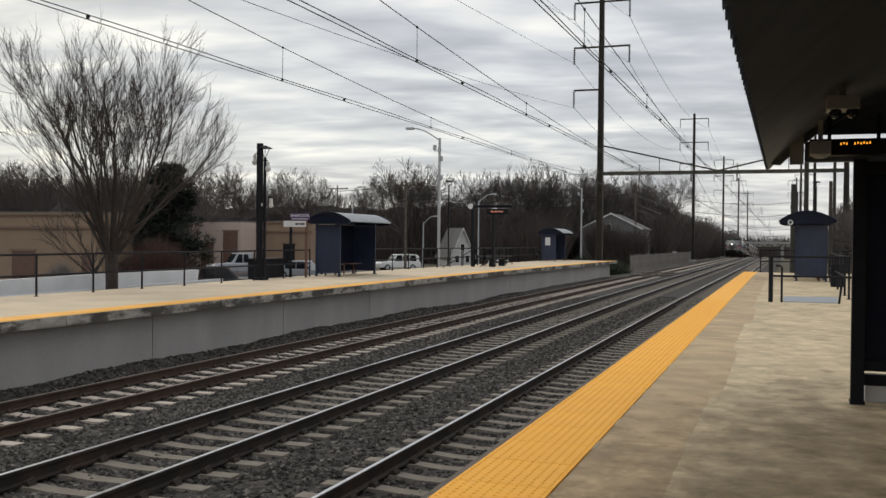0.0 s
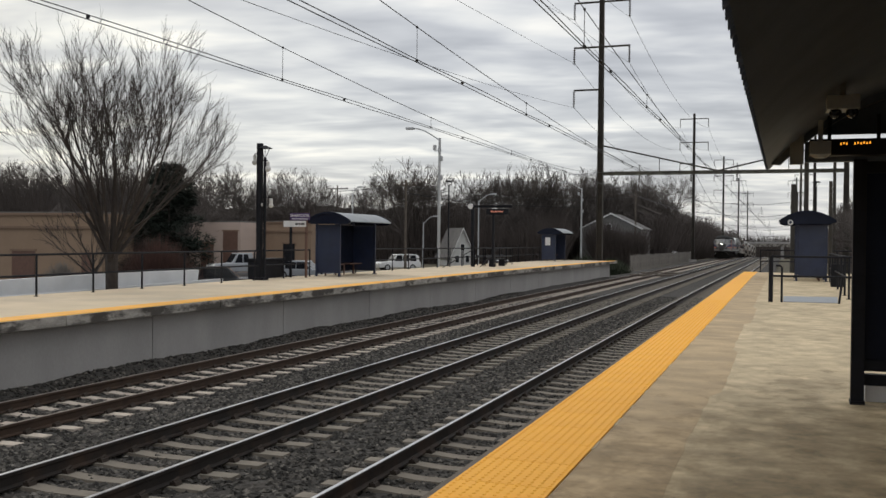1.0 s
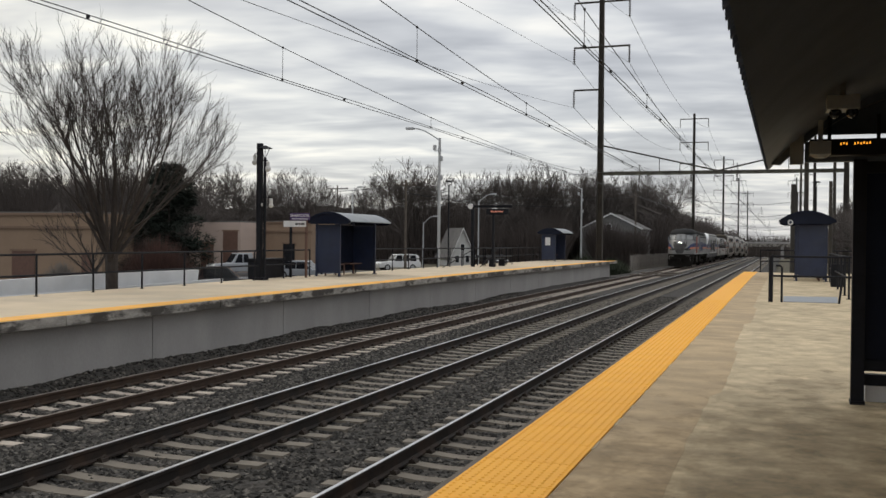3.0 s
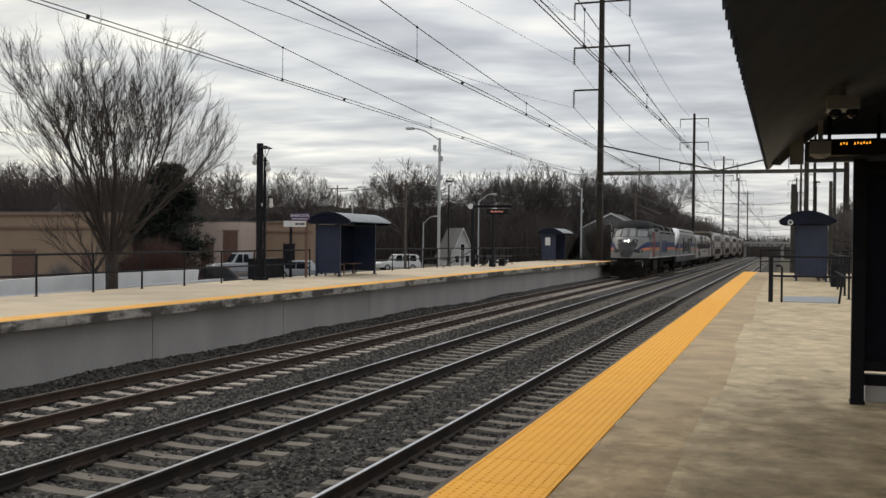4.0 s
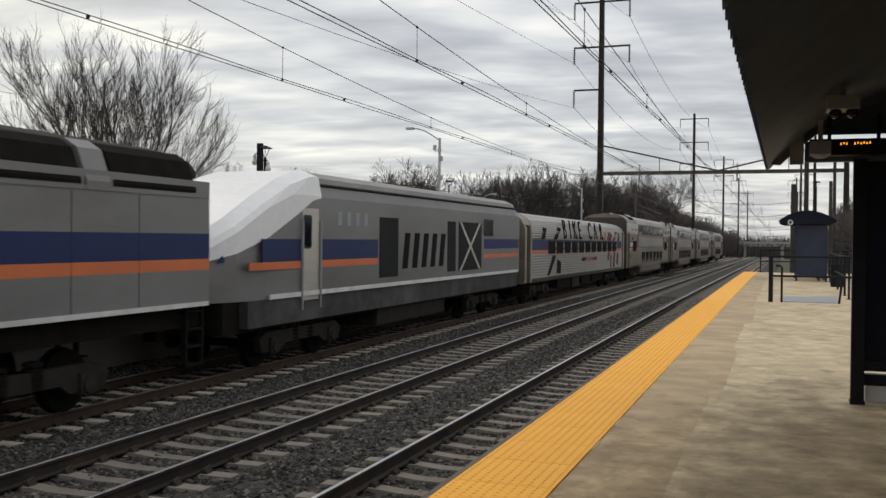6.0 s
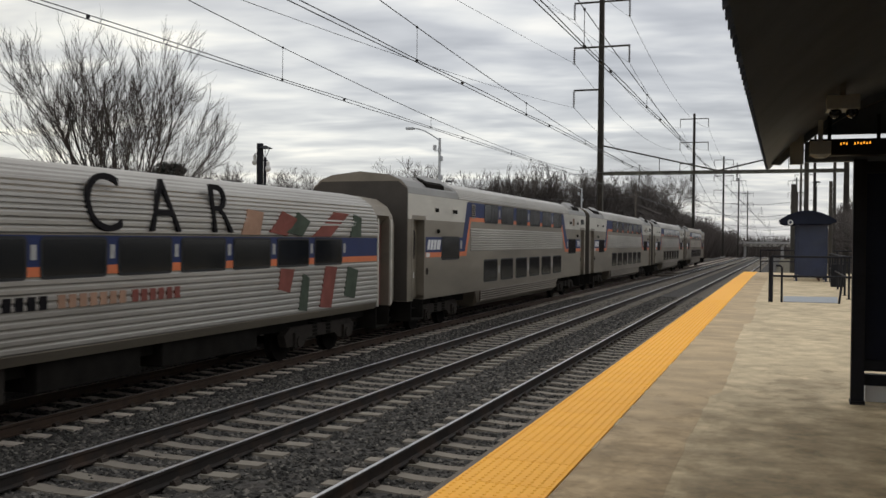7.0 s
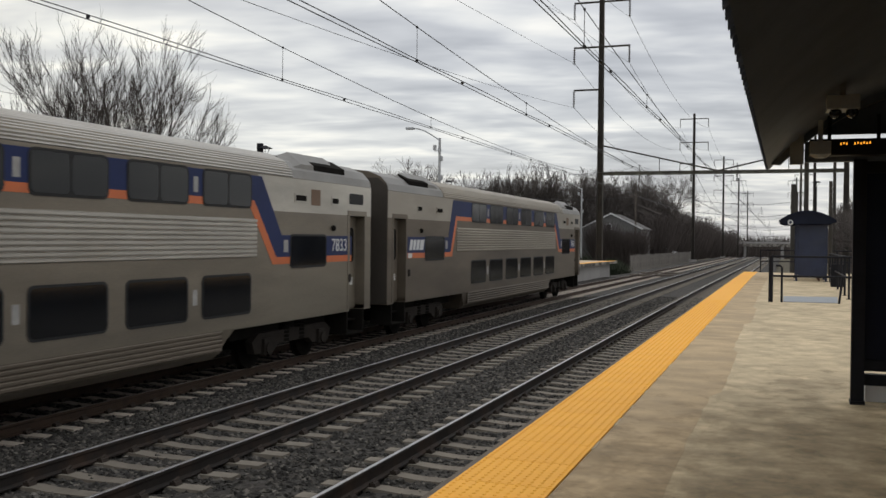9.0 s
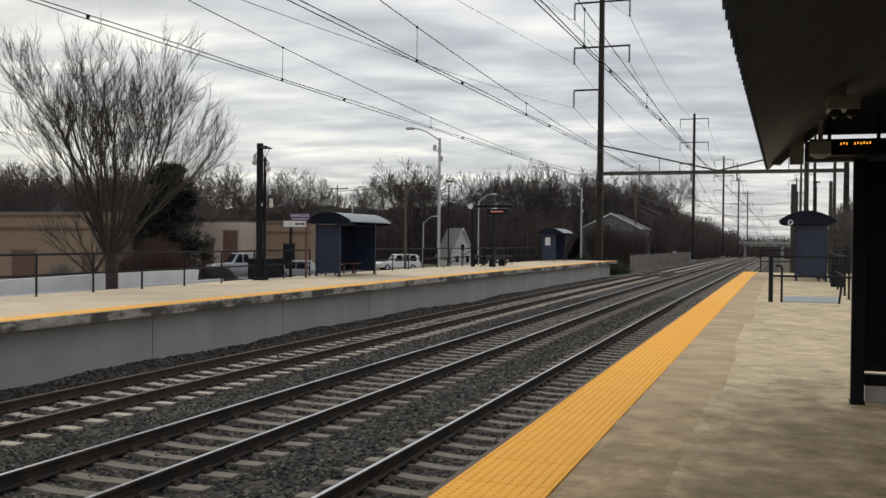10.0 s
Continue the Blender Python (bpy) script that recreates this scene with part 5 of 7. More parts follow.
# ---- buildings and vehicles beyond the platform ----
def build_block(name, x0, x1, y0, y1, h, wall, label, doors=(), cornice=True):
    """Flat-roofed commercial building; doors: (x0, x1, z0, z1, material) on the face towards the line."""
    g = -0.62
    bd = thing(name, (x0, y0, g), label, "building")
    bm = B()
    box(bm, 0, 0, 0, x1 - x0, y1 - y0, h - g)
    part("wall", bm, wall, bd)
    bm = B()
    box(bm, 0.2, 0.2, h - g, x1 - x0 - 0.2, y1 - y0 - 0.2, h - g + 0.12)
    part("roof", bm, M["shingle"], bd)
    if cornice:
        for z in (h - g - 0.12, h - g - 0.95):
            bm = B()
            box(bm, -0.1, -0.12, z, x1 - x0 + 0.1, -0.002, z + 0.16)
            part("cornice", bm, M["tan_dark"], bd)
    for a, b, z0, z1, mt in doors:
        bm = B()
        box(bm, a - x0, -0.05, z0 - g, b - x0, -0.003, z1 - g)
        o = part("door" if z0 < 0.2 else "window", bm, M[mt], bd)
        bm = B()
        box(bm, a - x0 - 0.12, -0.09, z1 - g, b - x0 + 0.12, -0.003, z1 - g + 0.12)
        part("lintel", bm, M["tan_dark"], o)
    return bd


def build_house(at, w, d, eave, ridge, wall, label, turn=0):
    hs = thing("house", at, label, "house")
    hs.rotation_euler = (0, 0, radians(turn))
    bm = B()
    prism(bm, [(0, 0), (w, 0), (w, eave), (w / 2, ridge), (0, eave)], 0, d, "y")
    part("wall", bm, wall, hs)
    for s in (0, 1):
        bm = B()
        p = [(-0.3, eave - 0.3 * (ridge - eave) / (w / 2)), (w / 2, ridge), (w / 2, ridge + 0.14), (-0.3, eave + 0.14 - 0.3 * (ridge - eave) / (w / 2))]
        if s:
            p = [(w - x, z) for x, z in p]
        prism(bm, p, -0.3, d + 0.3, "y")
        part("roof", bm, M["shingle"], hs)
        bm = B()
        prism(bm, [(x, z - 0.02) for x, z in p[:2]] + [(x, z + 0.05) for x, z in p[2:]], -0.34, -0.3, "y")
        part("bargeboard", bm, M["white"], hs)
    openings = ((w * 0.2, 0.9, 0.8, 1.2), (w * 0.62, 0.9, 0.8, 1.2), (w * 0.42, eave * 0.95, 0.7, 0.9)) if w > 4 else ((w * 0.16, 0.5, 0.5, 0.9), (w * 0.64, 0.5, 0.5, 0.9), (w * 0.41, 2.1, 0.5, 0.8))
    for x, z, ww, hh in openings:
        bm = B()
        box(bm, x - 0.08, -0.04, z - 0.08, x + ww + 0.08, -0.002, z + hh + 0.08)
        wi = part("window", bm, M["white"], hs)
        bm = B()
        box(bm, x, -0.055, z, x + ww, -0.041, z + hh)
        part("pane", bm, M["glass"], wi)
    return hs


def build_vehicle(at, turn, kind, paint, label):
    """Parked vehicle facing +x before it is turned: suv, sedan or pickup."""
    L, W, H = {"suv": (4.7, 1.85, 1.75), "sedan": (4.7, 1.8, 1.45), "pickup": (5.6, 1.95, 1.85)}[kind]
    name = {"suv": "suv", "sedan": "car", "pickup": "pickup_truck"}[kind]
    vh = thing(name, at, label, "car" if kind != "pickup" else "pickup truck", "parked vehicles")
    vh.rotation_euler = (0, 0, radians(turn))
    w = W / 2
    hood = H * 0.55
    bm = B()
    prism(bm, [(-L / 2, 0.35), (L / 2, 0.32), (L / 2 + 0.02, hood * 0.75), (L / 2 - 0.25, hood * 0.95), (L * 0.22, hood), (-L / 2 + 0.05, hood), (-L / 2 - 0.02, hood * 0.7)], -w, w, "y")
    part("body", bm, M[paint], vh, bevel=0.05)
    cab = {"suv": [(-L / 2 + 0.08, hood - 0.02), (L * 0.2, hood - 0.02), (L * 0.07, H), (-L * 0.38, H), (-L * 0.45, H * 0.93)], "sedan": [(-L * 0.36, hood - 0.02), (L * 0.2, hood - 0.02), (L * 0.05, H), (-L * 0.2, H)], "pickup": [(-L * 0.12, hood - 0.02), (L * 0.22, hood - 0.02), (L * 0.12, H), (-L * 0.1, H)]}[kind]
    bm = B()
    n = len(cab)
    cx = sum(p[0] for p in cab) / n
    prism(bm, cab, -w + 0.12, w - 0.12, "y")
    part("cabin", bm, M[paint], vh, bevel=0.04)
    # windscreen and rear window on the sloping ends
    roof = [p for p in cab if p[1] > H - 0.01]
    foot, head = max(cab, key=lambda p: p[0]), max(roof, key=lambda p: p[0])
    tail, top = min(cab, key=lambda p: p[0]), min(roof, key=lambda p: p[0])
    for name_, (ax, az), (bx, bz), o in (("windscreen", foot, head, 1), ("rear_window", tail, top, -1)):
        bm = B()
        p, q = (ax + (bx - ax) * 0.12, az + (bz - az) * 0.12), (ax + (bx - ax) * 0.9, az + (bz - az) * 0.9)
        prism(bm, [(p[0] - 0.03 * o, p[1]), (p[0] + 0.03 * o, p[1]), (q[0] + 0.03 * o, q[1]), (q[0] - 0.03 * o, q[1])], -w + 0.2, w - 0.2, "y")
        part(name_, bm, M["glass"], vh)
    lo, hi = hood + 0.05, H - 0.1
    xs = [p[0] for p in cab]
    a, b = min(xs) + 0.35, max(xs) - 0.42
    k = 3 if kind == "suv" else 2
    for s in (-1, 1):
        for i in range(k):
            u0, u1 = a + (b - a) * i / k + 0.04, a + (b - a) * (i + 1) / k - 0.04
            bm = B()
            prism(bm, [(u0, lo), (u1 + (0.15 if i == k - 1 else 0), lo), (u1 - (0.15 if i == k - 1 else 0), hi), (u0 + (0.1 if i == 0 else 0), hi)], s * (w - 0.13), s * (w - 0.105), "y")
            part("window", bm, M["glass"], vh)
        for x in (-L * 0.3, L * 0.31):
            bm = B()
            rod(bm, (x, s * (w - 0.2), 0.34), (x, s * (w + 0.01), 0.34), 0.34, n=16)
            wh = part("wheel", bm, M["tyre"], vh)
            bm = B()
            rod(bm, (x, s * (w + 0.005), 0.34), (x, s * (w + 0.02), 0.34), 0.21, n=12)
            part("rim", bm, M["galv"], wh)
        bm = B()
        box(bm, L / 2 - 0.08, s * w * 0.72 - 0.16, hood * 0.72, L / 2 + 0.03, s * w * 0.72 + 0.16, hood * 0.86)
        part("headlight", bm, M["lampglass"], vh)
        bm = B()
        box(bm, -L / 2 - 0.03, s * w * 0.8 - 0.1, hood * 0.72, -L / 2 + 0.06, s * w * 0.8 + 0.1, hood * 0.98)
        part("tail_light", bm, M["vinyl_red"] if "vinyl_red" in M else M["brown_door"], vh)
    return vh


def build_utility_pole(at, h, label, arm=1.0):
    up = thing("utility_pole", at, label, "pole", "utility poles")
    bm = B()
    rod(bm, (0, 0, 0), (0, 0, h), 0.15, 0.10, n=8)
    part("pole", bm, M["timber"], up)
    bm = B()
    box(bm, -arm, -0.06, h - 0.6, arm, 0.06, h - 0.45)
    part("cross_arm", bm, M["timber"], up)
    for x in (-arm * 0.9, -arm * 0.4, arm * 0.4, arm * 0.9):
        bm = B()
        rod(bm, (x, 0, h - 0.45), (x, 0, h - 0.25), 0.06, 0.03, n=6)
        part("insulator", bm, M["insul"], up)


def build_beyond():
    build_block("building", -70, -39.1, 48, 51, 3.95, M["tan"], "long tan stucco building with brown cornice", ((-40.6, -39.9, -0.6, 1.5, "brown_door"), (-46.0, -44.2, -0.6, 1.6, "brown_door")))
    build_block("building", -51.4, -46.0, 75, 88, 3.9, M["peach"], "pale pink building with brown doors", ((-50.1, -48.8, -0.6, 2.0, "brown_door"), (-47.8, -46.3, -0.6, 3.1, "brown_door")), False)
    build_block("building", -45.9, -41.0, 79, 84, 4.0, M["tan"], "tan stucco shop with a dark doorway", ((-43.9, -42.7, -0.6, 2.0, "black"),))
    wl = thing("ramp_wall", (0, 0, 0), "white concrete parapet of the access ramp", "wall", "", "structure")
    bm = B()
    prism(bm, [(5, -0.6), (29.4, -0.6), (29.8, 1.42), (25.0, 1.44), (5, 1.20)], -20.15, -20.0, "x")
    part("parapet", bm, M["white_wall"], wl)
    bm = B()
    prism(bm, [(5, -0.6), (30.5, -0.6), (30.5, 1.08), (5, 0.86)], -19.6, -19.45, "x")
    part("parapet", bm, M["white_wall"], wl)
    build_house((-41.0, 118.5, -1.0), 3.0, 6.0, 1.6, 4.9, M["white_siding"], "small white gabled house", 38)
    build_house((-28.2, 140, -1.1), 8.6, 10, 5.4, 7.5, M["siding"], "grey sided gabled house", 0)
    bm = B()
    sd = thing("garden_shed", (-22.5, 158, -1.2), "low shed with a white roof", "shed")
    box(bm, 0, 0, 0, 5.5, 4, 2.0)
    part("wall", bm, M["siding"], sd)
    bm = B()
    prism(bm, [(-0.3, 1.9), (5.8, 1.9), (2.7, 3.3)], -0.3, 4.3, "y")
    part("roof", bm, M["white"], sd)
    # board fence along the line
    fe = thing("wooden_fence", (-16.6, 110, 0), "weathered vertical board fence along the line", "fence")
    bmb = B()
    box(bmb, -0.05, -0.07, 0, 0.05, 0.07, 1)
    rng = random.Random(2)
    bm = B()
    box(bm, -0.019, 0, 0, 0.0, 0.27, 1.95)
    me = mesh_of("board", bm, M["fence_wood"])
    bmb.free()
    y = 0.0
    while y < 78:
        o = new("board", me)
        o.parent = fe
        o.location, o.scale = (rng.uniform(-0.02, 0.02), y, -0.75 + drop(110 + y)), (1, 1, rng.uniform(0.93, 1.05))
        y += 0.29
    for z in (0.3, 1.5):
        bm = B()
        loft(bm, [[(-0.08, yy, z - 0.75 + drop(110 + yy)), (-0.02, yy, z - 0.75 + drop(110 + yy)), (-0.02, yy, z - 0.65 + drop(110 + yy)), (-0.08, yy, z - 0.65 + drop(110 + yy))] for yy in (0, 20, 40, 60, 78)])
        part("rail", bm, M["fence_wood"], fe)
    build_vehicle((-39.4, 96, -0.86), 222, "suv", "car_white", "white suv parked behind the platform")
    build_vehicle((-42.4, 69.5, -0.58), 228, "pickup", "car_silver", "silver pickup truck parked in the lot")
    build_vehicle((-34.0, 64.5, -0.58), 8, "sedan", "car_silver", "silver sedan parked in the lot")
    build_vehicle((-30.9, 48.5, -0.58), 30, "sedan", "car_dark", "dark sedan parked near the platform")
    build_vehicle((-22.9, 78.5, -0.58), 100, "sedan", "car_white", "white car parked at the lot end")
    build_evergreen((-36.9, 51.6, -0.6), 7.9, 3.3, 3)
    build_shrub("shrub", (-31.8, 43.5, -0.6), 2.3, 3.4, M["shrub"], 4, "russet leafless shrub by the car park", 5200)
    build_shrub("shrub", (-33.8, 40.5, -0.6), 1.3, 1.5, M["shrub"], 6, "low russet hedge by the wall")
    build_shrub("shrub", (-36.5, 41.5, -0.6), 1.1, 1.9, M["fence_wood"], 7, "dry tan ornamental shrub")
    for k, (x, y, h) in enumerate(((-15.4, 87.5, 1.7), (-14.9, 91, 1.3), (-16.2, 95, 1.9), (-17.5, 88, 2.4), (-17.2, 101, 1.8), (-17.4, 106, 1.6))):
        build_shrub("bush", (x, y, -0.7 + drop(y)), 1.5, h, M["bush"], 20 + k, "tangled dark green trackside scrub", 2200)
    build_utility_pole((-36.1, 90, -0.7), 9.2, "wooden utility pole with cross arm", 1.1)
    build_utility_pole((-69.0, 142, -0.8), 11.9, "tall far wooden pole with broad cross arm", 1.9)
    build_utility_pole((-20.4, 140, -1.0), 10.5, "wooden utility pole beside the houses", 0.8)
    build_street_lamp((-31.9, 84, -0.7), 4.8, 1.0, "galvanised car park lamp", False, 0.08)
    build_street_lamp((-39.2, 84, -0.7), 7.6, 0.6, "galvanised car park lamp behind the shelter", False, 0.08)
    build_street_lamp((-28.2, 27.2, -0.6), 6.1, -1.4, "pale lamp pole by the tan building", True, 0.09)
    ln = thing("utility_wire", (0, 0, 0), "thin utility wires strung between poles", "wire")
    for a, b, sag in (((-95, 118, 8.3), (-36.1, 90, 7.9), 0.6), ((-36.1, 90, 7.9), (-20.4, 140, 8.9), 0.8), ((-36.1, 90, 7.2), (-19.2, 95, 5.9), 0.4)):
        bm = B()
        a, b = Vector(a), Vector(b)
        tube(bm, [a.lerp(b, k / 10) - Vector((0, 0, sag * 4 * (k / 10) * (1 - k / 10))) for k in range(11)], 0.025, 4)
        part("wire", bm, M["wire"], ln)
    # road bridge far down the line
    br = thing("road_bridge", (0, 420, 0), "low grey concrete road bridge over the tracks", "bridge")
    bm = B()
    box(bm, -26, -4, 0.5, 22, 4, 1.7)
    part("deck", bm, M["edge"], br)
    bm = B()
    box(bm, -26, -4.2, 1.7, 22, -4.0, 2.5)
    part("parapet", bm, M["wall"], br)
    for x in (-24, -15.5, -1.0, 12):
        bm = B()
        box(bm, x - 0.6, -3, -6, x + 0.6, 3, 0.5)
        part("pier", bm, M["wall"], br)
    # slim posts beside the near platform end
    for x, y, h, r, lab in ((1.13, 81, 10.5, 0.10, "slim steel pole beside the near track"), (1.58, 81, 10.6, 0.16, "steel pole beside the near track"), (3.6, 81, 11.0, 0.14, "grey steel pole beside the near track"), (0.47, 62, 6.9, 0.2, "thick dark pole beside the near track"), (1.85, 45, 6.0, 0.09, "slim dark platform pole")):
        po = thing("line_pole", (x, y, -0.7 + drop(y)), lab, "pole", "trackside poles")
        bm = B()
        rod(bm, (0, 0, 0), (0, 0, h), r, r * 0.8, n=8)
        part("pole", bm, M["mast"], po)
        bm = B()
        box(bm, -r * 1.6, -r * 1.6, 0, r * 1.6, r * 1.6, 0.15)
        part("base_plate", bm, M["mast"], po)


build_beyond()
build_trees()
build_brush()

# ---- the train ----
M["silver"] = mat("dirty silver car paint", (0.56, 0.53, 0.465), 0.42, 0.35, var=0.14, scale=0.8, fine=30, bump=0.05, stain=(0.20, 0.18, 0.15), stain_amt=0.6, stretch=(1, 0.4, 1.6))
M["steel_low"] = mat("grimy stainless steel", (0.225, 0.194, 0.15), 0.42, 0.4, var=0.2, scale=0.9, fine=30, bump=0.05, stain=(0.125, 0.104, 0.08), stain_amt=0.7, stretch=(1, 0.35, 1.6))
M["ribbed"] = mat("fluted stainless steel", (0.52, 0.495, 0.45), 0.36, 0.6, var=0.12, scale=0.9, fine=30, bump=0.03, stain=(0.22, 0.195, 0.165), stain_amt=0.55, stretch=(1, 0.3, 1))
M["ribbed_coach"] = mat("dull fluted stainless steel", (0.40, 0.38, 0.345), 0.36, 0.6, var=0.12, scale=0.9, fine=30, bump=0.03, stain=(0.22, 0.195, 0.165), stain_amt=0.55, stretch=(1, 0.3, 1))
M["steel_last"] = mat("brown road dirt over steel", (0.15, 0.122, 0.09), 0.55, 0.25, var=0.18, scale=0.9, fine=30, bump=0.05, stain=(0.07, 0.054, 0.04), stain_amt=0.7, stretch=(1, 0.35, 1.6))
M["silver_last"] = mat("dirt-filmed silver paint", (0.36, 0.325, 0.27), 0.5, 0.2, var=0.14, scale=0.8, fine=30, bump=0.05, stain=(0.18, 0.155, 0.12), stain_amt=0.6, stretch=(1, 0.4, 1.6))
M["ribbed_last"] = mat("dirt-filmed fluted steel", (0.40, 0.36, 0.295), 0.45, 0.4, var=0.14, scale=0.9, fine=30, bump=0.03, stain=(0.19, 0.16, 0.125), stain_amt=0.5, stretch=(1, 0.3, 1))
M["roof_car"] = mat("grey car roof", (0.27, 0.262, 0.245), 0.5, 0.3, var=0.2, scale=0.8, fine=20, bump=0.05, stain=(0.2, 0.19, 0.17), stain_amt=0.6)
M["band_blue"] = mat("blue stripe paint", (0.012, 0.024, 0.095), 0.55, var=0.12, scale=1, fine=30, bump=0.03, stain=(0.016, 0.022, 0.06), stain_amt=0.5, spec=0.3)
M["band_orange"] = mat("orange stripe paint", (0.60, 0.15, 0.045), 0.45, var=0.12, scale=1, fine=30, bump=0.03, stain=(0.5, 0.13, 0.05), stain_amt=0.5)
M["loco_silver"] = mat("locomotive silver grey paint", (0.19, 0.189, 0.186), 0.42, 0.25, var=0.16, scale=0.7, fine=30, bump=0.04, stain=(0.13, 0.12, 0.105), stain_amt=0.75, stretch=(1, 0.5, 1.5))
M["soot"] = mat("sooty black roof paint", (0.016, 0.017, 0.017), 0.75, var=0.35, scale=0.8, fine=20, bump=0.1, stain=(0.05, 0.048, 0.045), stain_amt=0.5, spec=0.15)
# under: near-black, shade beneath the cars put into its colour; under_lit: lit copy
M["under"] = mat("shaded black greasy underframe", (0.014, 0.0125, 0.011), 0.95, var=0.35, scale=3, fine=30, bump=0.3, stain=(0.012, 0.010, 0.008), stain_amt=0.6, spec=0.06)
M["under_lit"] = mat("lit brown running gear", (0.03, 0.025, 0.021), 0.9, var=0.35, scale=3, fine=30, bump=0.3, spec=0.15)
# Brown of the car ends, taken darker for the neighbouring car's shadow
M["end_shade"] = mat("brown car ends with gap shade", (0.062, 0.052, 0.042), 0.7, 0.1, var=0.25, scale=1.2, fine=25, bump=0.1, stain=(0.05, 0.042, 0.034), stain_amt=0.6)
M["window"] = mat("tinted car window", (0.009, 0.010, 0.012), 0.09, var=0.15, scale=1.5, bump=0, spec=0.3)
# Dark glass given a pale base colour in place of reflected sky
M["shield"] = mat("windscreen with painted sky reflection", (0.22, 0.225, 0.22), 0.12, 0.25, var=0.06, bump=0)
M["sticker"] = mat("faded sticker", (0.36, 0.35, 0.33), 0.6, var=0.2, scale=8)
M["rubber"] = mat("black rubber gasket", (0.012, 0.012, 0.012), 0.7, var=0.2)
M["mask"] = mat("dirty grey nose mask", (0.05, 0.047, 0.047), 0.6, var=0.35, scale=1.5, fine=20, bump=0.05, stain=(0.13, 0.125, 0.12), stain_amt=0.8, spec=0.15)
M["lamp_on"] = mat("lit headlight", (1.0, 0.90, 0.68), 0.3, var=0, bump=0, emit=16.0)
M["lamp_off"] = mat("clear lamp lens", (0.6, 0.6, 0.58), 0.15, 0.6, var=0.05, bump=0)
M["red_rail"] = mat("faded red handrail", (0.42, 0.14, 0.11), 0.6, var=0.2)
M["sill"] = mat("pale sill strip", (0.62, 0.61, 0.58), 0.6, var=0.2, scale=3)
M["nose_white"] = mat("white locomotive nose", (0.80, 0.80, 0.80), 0.35, var=0.05, bump=0.02)
M["letter_dark"] = mat("dark vinyl lettering", (0.010, 0.009, 0.010), 0.8, var=0.3, bump=0.02, spec=0.1)
M["vinyl_red"] = mat("faded red vinyl", (0.20, 0.068, 0.054), 0.8, var=0.25, scale=3, spec=0.15)
M["vinyl_green"] = mat("dull green vinyl", (0.06, 0.075, 0.055), 0.8, var=0.3, scale=3, spec=0.15)
M["vinyl_orange"] = mat("faded orange vinyl", (0.34, 0.205, 0.14), 0.8, var=0.25, scale=3, spec=0.15)
M["door_red"] = mat("dark red door", (0.14, 0.035, 0.028), 0.5, var=0.2)

HW = 1.50                       # half width of the cars


def side(bm, poly, proud=0.004, both=True, base=HW):
    """A flat shape of (y, z) points laid on the car's sides."""
    for s in ((1, -1) if both else (1,)):
        prism(bm, poly, s * (base - 0.02), s * (base + proud), "x")


def rect(y0, z0, y1, z1):
    return [(y0, z0), (y1, z0), (y1, z1), (y0, z1)]


def rrect(y0, z0, y1, z1, r=0.1):
    pts = []
    for cy, cz, a0 in ((y1 - r, z1 - r, 0), (y0 + r, z1 - r, 90), (y0 + r, z0 + r, 180), (y1 - r, z0 + r, 270)):
        for k in range(4):
            a = radians(a0 + 30 * k)
            pts.append((cy + r * math.cos(a), cz + r * math.sin(a)))
    return pts


def side_window(car, y0, z0, y1, z1, split=False, glass=None, r=0.12, base=HW):
    for s in (1, -1):
        bm = B()
        prism(bm, rrect(y0, z0, y1, z1, r), s * (base - 0.02), s * (base + 0.014), "x")
        w = part("window", bm, M["rubber"], car)
        halves = [(y0 + 0.045, y1 - 0.045)] if not split else [(y0 + 0.045, (y0 + y1) / 2 - 0.025), ((y0 + y1) / 2 + 0.025, y1 - 0.045)]
        for a, b in halves:
            bm = B()
            prism(bm, rrect(a, z0 + 0.045, b, z1 - 0.045, r * 0.7), s * (base + 0.012), s * (base + 0.018), "x")
            part("pane", bm, glass or M["window"], w)


def ribs(bm, y0, y1, z0, z1, k, base=HW, rise=0.024):
    """Fluted sheet: k horizontal ridges on both sides."""
    h = (z1 - z0) / k
    for s in (1, -1):
        prof = []
        for i in range(k):
            z = z0 + i * h
            prof += [(s * base, z), (s * (base + rise), z + 0.22 * h), (s * (base + rise), z + 0.68 * h), (s * base, z + 0.86 * h)]
        prof += [(s * base, z1), (s * (base - 0.02), z1), (s * (base - 0.02), z0)]
        prism(bm, prof, y0, y1, "y")


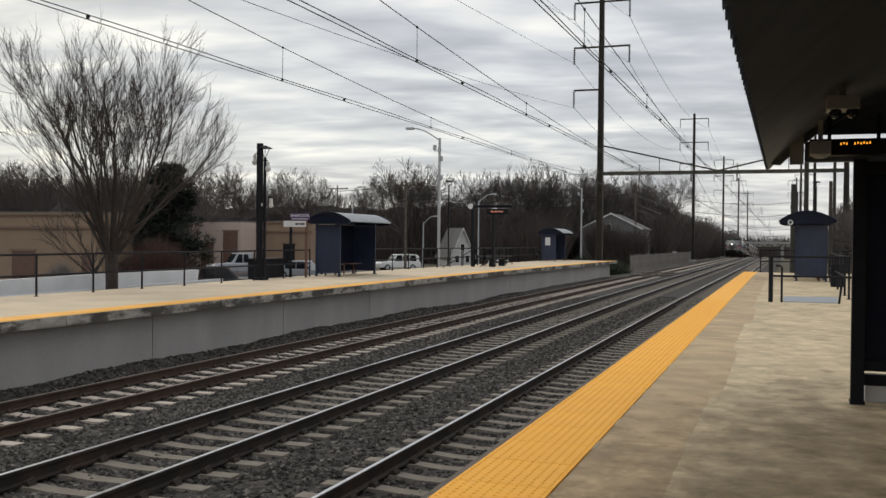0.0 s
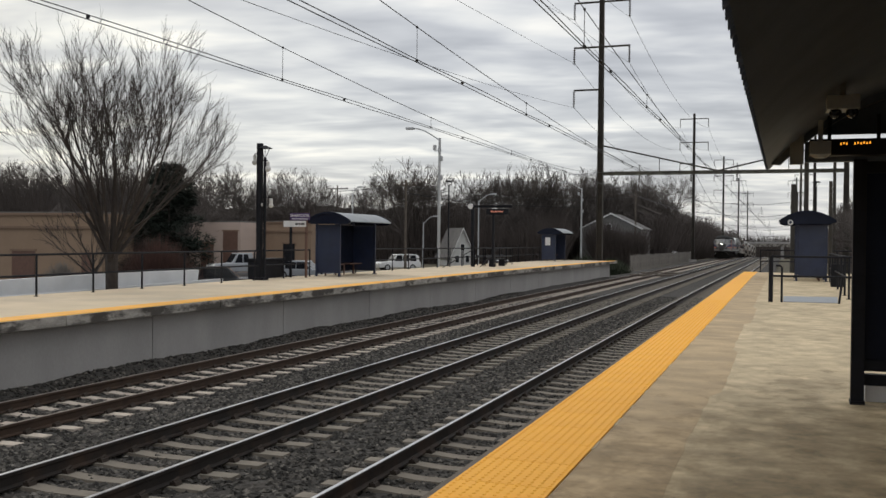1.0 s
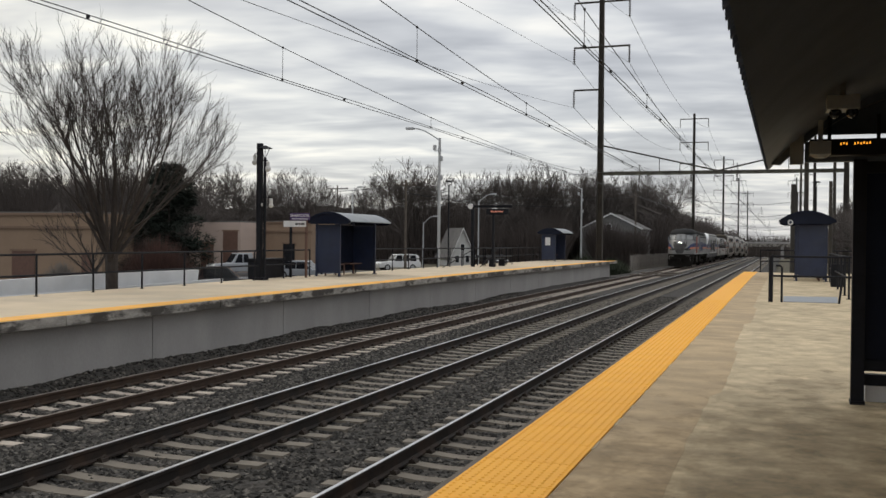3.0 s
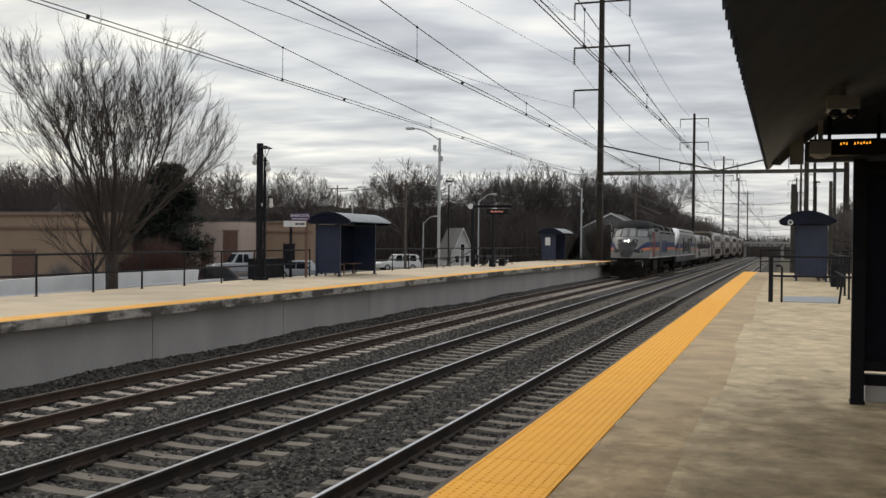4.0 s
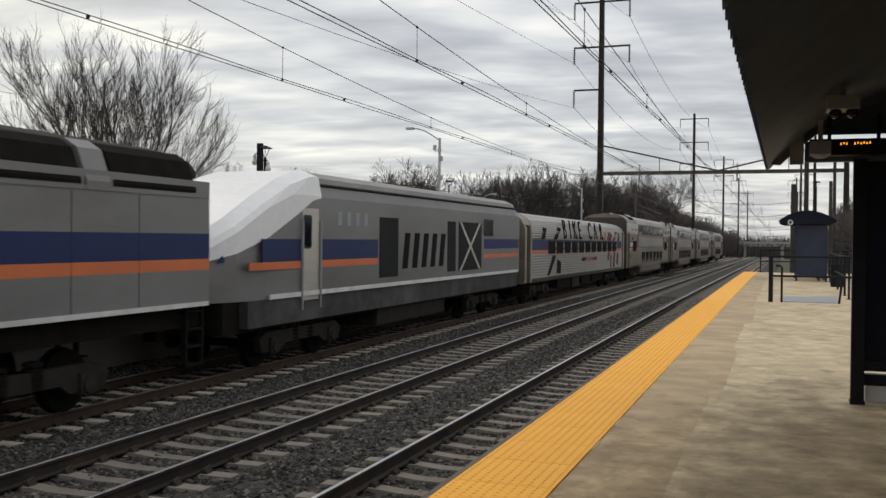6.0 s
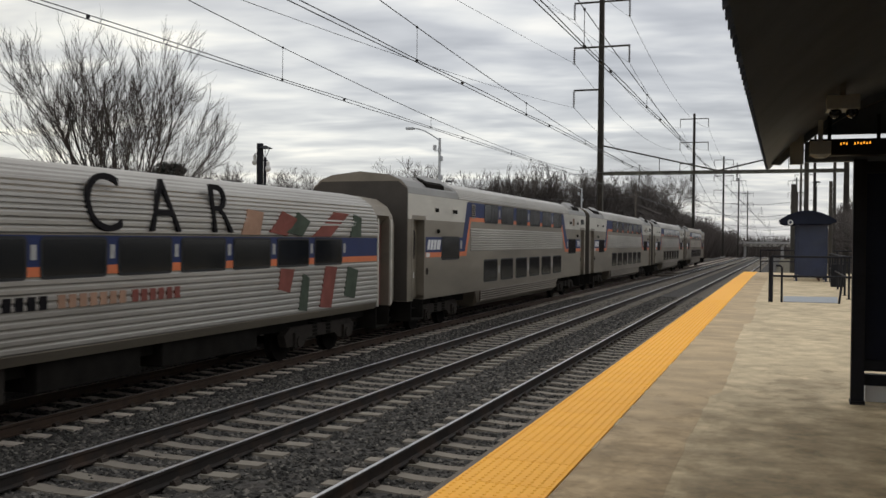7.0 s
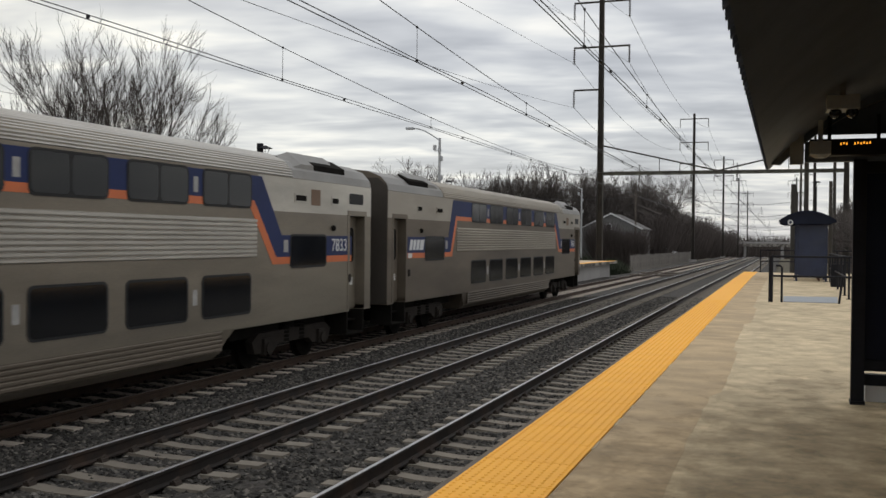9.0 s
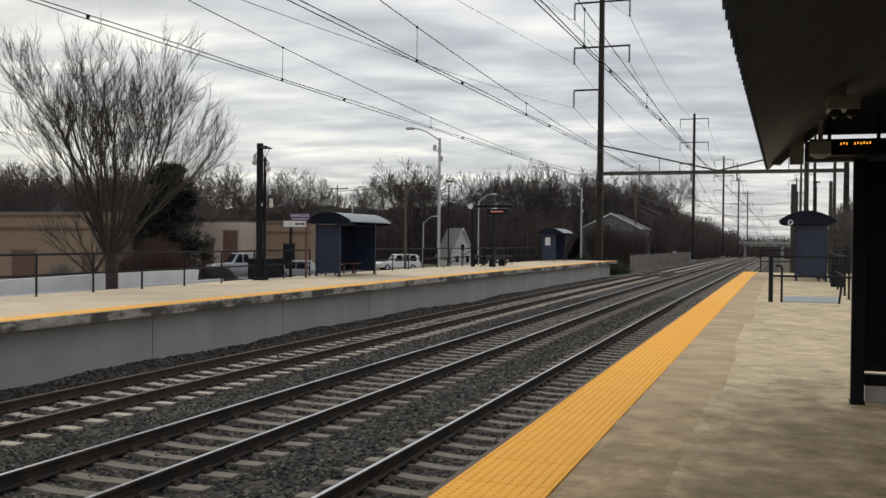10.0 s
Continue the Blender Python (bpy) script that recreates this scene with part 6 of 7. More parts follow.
def build_bogie(car, yc, wb, r=0.46, locomotive=False):
    bg = new("bogie")
    bg.parent, bg.location = car, (0, yc, 0)
    ax = (-wb / 2, wb / 2)
    for s in (-1, 1):
        bm = B()
        x = s * 1.12
        prof = [(-wb / 2 - 0.55, 0.62), (-wb / 2 - 0.45, 0.36), (-wb / 2 + 0.35, 0.36), (-wb / 2 + 0.55, 0.5), (wb / 2 - 0.55, 0.5), (wb / 2 - 0.35, 0.36), (wb / 2 + 0.45, 0.36), (wb / 2 + 0.55, 0.62), (wb / 2 + 0.3, 0.78), (-wb / 2 - 0.3, 0.78)]
        prism(bm, prof, x - 0.09, x + 0.09, "x")
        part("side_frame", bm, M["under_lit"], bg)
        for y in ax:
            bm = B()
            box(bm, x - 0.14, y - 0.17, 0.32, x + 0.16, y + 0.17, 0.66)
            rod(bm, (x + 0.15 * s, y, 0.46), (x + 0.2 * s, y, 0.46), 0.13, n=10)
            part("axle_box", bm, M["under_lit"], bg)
        for y in (-0.35, 0.35):
            bm = B()
            for k in range(5):
                rod(bm, (x, y, 0.52 + 0.085 * k), (x, y, 0.58 + 0.085 * k), 0.15, n=8)
            part("spring", bm, M["under"], bg)
    for y in ax:
        bm = B()
        rod(bm, (-1, y, r), (1, y, r), 0.09, n=8)
        for s in (-1, 1):
            rod(bm, (s * 0.69, y, r), (s * 0.82, y, r), r, n=22)
            rod(bm, (s * 0.66, y, r), (s * 0.69, y, r), r + 0.03, n=22)
        part("wheelset", bm, M["under"], bg)
    return bg


def build_bilevel(number, label, last=False):
    L = 26.7
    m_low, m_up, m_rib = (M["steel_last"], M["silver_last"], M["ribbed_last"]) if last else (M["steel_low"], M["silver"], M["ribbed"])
    car = thing("bilevel_coach", (0, 0, 0), label, "train car", "bilevel coaches")
    e0, e1 = 0.42, 26.0

    def mir(y):
        """Place at the rear end that answers to y at the front end."""
        return 26.3 - y + (0.15 if y < 1.8 else 0.4 if y < 5.72 else 0.0)

    # shell: the low waist between the bogies, the door wells at the ends
    def ring(y, low, well):
        zb = 0.46 if low else 1.0
        xi = 1.22 if well else HW
        half = [(0.0, zb), (1.26 if low else xi, zb), (1.42 if low else xi, zb + 0.12), (xi, 1.02), (xi, 3.32), (HW, 3.34), (HW, 4.08), (1.45, 4.26), (1.27, 4.45), (0.9, 4.60), (0.0, 4.70)]
        return [(x, y, z) for x, z in half] + [(-x, y, z) for x, z in reversed(half[1:-1])]
    d0, d1, g = 0.84, 1.72, 0.002
    cuts = [(e0, 0, 0), (d0, 0, 0), (d0 + g, 0, 1), (d1, 0, 1), (d1 + g, 0, 0), (6.75, 0, 0), (7.15, 1, 0), (mir(7.15), 1, 0), (mir(6.75), 0, 0), (mir(d1 + g), 0, 0), (mir(d1), 0, 1), (mir(d0 + g), 0, 1), (mir(d0), 0, 0), (e1, 0, 0)]
    bm = B()
    loft(bm, [ring(*c) for c in cuts])
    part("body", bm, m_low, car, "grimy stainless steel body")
    # painted upper ends
    for a, b in ((e0, 5.9), (mir(5.9), e1)):
        bm = B()
        side(bm, rect(a, 3.345, b, 4.07), 0.003)
        part("upper_panel", bm, m_up, car)
    for a, b in ((e0 + 0.02, 4.85), (mir(4.85), e1 - 0.02)):
        bm = B()
        loft(bm, [[(x, y, z) for x, z in ((HW + 0.004, 4.08), (1.455, 4.265), (1.275, 4.456), (0.9, 4.608), (0, 4.71), (-0.9, 4.608), (-1.275, 4.456), (-1.455, 4.265), (-HW - 0.004, 4.08), (0, 3.95))] for y in (a, b)])
        part("end_roof", bm, M["roof_car"], car)
        # cooling unit and dark grille bulges on the roof ends
        bm = B()
        f = (lambda y: y) if a < 10 else mir
        y0, y1 = sorted((f(1.95), f(4.8)))
        for s in (1, -1):
            loft(bm, [[(s * 1.02, y, 4.50), (s * 1.40, y, 4.30), (s * (1.40 + 0.0), y, 4.30 + h), (s * 1.05, y, 4.58 + h)] for y, h in ((y0, 0.0), (y0 + 0.5, 0.12), (y1 - 0.6, 0.12), (y1, 0.0))])
        part("roof_unit", bm, M["roof_car"], car)
        bm = B()
        ya, yb = sorted((f(2.1), f(3.7)))
        for s in (1, -1):
            loft(bm, [[(s * 1.08, y, 4.635), (s * 1.408, y, 4.445), (s * 1.41, y, 4.30), (s * 1.06, y, 4.50)] for y in (ya, yb)])
        part("roof_grille", bm, M["under"], car, "dark roof grille")
    bm = B()
    for s in (1, -1):
        pr = []
        pts = [(HW - 0.005, 4.09), (1.45, 4.26), (1.27, 4.45), (0.9, 4.60), (0.35, 4.67)]
        for (xa, za), (xb, zb), k in zip(pts, pts[1:], (3, 4, 4, 4)):
            for i in range(k):
                for t, up in ((0.0, 0.0), (0.25, 0.022), (0.7, 0.022), (0.95, 0.0)):
                    u = (i + t) / k
                    nx, nz = (za - zb), (xb - xa)
                    ln = math.hypot(nx, nz)
                    pr.append((s * (xa + (xb - xa) * u + abs(nx) / ln * up), za + (zb - za) * u + abs(nz) / ln * up))
        pr += [(0, 4.6), (s * 1.2, 4.2)]
        prism(bm, pr, 4.86, mir(4.86), "y")
    part("fluted_roof", bm, m_rib, car, "fluted steel roof")
    bm = B()
    ribs(bm, 6.16, 20.35, 2.39, 3.17, 9)
    part("fluted_panel", bm, m_rib, car, "fluted steel side panel")
    bm = B()
    ribs(bm, 7.3, 19.1, 0.62, 1.02, 5, rise=0.015)
    part("fluted_skirt", bm, M["steel_last"], car, "dirty fluted skirt")
    # stripes
    bm = B()
    for f in (lambda y: y, mir):
        side(bm, [(f(y), z) for y, z in ((1.86, 2.38), (5.55, 2.38), (6.05, 3.53), (13.2, 3.53), (13.2, 4.03), (5.76, 4.03), (5.33, 2.84), (1.86, 2.84))], 0.006)
    part("blue_stripe", bm, M["band_blue"], car, "blue painted stripe")
    bm = B()
    for f in (lambda y: y, mir):
        side(bm, [(f(y), z) for y, z in ((1.86, 2.23), (5.70, 2.23), (6.2, 3.39), (13.2, 3.39), (13.2, 3.53), (6.05, 3.53), (5.55, 2.38), (1.86, 2.38))], 0.006)
    part("orange_stripe", bm, M["band_orange"], car, "orange painted stripe")
    for k in range(6):
        y = 7.70 + 2.146 * k
        side_window(car, y, 3.36, y + 1.71, 4.05, True)
        side_window(car, y, 1.27, y + 1.71, 2.08)
    for f in (lambda y: y, mir):
        a, b = sorted((f(3.23), f(4.97)))
        side_window(car, a, 2.13, b, 2.87)
        for y, w in ((2.58, 0.42), (4.2, 0.58)):
            a, b = sorted((f(y), f(y + w)))
            bm = B()
            side(bm, rect(a, 3.56, b, 3.76), 0.016)
            v = part("vent", bm, m_up, car)
            bm = B()
            side(bm, rect(a + 0.05, 3.6, b - 0.05, 3.72), 0.02)
            part("vent_slot", bm, M["under"], v)
        # sliding door in its well, with frame, glass, step
        a, b = sorted((f(d0), f(d1)))
        for s in (1, -1):
            bm = B()
            box(bm, min(s * 1.2, s * 1.27), a + 0.02, 1.06, max(s * 1.2, s * 1.27), b - 0.02 if f(1) < 5 else b - 0.02, 3.3)
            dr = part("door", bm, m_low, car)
            bm = B()
            prism(bm, rrect(a + 0.17, 2.2, b - 0.17, 3.05, 0.1), s * 1.265, s * 1.28, "x")
            part("pane", bm, M["window"], dr)
            bm = B()
            prism(bm, rect(a + 0.2, 1.62, b - 0.2, 1.8), s * 1.265, s * 1.275, "x")
            part("notice", bm, M["sill"], dr, "pale notice plate")
            for q in (a - 0.11, b):
                bm = B()
                prism(bm, rect(q, 1.02, q + 0.11, 3.44), s * (HW - 0.02), s * (HW + 0.012), "x")
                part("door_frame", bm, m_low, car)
            bm = B()
            prism(bm, rect(a - 0.11, 3.34, b + 0.11, 3.46), s * (HW - 0.02), s * (HW + 0.013), "x")
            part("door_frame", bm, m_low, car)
            bm = B()
            for q in (a - 0.06, b):
                prism(bm, rect(q, 0.42, q + 0.06, 1.0), s * 0.85, s * 1.47, "x")
            for z, x in ((0.42, 1.47), (0.72, 1.25)):
                box(bm, min(s * 0.8, s * x), a, z, max(s * 0.8, s * x), b, z + 0.04)
            part("step", bm, M["under"], car)
        q = sorted((f(1.9), f(2.05)))
        bm = B()
        side(bm, rrect(q[0], 1.72, q[1], 1.92, 0.05), 0.02)
        part("door_control", bm, M["under_lit"], car)
        q = sorted((f(5.06), f(5.24)))
        bm = B()
        side(bm, rect(q[0], 2.48, q[1], 2.74), 0.012)
        part("notice", bm, M["sticker"], car, "white notice sticker")
        bm = B()
        for s in (1, -1):
            ball(bm, (s * (HW + 0.02), f(2.9), 3.02), 0.07, 1, 8)
        part("side_lamp", bm, M["under"], car)
    for k in (0, 2, 4):
        y = 9.53 + 2.146 * k
        for z in (3.6, 1.55):
            bm = B()
            side(bm, rect(y + 0.03, z, y + 0.17, z + 0.28), 0.01)
            part("notice", bm, M["sticker"], car, "white notice sticker")
    # louvred vent in the blue field of the first coach
    if number == "7895":
        bm = B()
        side(bm, rect(6.24, 3.5, 6.64, 3.97), 0.016)
        v = part("vent", bm, m_low, car)
        for k in range(6):
            bm = B()
            side(bm, rect(6.29, 3.55 + 0.065 * k, 6.59, 3.585 + 0.065 * k), 0.02)
            part("vent_slot", bm, M["under_lit"], v)
    # logo as plain slanted blocks, fleet number
    bm = B()
    for k, (a, w) in enumerate(((1.98, 0.2), (2.24, 0.2), (2.5, 0.22), (2.78, 0.3))):
        side(bm, [(a, 2.46), (a + w, 2.46), (a + w + 0.1, 2.76), (a + 0.1, 2.76)], 0.010)
    part("logo", bm, M["white"], car, "white slanted logo blocks")
    bm = B()
    side(bm, rect(1.9, 2.24, 2.2, 2.37), 0.011)
    part("logo_tag", bm, M["sill"], car)
    if number:
        lettering(number, 0.42, M["white"], car, pose(HW + 0.012, mir(2.55), 2.61, 90, 0, 90), "white fleet number")
    bm = B()
    side(bm, rect(mir(4.0), 3.52, mir(3.55), 3.88), 0.008)
    part("crest", bm, M["tan_dark"], car, "faded red and yellow crest")
    bm = B()
    side(bm, rrect(mir(1.75), 3.62, mir(0.95), 3.88, 0.06), 0.014)
    part("end_window", bm, M["rubber"], car)
    # ends
    for y0, y1 in ((0.0, 0.42), (26.0, 26.69)):
        bm = B()
        prism(bm, [(-1.0, 1.0), (1.0, 1.0), (1.0, 3.5), (0.7, 3.75), (-0.7, 3.75), (-1.0, 3.5)], y0 + 0.01, y1 - 0.005, "y")
        part("gangway", bm, M["under"], car, "black folding gangway")
    bm = B()
    prism(bm, [(-1.48, 1.02), (1.48, 1.02), (1.48, 4.2), (1.2, 4.42), (-1.2, 4.42), (-1.48, 4.2)], e0 - 0.012, e0, "y")
    prism(bm, [(-1.48, 1.02), (1.48, 1.02), (1.48, 4.2), (1.2, 4.42), (-1.2, 4.42), (-1.48, 4.2)], e1, e1 + 0.012, "y")
    part("end_sheet", bm, M["end_shade"], car, "brown grimy end sheet, darkened for shade between cars")
    bm = B()
    box(bm, -1.1, 2.0, 0.7, 1.1, 6.6, 1.02)
    box(bm, -1.1, 20.0, 0.7, 1.1, 24.2, 1.02)
    part("underframe", bm, M["under"], car)
    bm = B()
    for y in (0.05, L - 0.35):
        box(bm, -0.15, y, 0.75, 0.15, y + 0.3, 1.0)
    part("coupler", bm, M["under"], car)
    for yc in (3.9, 22.5):
        build_bogie(car, yc, 2.5)
    return car


def build_coach():
    L = 26.4
    car = thing("single_level_coach", (0, 0, 0), "fluted steel bicycle coach with printed lettering", "train car")
    e0, e1 = 0.3, 26.05
    bm = B()
    half = [(0, 0.95), (1.40, 0.95), (1.48, 1.1), (1.48, 3.15), (1.43, 3.4), (1.28, 3.65), (0.95, 3.86), (0.4, 3.95), (0, 3.96)]
    well = [(0, 0.95), (1.15, 0.95), (1.15, 1.1), (1.15, 3.15), (1.43, 3.4), (1.28, 3.65), (0.95, 3.86), (0.4, 3.95), (0, 3.96)]

    def ring(y, w):
        h = well if w else half
        return [(x, y, z) for x, z in h] + [(-x, y, z) for x, z in reversed(h[1:-1])]
    dd = ((0.5, 1.3), (25.0, 25.8))
    loft(bm, [ring(e0, 0), ring(0.5, 0), ring(0.502, 1), ring(1.3, 1), ring(1.302, 0), ring(25.0, 0), ring(25.002, 1), ring(25.8, 1), ring(25.802, 0), ring(e1, 0)])
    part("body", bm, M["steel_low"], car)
    bm = B()
    ribs(bm, 1.45, 24.9, 1.12, 2.18, 9, 1.482, 0.02)
    part("fluted_lower_side", bm, M["ribbed_coach"], car, "fluted steel lower side")
    bm = B()
    for s in (1, -1):
        pr = []
        pts = [(1.482, 2.82), (1.482, 3.15), (1.43, 3.4), (1.28, 3.65), (0.95, 3.86), (0.4, 3.95)]
        for (xa, za), (xb, zb), k in zip(pts, pts[1:], (3, 3, 3, 3, 3)):
            for i in range(k):
                for t, up in ((0.0, 0.004), (0.25, 0.024), (0.7, 0.024), (0.95, 0.004)):
                    u = (i + t) / k
                    nx, nz = (zb - za), (xa - xb)
                    ln = math.hypot(nx, nz)
                    pr.append((s * (xa + (xb - xa) * u + nx / ln * up), za + (zb - za) * u + nz / ln * up))
        pr += [(0, 3.9), (s * 1.2, 2.82)]
        prism(bm, pr, 1.45, 24.9, "y")
    part("fluted_upper_side", bm, M["ribbed_coach"], car, "fluted steel roof and upper side")
    bm = B()
    side(bm, rect(1.45, 2.2, 24.9, 2.8), 0.006, base=1.482)
    part("window_band", bm, M["band_blue"], car)
    bm = B()
    side(bm, rect(1.45, 2.2, 24.9, 2.34), 0.009, base=1.482)
    part("orange_stripe", bm, M["band_orange"], car)
    for k in range(11):
        y = 4.35 + 1.70 * k
        side_window(car, y, 2.16, y + 1.44, 2.78, False, None, 0.08, base=1.486)
        bm = B()
        side(bm, rect(y + 1.51, 2.44, y + 1.62, 2.66), 0.012, base=1.486)
        part("notice", bm, M["sticker"], car)
    for a, b in dd:
        for s in (1, -1):
            bm = B()
            box(bm, min(s * 1.14, s * 1.2), a + 0.01, 1.0, max(s * 1.14, s * 1.2), b - 0.01, 3.16)
            dr = part("door", bm, M["door_red"], car)
            bm = B()
            prism(bm, rrect(a + 0.16, 2.1, b - 0.16, 2.9), s * 1.195, s * 1.21, "x")
            part("pane", bm, M["window"], dr)
            for q in (a - 0.09, b):
                bm = B()
                prism(bm, rect(q, 1.0, q + 0.09, 3.3), s * 1.45, s * 1.5, "x")
                part("door_frame", bm, M["silver"], car)
            bm = B()
            for q in (a - 0.04, b):
                prism(bm, rect(q, 0.42, q + 0.05, 0.98), s * 0.9, s * 1.44, "x")
            box(bm, min(s * 0.9, s * 1.44), a, 0.42, max(s * 0.9, s * 1.44), b, 0.46)
            part("step", bm, M["under"], car)
    # printed words above the windows, with each letter leaning back on the curved roof side
    def letter(ch, y):
        lettering(ch, 1.36, M["letter_dark"], car, pose(1.478, y, 3.27, 90, 0, 90) @ pose(0, 0, 0, -8), "", depth=0.024, bold=-0.012)
    for ch, y in (("B", 7.75), ("I", 9.05), ("K", 10.2), ("E", 11.45), ("C", 14.2), ("A", 15.75), ("R", 17.5)):
        letter(ch, y)
    # printed riders reduced to plain leaning shapes
    for mt, polys in (("letter_dark", ([(5.3, 2.82), (6.0, 2.82), (7.0, 3.35), (6.3, 3.4)], [(3.0, 2.82), (3.6, 2.82), (4.0, 3.3), (3.4, 3.35)])),
                      ("vinyl_red", ([(21.2, 2.82), (22.1, 2.82), (23.2, 3.38), (22.4, 3.4)], [(19.3, 2.9), (20.0, 2.82), (20.5, 3.2), (19.9, 3.35)])),
                      ("vinyl_green", ([(20.0, 2.9), (20.7, 2.82), (21.1, 3.15), (20.6, 3.35)], [(23.2, 2.82), (23.8, 2.82), (23.9, 3.3), (23.5, 3.38)])),
                      ("vinyl_orange", ([(18.2, 2.84), (18.9, 2.84), (19.1, 3.3), (18.5, 3.35)],))):
        for poly in polys:
            bm = B()
            for s in (1, -1):
                a = [bm.verts.new((s * (1.53 - max(0, z - 3.12) * 0.2), y, z)) for y, z in poly]
                b = [bm.verts.new((s * 1.40, y, z)) for y, z in poly]
                bm.faces.new(a)
                for i in range(4):
                    j = (i + 1) % 4
                    bm.faces.new((a[i], a[j], b[j], b[i]))
            part("printed_shape", bm, M[mt], car, "faded printed figure shape")
    for mt, polys in (("vinyl_red", ([(21.6, 1.2), (22.2, 1.15), (22.5, 2.1), (21.9, 2.14)], [(19.7, 1.7), (20.2, 1.6), (20.4, 2.1), (19.8, 2.14)])),
                      ("vinyl_green", ([(22.9, 1.4), (23.5, 1.3), (23.7, 2.0), (23.1, 2.1)], [(20.6, 1.2), (21.0, 1.15), (21.1, 1.9), (20.8, 2.0)])),
                      ("letter_dark", ([(4.2, 1.2), (4.7, 1.2), (5.9, 2.05), (5.3, 2.1)], [(6.1, 1.25), (6.9, 1.2), (7.0, 1.75), (6.2, 1.9)]))):
        for poly in polys:
            bm = B()
            side(bm, poly, 0.005, base=1.502)
            part("printed_shape", bm, M[mt], car, "faded printed figure shape")
    for s in (1, -1):
        for col, rng_ in (("letter_dark", (11.9, 13.0)), ("vinyl_orange", (13.2, 14.6)), ("vinyl_red", (14.9, 16.2))):
            bm = B()
            y = rng_[0]
            while y < rng_[1]:
                prism(bm, rect(y, 1.72, y + 0.16, 1.92), s * 1.48, s * 1.507, "x")
                y += 0.23
            part("text_line", bm, M[col], car)
    for y0, y1 in ((0.0, 0.3), (26.05, 26.4)):
        bm = B()
        prism(bm, [(-0.9, 1.0), (0.9, 1.0), (0.9, 3.3), (0.6, 3.5), (-0.6, 3.5), (-0.9, 3.3)], y0 + 0.01, y1 - 0.005, "y")
        part("gangway", bm, M["under"], car)
    for a, b, z in ((7.2, 10.0, 0.5), (10.6, 12.4, 0.42), (13.0, 15.4, 0.48), (16.0, 19.2, 0.5)):
        bm = B()
        box(bm, -1.3, a, z, 1.3, b, 0.95)
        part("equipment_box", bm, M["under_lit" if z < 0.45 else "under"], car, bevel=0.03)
    bm = B()
    box(bm, -1.1, 1.6, 0.72, 1.1, 25.0, 0.95)
    part("underframe", bm, M["under"], car)
    for yc in (3.9, L - 4.1):
        build_bogie(car, yc, 2.5)
    return car


def nose_y(x, z):
    """Front surface of the leading locomotive."""
    prof = ((1.4, 0.05), (1.75, 0.06), (2.2, 0.17), (2.6, 0.40), (2.95, 0.68), (3.15, 0.90), (3.85, 1.86), (4.4, 2.6))
    f = prof[-1][1]
    for (z0, y0), (z1, y1) in zip(prof, prof[1:]):
        if z <= z1:
            f = y0 + (y1 - y0) * max(0, z - z0) / (z1 - z0)
            break
    return f + 1.97 * (abs(x) / HW) ** 2.5


def nose_quad(bm, c, out=0.02, n=8, m=6):
    """A patch on the nose between four (x, z) corners: two below, two above, in turn."""
    (ax, az), (bx, bz), (cx, cz), (dx, dz) = c
    rows = []
    for j in range(m + 1):
        v = j / m
        row = []
        for i in range(n + 1):
            u = i / n
            x = (ax * (1 - u) + bx * u) * (1 - v) + (dx * (1 - u) + cx * u) * v
            z = (az * (1 - u) + bz * u) * (1 - v) + (dz * (1 - u) + cz * u) * v
            row.append((x, nose_y(x, z), z))
        rows.append(row)
    fr = [[bm.verts.new((x * (1 + out * 0.25), y - out, z + out * 0.15)) for x, y, z in r] for r in rows]
    bk = [[bm.verts.new((x, y + 0.03, z)) for x, y, z in r] for r in rows]
    for j in range(m):
        for i in range(n):
            bm.faces.new((fr[j][i], fr[j][i + 1], fr[j + 1][i + 1], fr[j + 1][i]))
    edge = [(0, i) for i in range(n + 1)] + [(j, n) for j in range(1, m + 1)] + [(m, i) for i in range(n - 1, -1, -1)] + [(j, 0) for j in range(m - 1, 0, -1)]
    for (j, i), (k, l) in zip(edge, edge[1:] + edge[:1]):
        bm.faces.new((fr[j][i], fr[k][l], bk[k][l], bk[j][i]))


def rounded(pts, f=0.2):
    """Rounds a polygon's corners; f is the share of each edge that a corner takes."""
    out, k = [], len(pts)
    for i, (x, z) in enumerate(pts):
        (ax, az), (bx, bz) = pts[i - 1], pts[(i + 1) % k]
        p, q = (x + (ax - x) * f, z + (az - z) * f), (x + (bx - x) * f, z + (bz - z) * f)
        for t in (0.0, 0.25, 0.5, 0.75, 1.0):
            out.append(tuple((1 - t) ** 2 * p[j] + 2 * t * (1 - t) * (x, z)[j] + t * t * q[j] for j in (0, 1)))
        # a few points along the edge, so that it follows the nose
        r = (bx + (x - bx) * f, bz + (z - bz) * f)
        out += [tuple(q[j] + (r[j] - q[j]) * t for j in (0, 1)) for t in (0.25, 0.5, 0.75)]
    return out


